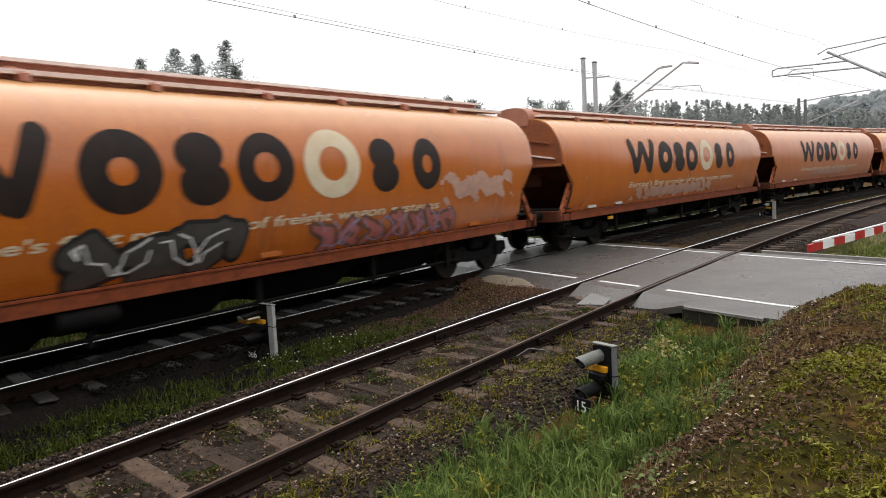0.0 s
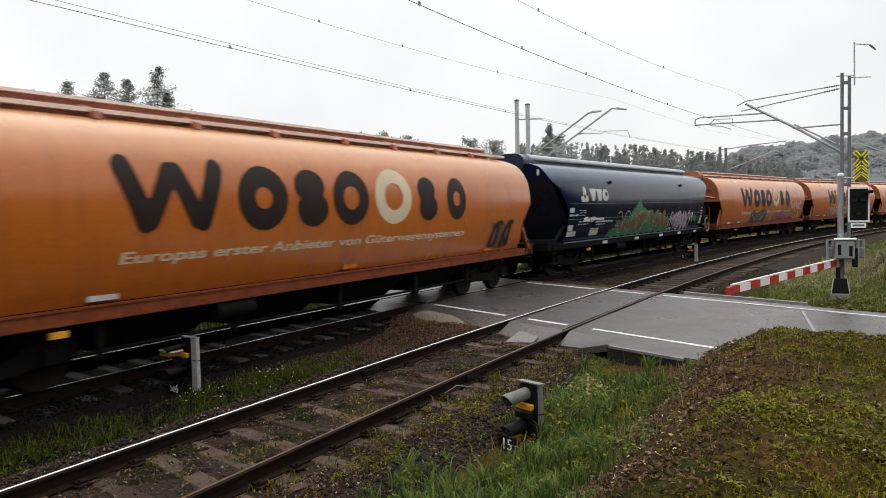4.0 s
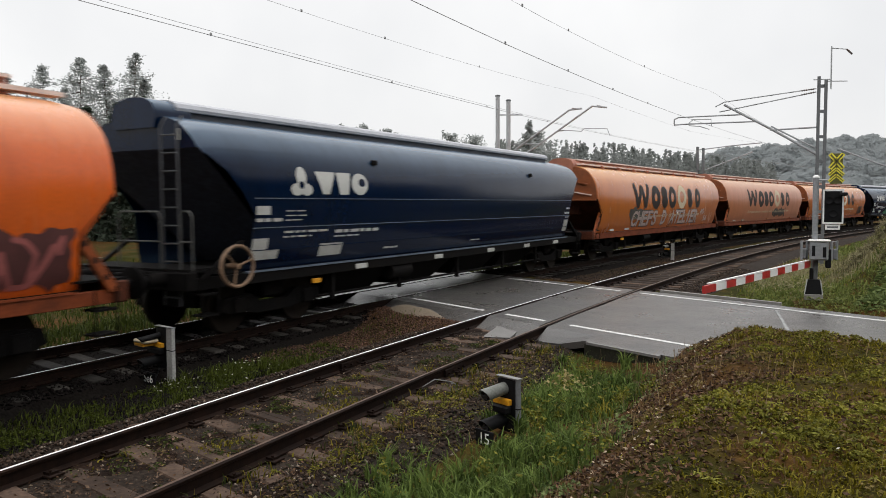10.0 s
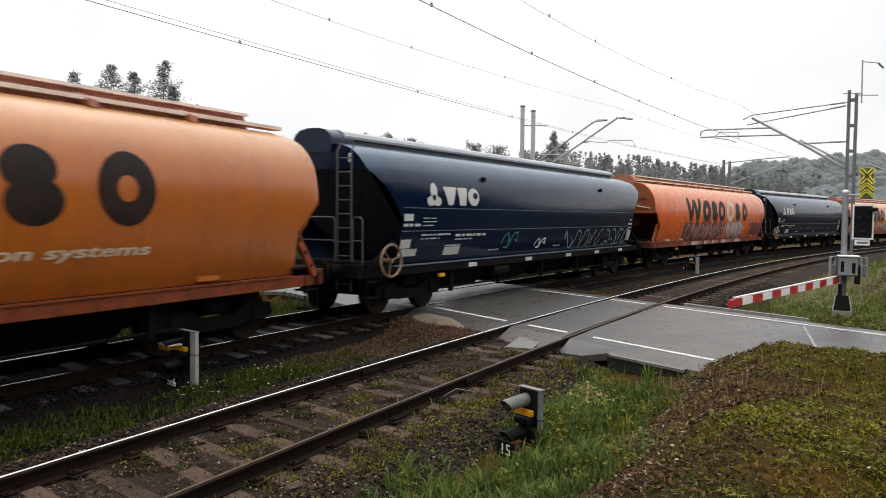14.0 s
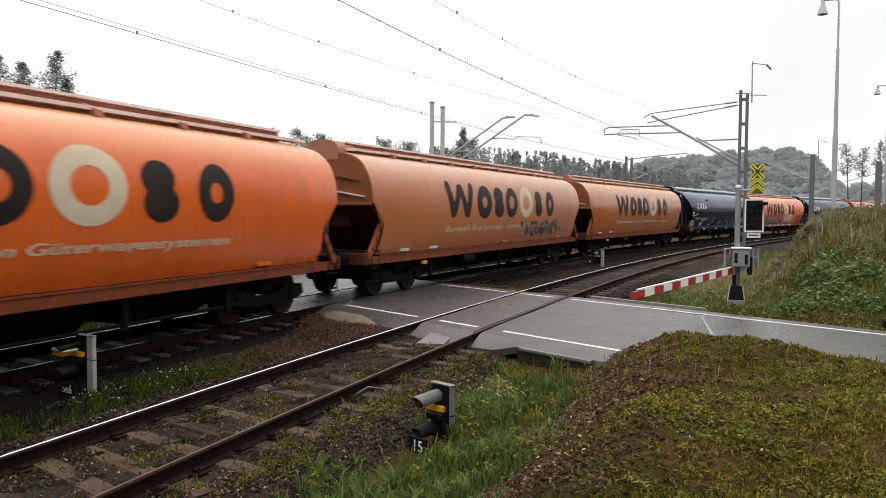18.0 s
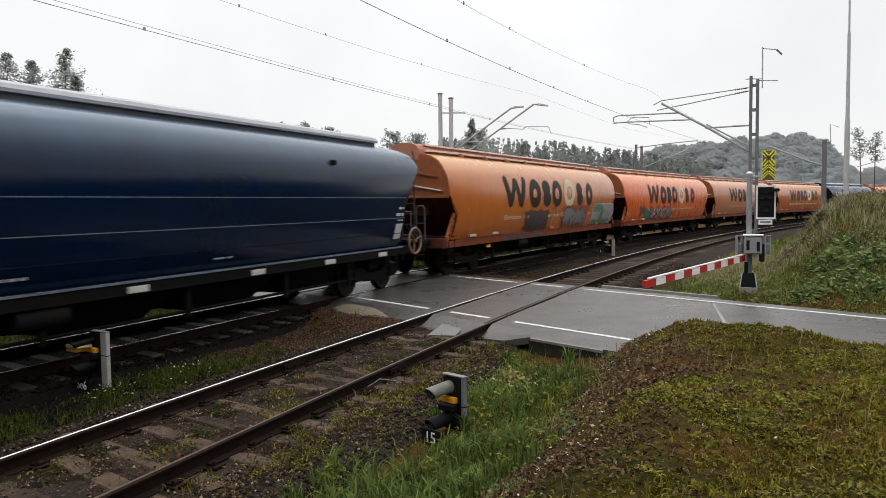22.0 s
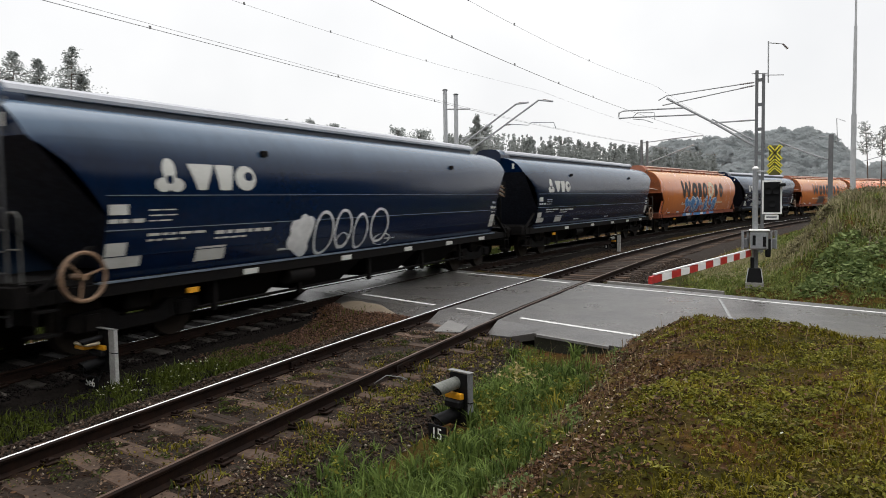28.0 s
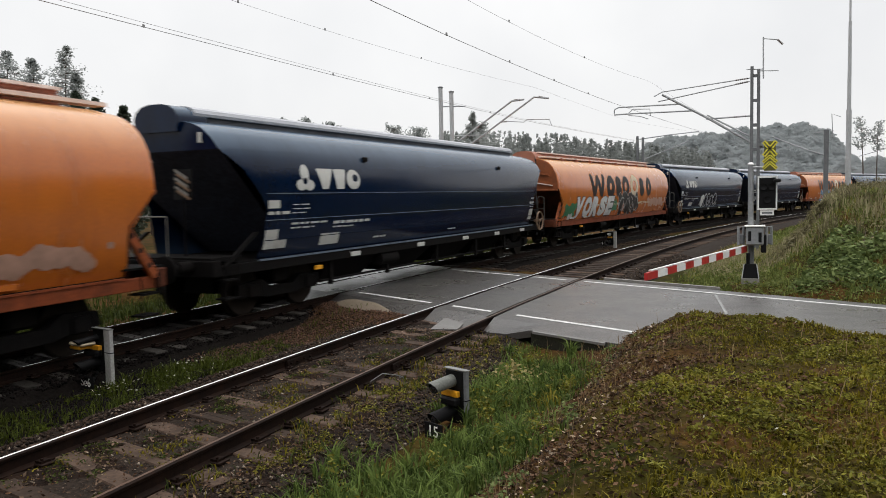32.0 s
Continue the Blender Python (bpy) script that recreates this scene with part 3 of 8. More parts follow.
for off, name, label in ((0.0, "railway_track", "empty railway track of timber sleepers on weedy brown ballast"),
                         (-SPACING, "railway_track", "railway track on dark ballast under the passing train")):
    bed = new(name, strip_mesh(name, BED if off == 0.0 else BED_FAR, RAIL_YS, off, [BALLAST_BED if off == 0.0 else BALLAST_SHADED], [0] * 6))
    tagged(bed, label, "railway track", kind="structure")
    for o in (-0.75, 0.75):
        # near pair: one head painted bright as a glint, the other dull brown
        dull = off == 0.0 and o > 0
        part("rail", strip_mesh("rail", RAIL, RAIL_YS, off + o, [RAIL_SIDE, RAIL_TOP_DULL if dull else RAIL_TOP if off == 0.0 else RAIL_TOP_FAR], TOPS), None, bed,
             "rusty steel rail, its head painted without the glint" if dull else "steel rail with a bright worn head")
    tracks.append(bed)


# ---------------------------------------------------------------- road
def road_point(u, w, z):
    """The place u metres right of the near track's middle and w metres beyond the near white line."""
    y = 14.0
    for _ in range(30):
        x = lateral(y) + u
        y = 12.24 + (w - (x + 1.53) * 0.485) / 0.874
    return (lateral(y) + u, y, z)


def road_sheet(name, us, ws, z, mat, thick=0.11, top=None):
    v, f = [], []
    for u in us:
        for w in ws:
            v.append(road_point(u, w, z if top is None else top(u, w)))
    n = len(ws)
    lo = len(v)
    v += [(p[0], p[1], p[2] - thick) for p in v]
    for i in range(len(us) - 1):
        for k in range(n - 1):
            a = i * n + k
            f.append((a, a + n, a + n + 1, a + 1))
    ring = [i * n for i in range(len(us))] + [(len(us) - 1) * n + k for k in range(1, n)] + [i * n + n - 1 for i in range(len(us) - 2, -1, -1)] + [k for k in range(n - 2, 0, -1)]
    f += [(ring[i], ring[(i + 1) % len(ring)], ring[(i + 1) % len(ring)] + lo, ring[i] + lo) for i in range(len(ring))]
    me = mesh_from(name, v, f, mat)
    bm = bmesh.new()
    bm.from_mesh(me)
    bmesh.ops.recalc_face_normals(bm, faces=bm.faces)
    bm.to_mesh(me)
    bm.free()
    return me


def spread(a, b, n):
    return [a + (b - a) * i / n for i in range(n + 1)]


road = thing("road", "wet grey asphalt road over the level crossing", "road", kind="structure")
WS = [-0.95, -0.7, -0.42, -0.1] + spread(0.4, 4.9, 8) + [5.45, 5.6, 5.85]
for us, nm, lab in ((spread(0.83, 9, 16) + spread(9, 70, 12)[1:], "carriageway", ""), (spread(-0.66, 0.66, 4), "crossing_panel", "asphalt infill between the rails"),
                    (spread(-3.81, -0.83, 6), "carriageway", ""), (spread(-5.30, -3.98, 4), "crossing_panel", "asphalt infill between the rails"),
                    (spread(-80, -14, 6) + spread(-14, -5.47, 12)[1:], "carriageway", "")):
    part(nm, road_sheet(nm, us, WS, -0.012, ASPHALT, top=lambda u, w: -0.012 - 0.30 * max(0.0, -0.42 - w) * (1 - float(smooth(1.2, 1.7, u))) - 0.2 * max(0.0, w - 5.45) - 0.6 * float(smooth(-9, -16, u)) + 0.006 * math.sin(u * 1.3) * math.sin(w * 1.7)), None, road, lab)
for us, w in ((spread(-8.6, -6.15, 4), 0.0), (spread(-3.45, -1.08, 4), 0.0), (spread(-0.45, 0.56, 2), 0.0), (spread(1.15, 60, 40), 0.0), (spread(-9, -5.6, 4), 4.95),
              (spread(-3.6, -1.05, 4), 4.95), (spread(-0.6, 0.45, 2), 4.95), (spread(0.98, 60, 40), 4.95)):
    part("edge_line", road_sheet("edge_line", us, [w - 0.055, w + 0.055], -0.004, ROAD_PAINT, thick=0.006), None, road, "worn white edge line")
def stop_mark(u0, w0, u1, w1, half):
    s = Shape()
    a, b = Vector(road_point(u0, w0, -0.003)), Vector(road_point(u1, w1, -0.003))
    n = (b - a).cross(Vector((0, 0, 1))).normalized() * half
    s.add([a - n, a + n, b + n, b - n] + [p - Vector((0, 0, 0.008)) for p in (a - n, a + n, b + n, b - n)], [(0, 1, 2, 3), (7, 6, 5, 4), (0, 4, 5, 1), (1, 5, 6, 2), (2, 6, 7, 3), (3, 7, 4, 0)])
    return s


part("stop_line", stop_mark(4.24, 4.75, 4.68, 2.5, 0.028), ROAD_PAINT_FAINT, road, "worn white stop line")
part("edge_beam", road_sheet("edge_beam", spread(1.88, 3.2, 6), [-1.02, -0.956], -0.045, BEAM_DARK, thick=0.45), None, road, "beam under the road's edge, painted dark for its shadow")
part("edge_cap", road_sheet("edge_cap", spread(1.92, 3.2, 6), [-1.045, -0.953], -0.006, SLAB_GREY, thick=0.038), None, road, "thin pale concrete lip")
part("kerb", road_sheet("kerb", spread(1.2, 4.2, 10), [6.05, 6.16], -0.03, CONCRETE, thick=0.3), None, road, "low concrete edging")


# ---------------------------------------------------------------- grain wagons
HALF = [(1.24, 1.06), (1.35, 1.30), (1.44, 1.65), (1.487, 2.0), (1.50, 2.30), (1.485, 2.60), (1.435, 2.88), (1.345, 3.12), (1.20, 3.325),
        (1.03, 3.465), (0.80, 3.56), (0.5, 3.62), (0.0, 3.64)]


def fine_profile(pts, n=5):
    """The same half section with smooth curves between its points."""
    p = [np.array(q, float) for q in pts]
    p = [2 * p[0] - p[1]] + p + [np.array((-p[-2][0], p[-2][1]))]
    out = []
    for a, b, c, d in zip(p, p[1:], p[2:], p[3:]):
        for i in range(n):
            t = i / n
            q = 0.5 * (2 * b + (c - a) * t + (2 * a - 5 * b + 4 * c - d) * t * t + (3 * b - a - 3 * c + d) * t ** 3)
            out.append((float(q[0]), float(q[1])))
    return out + [pts[-1]]


HALF = fine_profile(HALF)
END = 8.75        # half the length of the body
PITCH = 19.2428   # wagon to wagon


def side_y(z):
    """How far the wagon's side stands from the middle at height z."""
    return float(np.interp(z, [p[1] for p in HALF], [p[0] for p in HALF]))


def side_point(u, z, lift=0.006):
    """A place on the side that faces the verge, lift metres off the paint."""
    return (u, -side_y(z) - lift, z)


def end_x(z, blue=False):
    """The end of the side sheet: upright above, cut back towards the sill."""
    if blue:
        return float(np.interp(z, [1.06, 1.55, 2.05, 2.3, 2.72, 3.08, 3.4, 3.6], [7.70, 7.64, 7.62, 7.80, 8.17, 8.70, 8.75, 8.70]))
    return float(np.interp(z, [1.06, 1.70, 2.35, 3.2, 3.5, 3.7], [8.30, 8.20, END, END, END - 0.06, END - 0.16]))


def wagon_body(blue):
    s = Shape()
    half = HALF
    loop = [(-y, z) for y, z in half] + [(y, z) for y, z in half[-2::-1]]
    n = len(loop)
    xs = [-1, -0.97, -0.6, -0.2, 0.2, 0.6, 0.97, 1]
    v, f = [], []
    for a in xs:
        for y, z in loop:
            squeeze = 0.985 if abs(a) == 1 else 1.0
            v.append((a * end_x(z, blue), y * squeeze, z - (0.02 if abs(a) == 1 and z > 3 else 0)))
    for i in range(len(xs) - 1):
        f += [(i * n + k, i * n + k + 1, (i + 1) * n + k + 1, (i + 1) * n + k) for k in range(n - 1)]
    s.add(v, f)
    # end walls above the hopper
    low = 3.05 if blue else 2.35
    for sgn in (-1, 1):
        up = [(sgn * (end_x(z, blue) - 0.004), y * 0.985, z - (0.02 if z > 3 else 0)) for y, z in loop if z >= low]
        s.add(up, [tuple(range(len(up)))])
    return s


def end_sheet(sgn):
    """The flat end wall of an orange wagon: the outline of the body above the hopper, with a turned lip."""
    s = Shape()
    rim = [(y, z) for y, z in HALF if z >= 2.36]
    for k, x0, x1 in ((0.975, 8.752, 8.772),):
        loop = [(-y * k, z - 0.03) for y, z in rim] + [(y * k, z - 0.03) for y, z in rim[-2::-1]]
        s.prism(loop if sgn > 0 else loop[::-1], "x", *sorted((sgn * x0, sgn * x1)))
    s.box(*sorted((sgn * 8.70, sgn * 8.83)), -1.44, 1.44, 2.30, 2.365, bevel=0.01)
    return s


def end_fittings(sgn, w):
    """Post, sloping grab bars and a small lifting eye on an orange end wall."""
    part("end_post", Shape().box(*sorted((sgn * 8.77, sgn * 8.85)), -0.10, 0.02, 2.36, 3.52, bevel=0.015), FRAME_BROWN, w, "dark grimy upright post")
    # the lower ledge is painted pale as a highlight
    for (y0, z0, y1, z1), mat in (((-0.12, 3.10, -1.10, 2.93), END_BROWN), ((-0.12, 2.72, -1.25, 2.53), HATCH_EDGE)):
        s = Shape().add([(sgn * 8.77, y0, z0), (sgn * 8.84, y0, z0), (sgn * 8.84, y1, z1), (sgn * 8.77, y1, z1), (sgn * 8.77, y0, z0 - 0.035), (sgn * 8.84, y0, z0 - 0.035), (sgn * 8.84, y1, z1 - 0.035), (sgn * 8.77, y1, z1 - 0.035)],
                        [(0, 1, 2, 3), (7, 6, 5, 4), (0, 4, 5, 1), (1, 5, 6, 2), (2, 6, 7, 3), (3, 7, 4, 0)])
        part("drip_ledge", s, mat, w, "sloping ledge, the lower one painted pale as a highlight")
    part("lifting_eye", Shape().box(*sorted((sgn * 8.77, sgn * 8.80)), 0.58, 0.74, 2.86, 2.94, bevel=0.02), BLACK, w)
    # the hopper's square mouth and the side sheet's folded rim, both darkened for shade
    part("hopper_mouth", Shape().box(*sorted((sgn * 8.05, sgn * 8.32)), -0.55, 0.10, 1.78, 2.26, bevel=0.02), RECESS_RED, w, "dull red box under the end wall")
    for sy in (-1, 1):
        s = Shape()
        for a, b in (((8.75, 2.36), (8.22, 1.84)), ((8.22, 1.84), (8.32, 1.08))):
            s.add([(sgn * (p[0] + dx), sy * (side_y(p[1]) - dy), p[1]) for p in (a, b) for dx, dy in ((0.0, -0.004), (0.03, 0.004), (0.03, 0.10), (0.0, 0.10))],
                  [(0, 1, 5, 4), (1, 2, 6, 5), (2, 3, 7, 6), (3, 0, 4, 7), (3, 2, 1, 0), (4, 5, 6, 7)])
        part("sheet_rim", s, FRAME_BROWN, w, "folded edge of the side sheet, painted dark for shade")


def hopper_ends(sgn, blue):
    """The sloping hopper wall under the end wall."""
    s = Shape()
    w, z, x = (1.38, 3.08, 6.4) if blue else (1.46, 2.38, 6.9)
    a = [(sgn * (END - 0.03), -w, z), (sgn * (END - 0.03), w, z), (sgn * x, 1.12, 1.15), (sgn * x, -1.12, 1.15)]
    b = [(p[0] - sgn * 0.03, p[1], p[2] - 0.03) for p in a]
    s.add(a + b, [(0, 1, 2, 3), (4, 7, 6, 5), (0, 4, 5, 1), (1, 5, 6, 2), (2, 6, 7, 3), (3, 7, 4, 0)])
    return s


def bogie(parent, x):
    """Two axles in a cast frame."""
    b = thing("bogie", "", "")
    for key in ("label", "category"):
        if key in b:
            del b[key]
    b.parent = parent
    b.matrix_basis = pose(x, 0, 0)
    for sx in (-0.9, 0.9):
        s = Shape()
        for sy in (-0.75, 0.75):
            m = pose(sx, sy, 0.46, 90, 0, 0)
            k = 1 if sy > 0 else -1
            s.lathe([(0.12, -0.09), (0.30, -0.05), (0.40, -0.06), (0.46, -0.065), (0.46, 0.055), (0.485, 0.065), (0.485, 0.085), (0.40, 0.07), (0.30, 0.05), (0.12, 0.09)], m @ pose(0, 0, 0, 0 if k > 0 else 180, 0, 0), 20)
        s.tube([(sx, -0.75, 0.46), (sx, 0.75, 0.46)], 0.085, 10)
        part("wheelset", s, WHEEL_STEEL, b)
    for sy in (-1.0, 1.0):
        s = Shape()
        s.prism([(-1.3, 0.42), (-1.25, 0.62), (-0.6, 0.66), (-0.35, 0.5), (0.35, 0.5), (0.6, 0.66), (1.25, 0.62), (1.3, 0.42), (1.1, 0.36), (0.7, 0.36), (0.45, 0.3), (-0.45, 0.3), (-0.7, 0.36), (-1.1, 0.36)], "y", sy - 0.06, sy + 0.06)
        for sx in (-0.9, 0.9):
            s.box(sx - 0.15, sx + 0.15, sy - 0.12, sy + 0.12, 0.34, 0.6, bevel=0.03)
            s.tube([(sx - 0.26, sy, 0.36), (sx - 0.26, sy, 0.62)], 0.07, 8)
            s.tube([(sx + 0.26, sy, 0.36), (sx + 0.26, sy, 0.62)], 0.07, 8)
        part("side_frame", s, FRAME_DARK, b)
    s = Shape()
    s.box(-0.25, 0.25, -1.05, 1.05, 0.55, 0.86, bevel=0.04)
    part("bolster", s, FRAME_DARK, b)
    return b


def wagon(paint, blue, wheel_end):
    """One bogie hopper wagon: x along the train (towards its head), -y towards the verge."""
    w = thing("grain_wagon", "wagon", "wagon")
    trim = BLUE if blue else paint
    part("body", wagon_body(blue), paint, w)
    # the long roof hatch with its coaming
    if blue:
        part("hatch_coaming", Shape().box(-8.35, 8.02, -0.42, 0.42, 3.56, 3.76), COAMING, w, "recessed coaming, darkened for the shade below the hatch")
        lid = [(-0.50, 3.73), (-0.51, 3.78), (-0.47, 3.85), (-0.36, 3.90), (-0.18, 3.925), (0.18, 3.925), (0.36, 3.90), (0.47, 3.85), (0.51, 3.78), (0.50, 3.73)]
        part("roof_hatch", Shape().prism(lid, "x", -8.35, 8.02), HATCH_GREY, w, "long pale grey loading hatch")
    else:
        s = Shape()
        s.prism([(-0.46, 3.60), (-0.46, 3.76), (-0.40, 3.80), (-0.40, 3.86), (-0.25, 3.90), (0.25, 3.90), (0.40, 3.86), (0.40, 3.80), (0.46, 3.76), (0.46, 3.60)], "x", -8.35, 8.02)
        part("roof_hatch", s, HATCH_RED, w, "long red-brown loading hatch")
        part("roof_walkway", Shape().box(-8.45, 8.62, -0.75, -0.50, 3.655, 3.715), HATCH_EDGE, w)
        part("hatch_edge", Shape().box(-8.36, 8.03, -0.485, -0.385, 3.85, 3.895), HATCH_EDGE, w, "pale worn edge")
    for x in (() if blue else (-6.6, -4.8, -3.0, -1.2, 0.9, 2.7, 4.6, 6.4)):
        s = Shape()
        s.prism([(-0.50, 3.78), (-0.84, 3.66), (-0.86, 3.56), (-0.76, 3.58), (-0.50, 3.68)], "x", x - 0.06, x + 0.06)
        part("hatch_clamp", s, HATCH_RED, w)
    for sgn in (-1, 1):
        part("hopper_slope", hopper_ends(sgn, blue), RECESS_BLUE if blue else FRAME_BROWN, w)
        if not blue:
            part("end_panel", end_sheet(sgn), END_BROWN, w, "grimy orange end wall")
            end_fittings(sgn, w)
        if sgn < 0:
            # the hatch runs out over the rear end wall as a rounded cap
            s = Shape()
            s.prism([(-0.50, 3.42), (-0.52, 3.68), (-0.46, 3.80), (-0.34, 3.88), (-0.15, 3.92), (0.15, 3.92), (0.34, 3.88), (0.46, 3.80), (0.52, 3.68), (0.50, 3.42)], "x", -8.80, -8.05)
            part("hatch_end", s, BLUE if blue else HATCH_RED, w)
        for sy in (-1, 1):
            s = Shape()
            # slanting strut from the cut in the side to the end of the sill
            a, b = ((sgn * 7.8, 1.60), (sgn * 8.7, 1.02)) if blue else ((sgn * 8.20, 1.86), (sgn * 8.80, 1.02))
            k = 0.05 if blue else 0.085
            s.prism([(a[0] - k, a[1]), (a[0] + k, a[1]), (b[0] + k, b[1]), (b[0] - k, b[1])], "y", sy * 1.36 - 0.04, sy * 1.36 + 0.04)
            part("end_strut", s, FRAME_DARK if blue else STRUT_RED, w)
            for i in range(0 if blue else 3):
                t = (i + 0.7) / 3.6
                s = Shape()
                s.lathe([(0.045, -0.045), (0.045, 0.045)], pose(a[0] + (b[0] - a[0]) * t, sy * 1.36, a[1] + (b[1] - a[1]) * t, 90), 10)
                part("strut_hole", s, BLACK, w)
        s = Shape()
        s.box(*sorted((sgn * 8.80, sgn * 9.02)), -1.40, 1.40, 0.86, 1.16, bevel=0.02)
        part("headstock", s, FRAME_DARK if blue else FRAME_BROWN, w)
        for sy in (-0.875, 0.875):
            s = Shape()
            s.lathe([(0.11, 0.0), (0.11, 0.32), (0.075, 0.32), (0.075, 0.5), (0.24, 0.54), (0.25, 0.57), (0.22, 0.60)], pose(sgn * 9.0, sy, 1.04, 0, 90 * sgn, 0), 14)
            part("buffer", s, FRAME_DARK, w)
        s = Shape()
        s.tube([(sgn * 8.95, 0, 1.0), (sgn * 9.35, 0, 0.98), (sgn * 9.58, 0, 0.84)], 0.05, 8)
        s.box(*sorted((sgn * 9.0, sgn * 9.2)), -0.09, 0.09, 0.9, 1.12, bevel=0.02)
        part("coupling", s, FRAME_DARK, w)
        # end platform, its steps and rails
        s = Shape()
        s.box(*sorted((sgn * 8.2, sgn * 9.0)), -1.35, 1.35, 1.17, 1.20)
        part("platform", s, FRAME_DARK, w)
        s = Shape()
        for z in (0.45, 0.78):
            s.box(*sorted((sgn * 8.42, sgn * 8.78)), -1.45, -1.20, z, z + 0.03)
        for x in (8.42, 8.78):
            s.tube([(sgn * x, -1.44, 0.42), (sgn * x, -1.44, 1.10)], 0.014, 6)
        part("steps", s, FRAME_DARK, w)
        braked = blue and sgn == wheel_end
        if braked:
            # ladder up the end wall, two railed bays on the platform
            s = Shape()
            for y in (-1.12, -0.76):
                s.tube([(sgn * 8.90, y, 0.62), (sgn * 8.90, y, 3.42), (sgn * 8.80, y, 3.56)], 0.022, 6)
            for i in range(10):
                s.tube([(sgn * 8.90, -1.12, 0.75 + 0.28 * i), (sgn * 8.90, -0.76, 0.75 + 0.28 * i)], 0.015, 6)
            part("ladder", s, LADDER_BLUE, w, "grimy grey-blue end ladder")
            for a, b in ((-1.42, -1.17), (-0.72, 0.25)):
                part("handrail", Shape().tube([(sgn * 8.92, a, 1.18), (sgn * 8.92, a, 2.02), (sgn * 8.92, a + 0.06, 2.09), (sgn * 8.92, b - 0.06, 2.09), (sgn * 8.92, b, 2.02), (sgn * 8.92, b, 1.18)], 0.016, 6), HANDRAIL_DARK, w)
                part("handrail", Shape().tube([(sgn * 8.92, a, 1.62), (sgn * 8.92, b, 1.62)], 0.013, 6), HANDRAIL_DARK, w)
        else:
            # low ladder at the far corner, one rail across
            s = Shape()
            for y in (0.55, 0.85):
                s.tube([(sgn * 8.98, y, 0.55), (sgn * 8.98, y, 2.10), (sgn * 8.92, y, 2.2)], 0.016, 6)
            for i in range(5):
                s.tube([(sgn * 8.98, 0.55, 0.72 + 0.30 * i), (sgn * 8.98, 0.85, 0.72 + 0.30 * i)], 0.014, 6)
            part("ladder", s, HANDRAIL, w, "short pale ladder")
            part("handrail", Shape().tube([(sgn * 8.94, -0.30, 1.20), (sgn * 8.94, -0.30, 1.92), (sgn * 8.94, 1.30, 1.92), (sgn * 8.94, 1.30, 1.20)], 0.013, 6), HANDRAIL, w)
        if blue:
            part("end_plate", Shape().box(*sorted((sgn * 8.755, sgn * 8.77)), -1.02, -0.94, 3.20, 3.38), WHITE_PAINT, w, "small white plate on the end wall")
            if not braked:
                for i in range(6):
                    m = pose(sgn * 8.62, -0.42 + 0.05 * (i % 2), 2.30 + 0.075 * i, 28, 0, 0)
                    part("hazard_stripe", Shape().box(-0.008, 0.008, -0.17, 0.17, -0.02, 0.02, m=m), HANDRAIL if i % 2 else RUST_BROWN, w)
                part("hazard_board", Shape().box(*sorted((sgn * 8.595, sgn * 8.61)), -0.62, -0.18, 2.22, 2.76), BLACK, w, "dark board with slanting stripes")
                part("board_stay", Shape().tube([(sgn * 8.60, -0.40, 2.24), (sgn * 8.60, -0.40, 1.18)], 0.02, 6), FRAME_DARK, w)
                part("grab_bar", Shape().tube([(sgn * 8.80, 0.1, 2.90), (sgn * 8.84, 0.1, 2.92), (sgn * 8.84, 1.0, 2.92), (sgn * 8.80, 1.0, 2.90)], 0.014, 6), HANDRAIL, w)
        bogie(w, sgn * 6.7)
    # sills with their pale edge
    for sy in (-1, 1):
        s = Shape()
        s.box(-8.95, 8.95, *sorted((sy * 1.22, sy * 1.35)), 0.86, 1.05, bevel=0.01)
        part("sill", s, FRAME_DARK if blue else SILL_RED, w)
        s = Shape()
        s.box(-7.7 if blue else -8.2, 7.7 if blue else 8.2, *sorted((sy * 1.20, sy * 1.37)), 1.045, 1.072)
        part("sill_edge", s, SILL_GREY if blue else SILL_RED, w, "dusty edge")
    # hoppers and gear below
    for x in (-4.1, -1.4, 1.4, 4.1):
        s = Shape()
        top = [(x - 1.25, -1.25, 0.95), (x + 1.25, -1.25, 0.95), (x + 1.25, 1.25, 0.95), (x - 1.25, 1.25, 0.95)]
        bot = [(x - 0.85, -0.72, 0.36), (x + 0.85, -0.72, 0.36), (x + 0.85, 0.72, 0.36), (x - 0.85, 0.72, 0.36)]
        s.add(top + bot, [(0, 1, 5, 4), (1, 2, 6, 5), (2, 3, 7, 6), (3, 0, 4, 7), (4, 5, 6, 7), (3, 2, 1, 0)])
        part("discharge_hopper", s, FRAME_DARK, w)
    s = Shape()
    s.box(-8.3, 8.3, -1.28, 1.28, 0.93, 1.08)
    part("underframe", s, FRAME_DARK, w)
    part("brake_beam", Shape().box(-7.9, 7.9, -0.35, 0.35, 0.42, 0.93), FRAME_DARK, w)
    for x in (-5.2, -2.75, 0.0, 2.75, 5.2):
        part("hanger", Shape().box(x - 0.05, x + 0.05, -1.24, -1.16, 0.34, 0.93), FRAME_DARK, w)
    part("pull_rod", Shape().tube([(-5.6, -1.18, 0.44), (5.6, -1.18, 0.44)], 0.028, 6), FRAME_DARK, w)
    if blue:
        for z in (1.42, 1.80, 2.30):
            s = Shape()
            s.box(-7.62, 7.62, -side_y(z) - 0.010, -side_y(z) + 0.02, z - 0.007, z + 0.007)
            part("weld_seam", s, SILL_GREY if z > 1.5 else BLUE, w)
        for x in (-4.4, 1.7, 4.2, 6.6, -1.2):
            s = Shape()
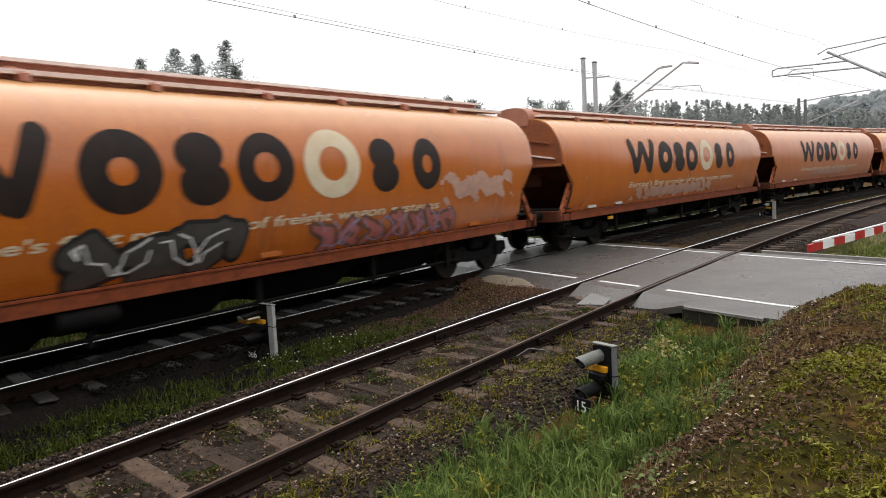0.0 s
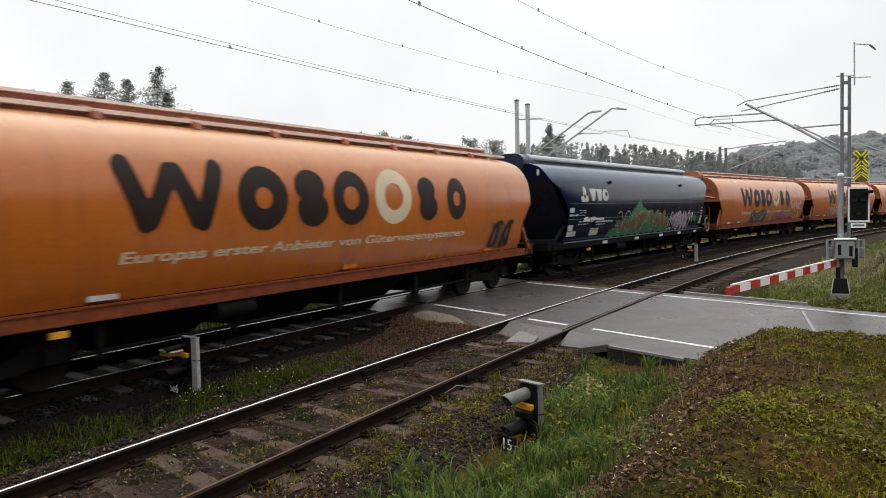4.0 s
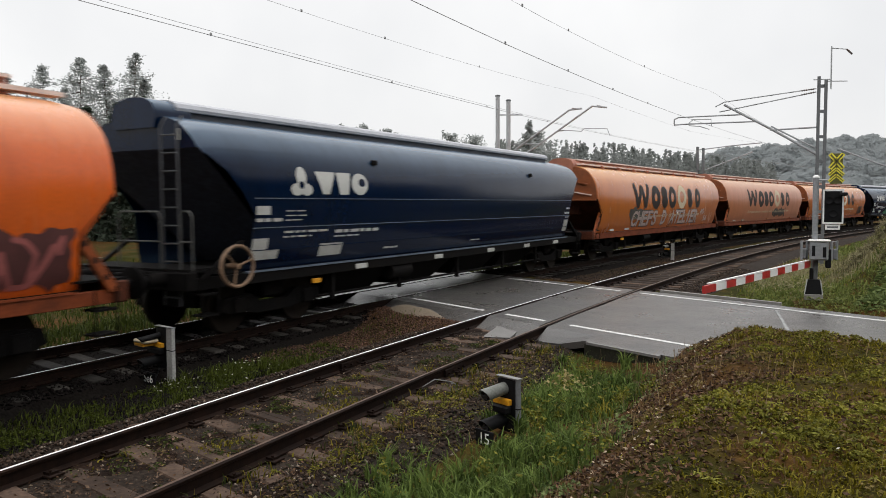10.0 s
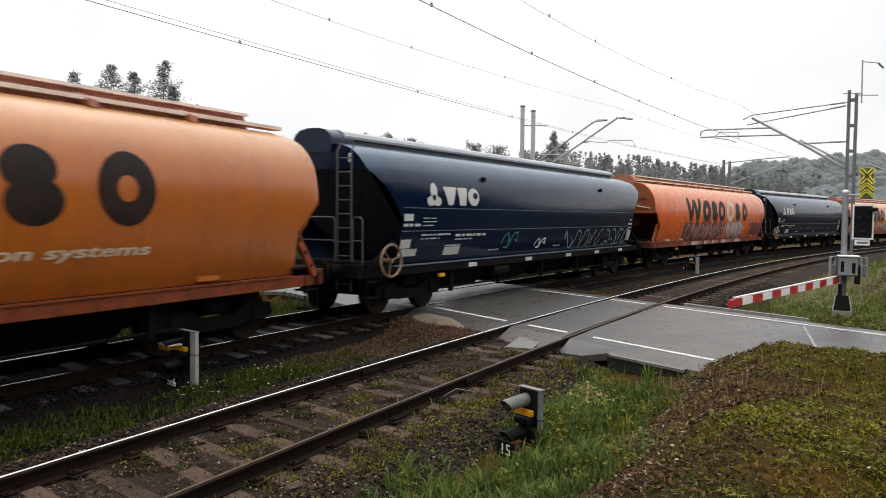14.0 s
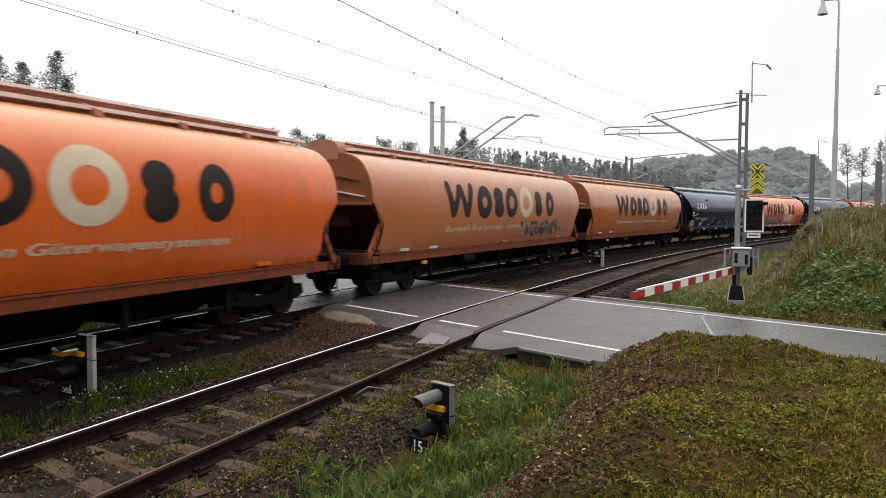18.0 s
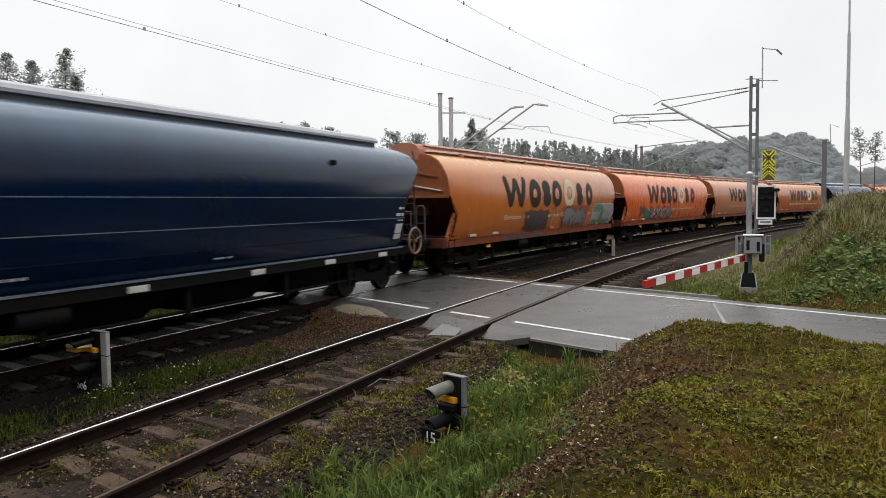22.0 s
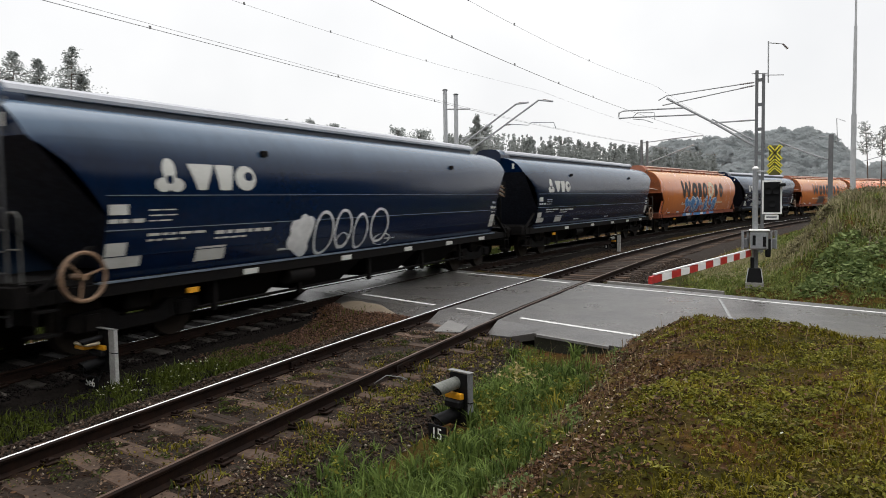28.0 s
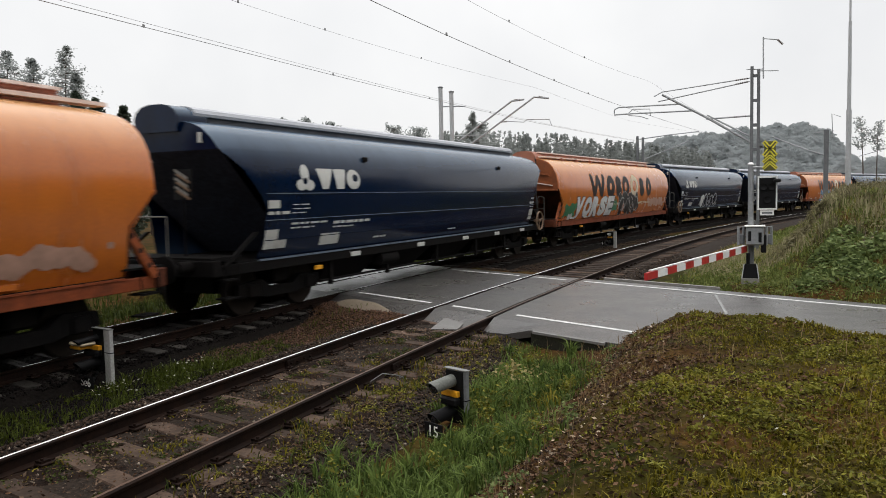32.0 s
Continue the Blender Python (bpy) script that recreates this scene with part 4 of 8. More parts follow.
            s.box(x - 0.20, x + 0.20, -1.364, -1.34, 0.89, 0.99, bevel=0.005)
            part("label_plate", s, WHITE_PAINT, w, "small white data plate")
        # stencilled notes as plain bars
        bars = [(-7.6, -7.25, 2.02, 2.17), (-7.6, -6.95, 1.89, 1.97), (-6.85, -6.3, 2.06, 2.10), (-6.85, -6.3, 1.98, 2.02), (-6.85, -6.4, 1.90, 1.94), (-6.87, -5.6, 1.68, 1.74), (-6.87, -6.1, 1.60, 1.65),
                (-5.4, -3.9, 1.64, 1.72), (-5.4, -4.6, 1.56, 1.61), (-7.63, -7.25, 1.25, 1.62), (-7.25, -6.95, 1.25, 1.42), (-5.8, -5.1, 1.22, 1.46), (-3.6, -3.0, 1.24, 1.30), (0.5, 1.0, 1.24, 1.29), (7.25, 7.5, 2.0, 2.08), (7.1, 7.5, 1.84, 1.93), (7.15, 7.5, 1.28, 1.66), (7.2, 7.5, 1.72, 1.77)]
        rb = random.Random(41)
        for x0, x1, z0, z1 in bars:
            if z1 - z0 > 0.14:
                part("stencil_bar", decal_rect(x0, x1, z0, z1), WHITE_PAINT, w)
                continue
            x = x0
            while x < x1 - 0.05:
                e = min(x1, x + rb.uniform(0.10, 0.32))
                part("stencil_bar", decal_rect(x, e, z0 + 0.01, z1 - 0.01), WHITE_PAINT, w)
                x = e + rb.uniform(0.03, 0.07)
        s = Shape()
        ring = [(wheel_end * 8.08 + 0.36 * math.cos(a), -1.52, 1.20 + 0.33 * math.sin(a)) for a in [2 * math.pi * k / 24 for k in range(25)]]
        s.tube(ring, 0.03, 6, cap=False)
        for a in (0.3, 2.4, 4.5):
            s.tube([(wheel_end * 8.08, -1.50, 1.20), (wheel_end * 8.08 + 0.36 * math.cos(a), -1.52, 1.20 + 0.33 * math.sin(a))], 0.018, 6)
        s.tube([(wheel_end * 8.08, -1.55, 1.20), (wheel_end * 8.08, -1.30, 1.20)], 0.045, 8)
        part("brake_wheel", s, RUST_BROWN, w, "rust-brown parking brake wheel")
        for x in (-4.0, 4.3):
            s = Shape()
            s.box(x - 0.08, x + 0.08, -side_y(3.05) - 0.07, -side_y(3.05), 3.0, 3.10, bevel=0.01)
            part("lifting_lug", s, FRAME_DARK, w)
    else:
        for x in (-6.9, -5.2, 0.2, 6.2):
            s = Shape()
            s.box(x - 0.22, x + 0.22, -1.325, -1.26, 1.12, 1.19)
            part("label_plate", s, WHITE_PAINT if x < 0 else trim, w)
    s = Shape()
    s.tube([(-3.2, -1.2, 0.72), (-2.4, -1.2, 0.72)], 0.16, 12)
    part("air_reservoir", s, FRAME_DARK, w)
    s = Shape()
    s.box(-6.0, -5.78, -1.40, -1.34, 0.73, 0.81)
    part("brake_handle", s, AMBER, w, "yellow brake changeover handle")
    return w


def decal_rect(x0, x1, z0, z1, lift=0.008):
    """A patch of paint that lies on the side."""
    s = Shape()
    nz = max(1, int((z1 - z0) / 0.12))
    v = [side_point(x, z0 + (z1 - z0) * i / nz, lift) for i in range(nz + 1) for x in (x0, x1)]
    s.add(v, [(2 * i, 2 * i + 1, 2 * i + 3, 2 * i + 2) for i in range(nz)])
    return s


def decal_mask(F, us, vs, lift):
    """Paint where F > 0: squares of the grid clipped along the field's edge, laid on the side."""
    verts, faces = [], []
    def put(a, b):
        verts.append(side_point(a, b, lift))
        return len(verts) - 1
    for j in range(len(vs) - 1):
        i = 0
        while i < len(us) - 1:
            q = F[j, i], F[j, i + 1], F[j + 1, i + 1], F[j + 1, i]
            if min(q) > 0:
                k = i
                while k < len(us) - 1 and F[j, k + 1] > 0 and F[j + 1, k + 1] > 0:
                    k += 1
                faces.append((put(us[i], vs[j]), put(us[k], vs[j]), put(us[k], vs[j + 1]), put(us[i], vs[j + 1])))
                i = k
                continue
            if max(q) > 0:
                c = [(us[i], vs[j]), (us[i + 1], vs[j]), (us[i + 1], vs[j + 1]), (us[i], vs[j + 1])]
                out = []
                for a in range(4):
                    b = (a + 1) % 4
                    if q[a] > 0:
                        out.append(c[a])
                    if (q[a] > 0) != (q[b] > 0):
                        t = q[a] / (q[a] - q[b])
                        out.append((c[a][0] + t * (c[b][0] - c[a][0]), c[a][1] + t * (c[b][1] - c[a][1])))
                if len(out) > 2:
                    faces.append(tuple(put(*p) for p in out))
            i += 1
    return Shape().add(verts, faces)


def decal_grid(field, u0, u1, v0, v1, step):
    us, vs = np.arange(u0, u1 + step, step), np.arange(v0, v1 + step * 0.99, step)
    U, V = np.meshgrid(us, vs)
    return field(U, V), us, vs


def decal_field(field, u0, u1, v0, v1, step=0.05, lift=0.008):
    return decal_mask(*decal_grid(field, u0, u1, v0, v1, step), lift)


def sprayed(field, u0, u1, v0, v1, step, lift, mat, w, label):
    """Each separate patch of the field becomes a part of its own; specks are left out."""
    F, us, vs = decal_grid(field, u0, u1, v0, v1, step)
    mark = np.zeros(F.shape, int)
    count = 0
    for j0, i0 in zip(*np.nonzero(F > 0)):
        if mark[j0, i0]:
            continue
        count += 1
        todo, seen = [(j0, i0)], 0
        mark[j0, i0] = count
        while todo:
            j, i = todo.pop()
            seen += 1
            for dj in (-1, 0, 1):
                for di in (-1, 0, 1):
                    a, b = j + dj, i + di
                    if 0 <= a < F.shape[0] and 0 <= b < F.shape[1] and F[a, b] > 0 and not mark[a, b]:
                        mark[a, b] = count
                        todo.append((a, b))
        if seen < 5:
            continue
        part("graffiti", decal_mask(np.where((mark == count) | (F <= 0), F, -0.01), us, vs, lift).mesh("graffiti", mat, None), None, w, label)


def stroke(pts, r):
    """A thick line as a field."""
    def f(U, V):
        d = np.full(U.shape, 9.0)
        for (ax, ay), (bx, by) in zip(pts, pts[1:]):
            t = np.clip(((U - ax) * (bx - ax) + (V - ay) * (by - ay)) / ((bx - ax) ** 2 + (by - ay) ** 2 + 1e-9), 0, 1)
            d = np.minimum(d, np.hypot(U - ax - t * (bx - ax), V - ay - t * (by - ay)))
        return r - d
    return f


def oval(cx, cy, rx, ry, hole=0.0):
    def f(U, V):
        d = np.hypot((U - cx) / rx, (V - cy) / ry)
        k = (1 - d) * min(rx, ry)
        return np.minimum(k, (d - hole) * min(rx, ry)) if hole else k
    return f


def wedge(pts):
    """A convex polygon, corners anticlockwise."""
    def f(U, V):
        k = np.full(U.shape, 9.0)
        for (ax, ay), (bx, by) in zip(pts, pts[1:] + pts[:1]):
            n = math.hypot(bx - ax, by - ay)
            k = np.minimum(k, ((bx - ax) * (V - ay) - (by - ay) * (U - ax)) / n)
        return k
    return f


def any_of(*fs):
    return lambda U, V: np.maximum.reduce([f(U, V) for f in fs])


def less(a, b):
    return lambda U, V: np.minimum(a(U, V), -b(U, V))


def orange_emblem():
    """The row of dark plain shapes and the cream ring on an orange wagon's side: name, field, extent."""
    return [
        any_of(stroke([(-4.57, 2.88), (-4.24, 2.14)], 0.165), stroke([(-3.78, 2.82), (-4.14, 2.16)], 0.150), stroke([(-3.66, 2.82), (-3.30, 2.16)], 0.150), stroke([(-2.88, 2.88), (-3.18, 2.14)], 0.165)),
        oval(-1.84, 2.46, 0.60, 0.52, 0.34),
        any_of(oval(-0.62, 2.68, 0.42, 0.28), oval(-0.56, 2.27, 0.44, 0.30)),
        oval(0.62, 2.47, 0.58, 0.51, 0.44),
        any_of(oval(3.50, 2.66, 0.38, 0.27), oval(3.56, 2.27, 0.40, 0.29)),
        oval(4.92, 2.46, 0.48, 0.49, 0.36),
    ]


HANDRAIL = shader("grimy_grey_handrail", (0.20, 0.19, 0.17), 0.6, vary=0.2)
HANDRAIL_DARK = shader("grimy_dark_handrail", (0.075, 0.075, 0.07), 0.6, vary=0.2)
LADDER_BLUE = shader("grimy_grey_blue_ladder", (0.032, 0.033, 0.037), 0.6, vary=0.25)
RUST_BROWN = shader("rust_brown_hand_wheel", (0.20, 0.12, 0.07), 0.6, vary=0.25)
EMBLEM_MESHES = []
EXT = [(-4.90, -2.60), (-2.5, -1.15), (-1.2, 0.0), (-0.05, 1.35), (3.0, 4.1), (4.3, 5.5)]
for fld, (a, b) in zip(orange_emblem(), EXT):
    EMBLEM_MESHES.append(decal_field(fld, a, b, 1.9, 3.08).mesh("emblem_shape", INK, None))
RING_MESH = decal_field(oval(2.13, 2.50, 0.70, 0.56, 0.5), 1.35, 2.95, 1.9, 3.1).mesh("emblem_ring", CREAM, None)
BLUE_EMBLEM = [decal_field(f, a, b, 2.3, 2.9, 0.03).mesh("emblem_shape", WHITE_PAINT, None) for f, a, b in (
    (less(any_of(oval(-6.42, 2.69, 0.14, 0.18), oval(-6.55, 2.46, 0.17, 0.11), oval(-6.29, 2.46, 0.17, 0.11)), oval(-6.42, 2.54, 0.075, 0.07)), -6.95, -6.05),
    (wedge([(-5.82, 2.38), (-5.62, 2.38), (-5.42, 2.80), (-6.02, 2.80)]), -6.05, -5.4),
    (wedge([(-5.30, 2.38), (-5.02, 2.38), (-4.93, 2.80), (-5.39, 2.80)]), -5.45, -4.9),
    (less(oval(-4.63, 2.59, 0.27, 0.215), oval(-4.55, 2.62, 0.12, 0.08)), -4.95, -4.3))]


def text_words(body, u0, u1, z, mat):
    """Words laid on the side between u0 and u1, standing at height z: one mesh for each word."""
    cu = bpy.data.curves.new("slogan", "FONT")
    cu.body, cu.size, cu.shear, cu.offset = body, 0.36, 0.15, 0.006
    ob = new("slogan", cu)
    bpy.context.view_layer.update()
    me = bpy.data.meshes.new_from_object(ob.evaluated_get(bpy.context.evaluated_depsgraph_get()))
    bpy.data.objects.remove(ob)
    co = np.empty(len(me.vertices) * 3)
    me.vertices.foreach_get("co", co)
    co = co.reshape(-1, 3)
    x0, x1 = co[:, 0].min(), co[:, 0].max()
    straight = co[:, 0] - 0.15 * co[:, 1]
    xs = np.sort(straight)
    gaps = sorted(zip(xs[1:] - xs[:-1], (xs[1:] + xs[:-1]) / 2))[-(len(body.split()) - 1):]
    cuts = np.sort([c for _, c in gaps])
    word = np.searchsorted(cuts, straight)
    out = []
    for k in range(len(cuts) + 1):
        faces = [tuple(p.vertices) for p in me.polygons if word[p.vertices[0]] == k]
        used = sorted({i for f in faces for i in f})
        order = {v: i for i, v in enumerate(used)}
        pts = [side_point(u0 + (co[i, 0] - x0) / (x1 - x0) * (u1 - u0), z + co[i, 1] * 0.62, 0.009) for i in used]
        out.append(mesh_from("word", pts, [tuple(order[i] for i in f) for f in faces], mat))
    return out


SLOGAN_EN = text_words("Europe's first provider of freight wagon systems", -4.36, 5.34, 1.58, CREAM)
SLOGAN_DE = text_words("Europas erster Anbieter von G\u00fcterwagensystemen", -4.36, 5.34, 1.58, CREAM)

prototypes = {}


def wagon_copy(kind):
    """kind: orange, pale, red, blue_front, blue_rear (the end at which the brake wheel sits)."""
    if kind not in prototypes:
        blue = kind.startswith("blue")
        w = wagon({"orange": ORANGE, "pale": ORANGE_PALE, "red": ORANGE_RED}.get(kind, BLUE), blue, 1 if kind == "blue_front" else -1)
        if blue:
            for me in BLUE_EMBLEM:
                part("emblem_shape", me, None, w)
        else:
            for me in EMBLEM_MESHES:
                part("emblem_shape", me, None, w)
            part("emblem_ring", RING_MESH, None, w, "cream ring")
        prototypes[kind] = w
        return w
    return copy_thing(prototypes[kind], Matrix())


# wagon number back from the first one seen, kind, slogan
TRAIN = [(-6, "orange", "en"), (-5, "pale", "de"), (-4, "blue_front", ""), (-3, "orange", "en"), (-2, "pale", "de"), (-1, "orange", "en"), (0, "orange", "en"), (1, "blue_front", ""),
         (2, "orange", "de"), (3, "pale", "de"), (4, "orange", "en"), (5, "blue_rear", ""), (6, "red", "de"), (7, "blue_rear", ""), (8, "orange", "en"),
         (9, "pale", "en"), (10, "red", "de"), (11, "orange", "de"), (12, "blue_front", ""), (13, "orange", "de"), (14, "blue_front", ""),
         (15, "blue_rear", ""), (16, "orange", "de"), (17, "blue_front", ""), (18, "orange", "de"), (19, "pale", "en")]
wagons = {}
LABELS = {"orange": "orange hopper wagon with dark lettering shapes, grimy below", "pale": "faded orange hopper wagon, painted paler on top, with dark lettering shapes",
          "red": "bright red-orange hopper wagon with dark lettering shapes", "blue_front": "navy blue hopper wagon with white stencils and a brake wheel",
          "blue_rear": "navy blue hopper wagon with white stencils and a rust-brown brake wheel"}
for number, kind, words in TRAIN:
    w = wagon_copy(kind)
    tagged(w, LABELS[kind], "wagon", "grain wagons of the train")
    wagons[number] = w
SHIFT = {0: -0.68, 2: -0.67, 4: -0.49, 6: -0.52, 8: -0.35, 10: -0.36, 11: -0.40, 13: -0.45, 16: -0.55}   # where along the side the lettering sits
for number, kind, words in TRAIN:
    if words:
        w, dx = wagons[number], SHIFT.get(number, -0.35)
        for me in (SLOGAN_EN if words == "en" else SLOGAN_DE):
            part("word", me, None, w, "cream lettering")
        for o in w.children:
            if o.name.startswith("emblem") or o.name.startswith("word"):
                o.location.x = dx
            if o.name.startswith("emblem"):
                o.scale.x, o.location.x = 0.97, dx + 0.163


def motions():
    """The train rolls at an even speed; each wagon rides on its two bogies."""
    for number, w in wagons.items():
        rows = []
        for i in range(0, 65):
            t = i * 0.5
            s = 17.1 + 10.585 * t - number * PITCH - END
            a, b = on_far_track(s - 6.7), on_far_track(s + 6.7)
            d = b - a
            mid = (a + b) / 2
            rows.append((t, pose(mid.x, mid.y, 0, 0, 0, math.degrees(math.atan2(d.y, d.x)))))
        walk(w, rows)


# ---------------------------------------------------------------- signs, signals and masts
def text_plate(body, size, mat, m):
    """Flat words in the plane x-z of m, facing -y, centred."""
    cu = bpy.data.curves.new("words", "FONT")
    cu.body, cu.size, cu.align_x, cu.align_y, cu.extrude = body, size, "CENTER", "CENTER", 0.002
    ob = new("words", cu)
    bpy.context.view_layer.update()
    me = bpy.data.meshes.new_from_object(ob.evaluated_get(bpy.context.evaluated_depsgraph_get()))
    bpy.data.objects.remove(ob)
    me.materials.clear()
    me.materials.append(mat)
    me.transform(m @ pose(0, 0, 0, 90, 0, 0))
    return me


def dwarf_signal(at, words, label, post_w=0.06, post_mat=None, reach=0.0, plate_at=(-0.10, -0.40, 0.02)):
    """A low shunting signal: a black plate with two hooded lamps, facing -y in its own space."""
    g = thing("dwarf_signal", label, "signal", "low shunting signals", at)
    part("back_plate", Shape().box(-0.05, 0.235, 0.0, 0.05, 0.02, 0.61, bevel=0.012), BLACK, g)
    part("post", Shape().box(0.24, 0.24 + post_w, -0.01, 0.05, -0.18, 0.63, bevel=0.008), post_mat or DULL_GREY, g, "grey concrete post")
    part("post_joint", Shape().box(0.238, 0.243 + post_w, -0.013, 0.053, 0.30, 0.312), BLACK, g)
    part("cap", Shape().box(-0.05, 0.245 + post_w, -0.02, 0.06, 0.632, 0.640), DULL_GREY, g, "thin pale cap")
    for z, mat, r in ((0.50, BLACK if reach else HOOD_GREY, 0.045 if reach else 0.073), (0.16, BLACK, 0.075)):
        s = Shape()
        n, v, f = 16, [], []
        for k in range(n + 1):
            a = math.pi * (1.25 - 1.5 * k / n)
            for rr in (r, r - 0.006):
                for y in (0.0, -0.30 - 0.05 * math.sin(a)):
                    v.append((0.06 + rr * math.cos(a), y, z + rr * math.sin(a) + (y * 0.10)))
        for k in range(n):
            b = 4 * k
            f += [(b, b + 4, b + 5, b + 1), (b + 2, b + 3, b + 7, b + 6), (b + 1, b + 5, b + 7, b + 3), (b, b + 2, b + 6, b + 4)]
        f += [(0, 1, 3, 2), (4 * n, 4 * n + 2, 4 * n + 3, 4 * n + 1)]
        hood = part("hood", s.add(v, f), mat, g)
        part("lamp_tube", Shape().tube([(0.06, -0.285, z - 0.030), (0.06, -0.01, z)], r - 0.008, 16), BLACK, hood, "dark inside of the hood")
        part("lens", Shape().lathe([(r - 0.02, -0.02), (r - 0.02, 0.01), (0.02, 0.02)], pose(0.06, -0.278, z - 0.029, 90), 16), GLASS_DARK, hood, "dark unlit lens")
    part("yellow_band", Shape().box(-0.06 - 0.3 * reach, 0.19, -0.06, -0.004, 0.335, 0.40, bevel=0.006), AMBER, g, "orange-yellow band")
    if reach:
        part("hood_top", Shape().box(-0.14 - reach, 0.10, -0.26, -0.03, 0.405, 0.455, bevel=0.02), CREAM, g, "pale weathered hood over the yellow band")
        part("band_front", Shape().box(-0.13 - reach, 0.03, -0.25, -0.06, 0.355, 0.40, bevel=0.012), AMBER, g, "orange-yellow hood side")
    part("lamp_case", Shape().box(-0.04 - reach, 0.20, -0.10, -0.005, 0.24, 0.332, bevel=0.02), BLACK, g)
    px, py, pz = plate_at
    plate = part("number_plate", Shape().box(px - 0.035 - 0.05 * len(words), px + 0.035 + 0.05 * len(words), py, py + 0.012, pz, pz + 0.19, bevel=0.004), BLACK, g)
    part("plate_stay", Shape().tube([(px, py + 0.012, pz + 0.06), (px, py + 0.05, pz - 0.02), (0.05, 0.0, 0.03)], 0.012, 6), BLACK, plate)
    part("lettering", text_plate(words, 0.17, WHITE, pose(px, py - 0.004, pz + 0.095)), None, plate, "white characters")
    return g


HOOD_GREY = shader("weathered_grey_hood", (0.15, 0.155, 0.14), 0.6, vary=0.2, stain=6, spec=0.2)
POST_PALE = shader("pale_weathered_concrete_post", (0.36, 0.355, 0.34), 0.8, vary=0.2, stain=5, dirt=(0.18, 0.17, 0.15), spec=0.2)
dwarf_signal(pose(-2.95, 7.90, -0.36, 0, 0, -25), "15", "black dwarf signal with a yellow band, half hidden in tall grass", 0.042, MAST_GREY, 0.0, (0.26, -0.49, -0.02))
dwarf_signal(pose(-8.42, 8.30, -0.20, 0, 0, -15), "Se6", "black dwarf signal with a yellow band between the two tracks", 0.15, POST_PALE, 0.10, (0.27, -0.31, -0.145))
dwarf_signal(pose(-5.30, 35.4, -0.22, 0, 0, -20), "S", "small pale dwarf signal beside the far track", 0.15, POST_PALE)

# the road's crossing signal on its post
g = thing("crossing_signal", "grey post with a yellow cross board and a black lamp board", "signal", at=pose(0.41, 20.2, 0))
s = Shape().tube([(0, 0, -0.2), (0, 0, 2.77)], 0.068, 12)
part("post", s, GALV, g)
part("post_cap", Shape().lathe([(0.075, 2.77), (0.075, 2.80), (0.03, 2.84)], Matrix(), 12), WHITE, g)
part("bracket", Shape().tube([(0.0, -0.03, 2.72), (0.40, -0.05, 2.70)], 0.022, 8), GALV, g)
board = part("cross_board", Shape().box(0.29, 0.55, -0.075, -0.055, 2.62, 3.33, bevel=0.006), OLIVE, g, "dull olive board under the cross")
for a, b in (((0.28, 3.32), (0.56, 2.98)), ((0.56, 3.32), (0.28, 2.98))):
    d = math.degrees(math.atan2(b[1] - a[1], b[0] - a[0]))
    m = pose((a[0] + b[0]) / 2, -0.085, (a[1] + b[1]) / 2, 0, -d, 0)
    part("cross_arm", Shape().box(-0.22, 0.22, -0.006, 0.006, -0.048, 0.048, m=m), YELLOW, board, "bright yellow arm")
    part("cross_rim", Shape().box(-0.20, 0.20, -0.009, -0.006, -0.018, 0.018, m=m), OLIVE, board)
for z in (2.68, 2.83):
    for sg in (-1, 1):
        m = pose(0.42 + sg * 0.075, -0.085, z + 0.07, 0, sg * 44, 0)
        part("chevron_bar", Shape().box(-0.11, 0.11, -0.005, 0.005, -0.035, 0.035, m=m), YELLOW, board)
        part("chevron_rim", Shape().box(-0.10, 0.10, -0.008, -0.005, -0.010, 0.010, m=m), OLIVE, board)
lamp = part("lamp_board", Shape().box(0.17, 0.57, -0.09, -0.05, 1.72, 2.46, bevel=0.02), BLACK, g, "black lamp board with a white rim")
for x0, x1, z0, z1 in ((0.15, 0.59, 2.455, 2.495), (0.15, 0.59, 1.685, 1.725), (0.15, 0.185, 1.725, 2.455), (0.555, 0.59, 1.725, 2.455)):
    part("board_rim", Shape().box(x0, x1, -0.10, -0.085, z0, z1), WHITE, lamp)
for x, z in ((0.28, 2.24), (0.46, 2.24), (0.37, 1.93)):
    part("lamp", Shape().lathe([(0.075, 0), (0.08, 0.06), (0.06, 0.05)], pose(x, -0.09, z, 90), 14), BLACK, lamp, "dark unlit lamp")
part("lamp_visor", Shape().box(0.50, 0.66, -0.32, -0.08, 2.34, 2.42, bevel=0.02), BLACK, lamp)
part("notice", Shape().box(0.21, 0.52, -0.085, -0.07, 1.55, 1.67), WHITE, g, "small white notice plate")
part("notice_bar", Shape().box(0.25, 0.48, -0.089, -0.086, 1.59, 1.63), MAST_GREY, g)

# the lowered barrier
PIVOT, TIP = Vector((0.30, 20.05, 0.74)), Vector((-1.41, 13.72, 0.70))
g = thing("level_crossing_barrier", "lowered red and white striped barrier with a grey drive cabinet", "barrier", at=pose(0.30, 20.05, 0))
along = (TIP - PIVOT)
size = along.length
turn = Matrix.Translation((0, 0, PIVOT.z)) @ along.to_track_quat("X", "Z").to_matrix().to_4x4()
for i in range(13):
    a, b = size * i / 13, size * (i + 1) / 13
    h = 0.075 - 0.012 * i / 13
    part("stripe", Shape().box(a, b, -0.03, 0.03, -h, h, m=turn), RED if i % 2 == 0 else WHITE, g, "red stripe" if i % 2 == 0 else "white stripe")
part("arm_rail", Shape().box(0.0, size * 0.97, -0.025, 0.025, 0.08, 0.10, m=turn), WHITE, g)
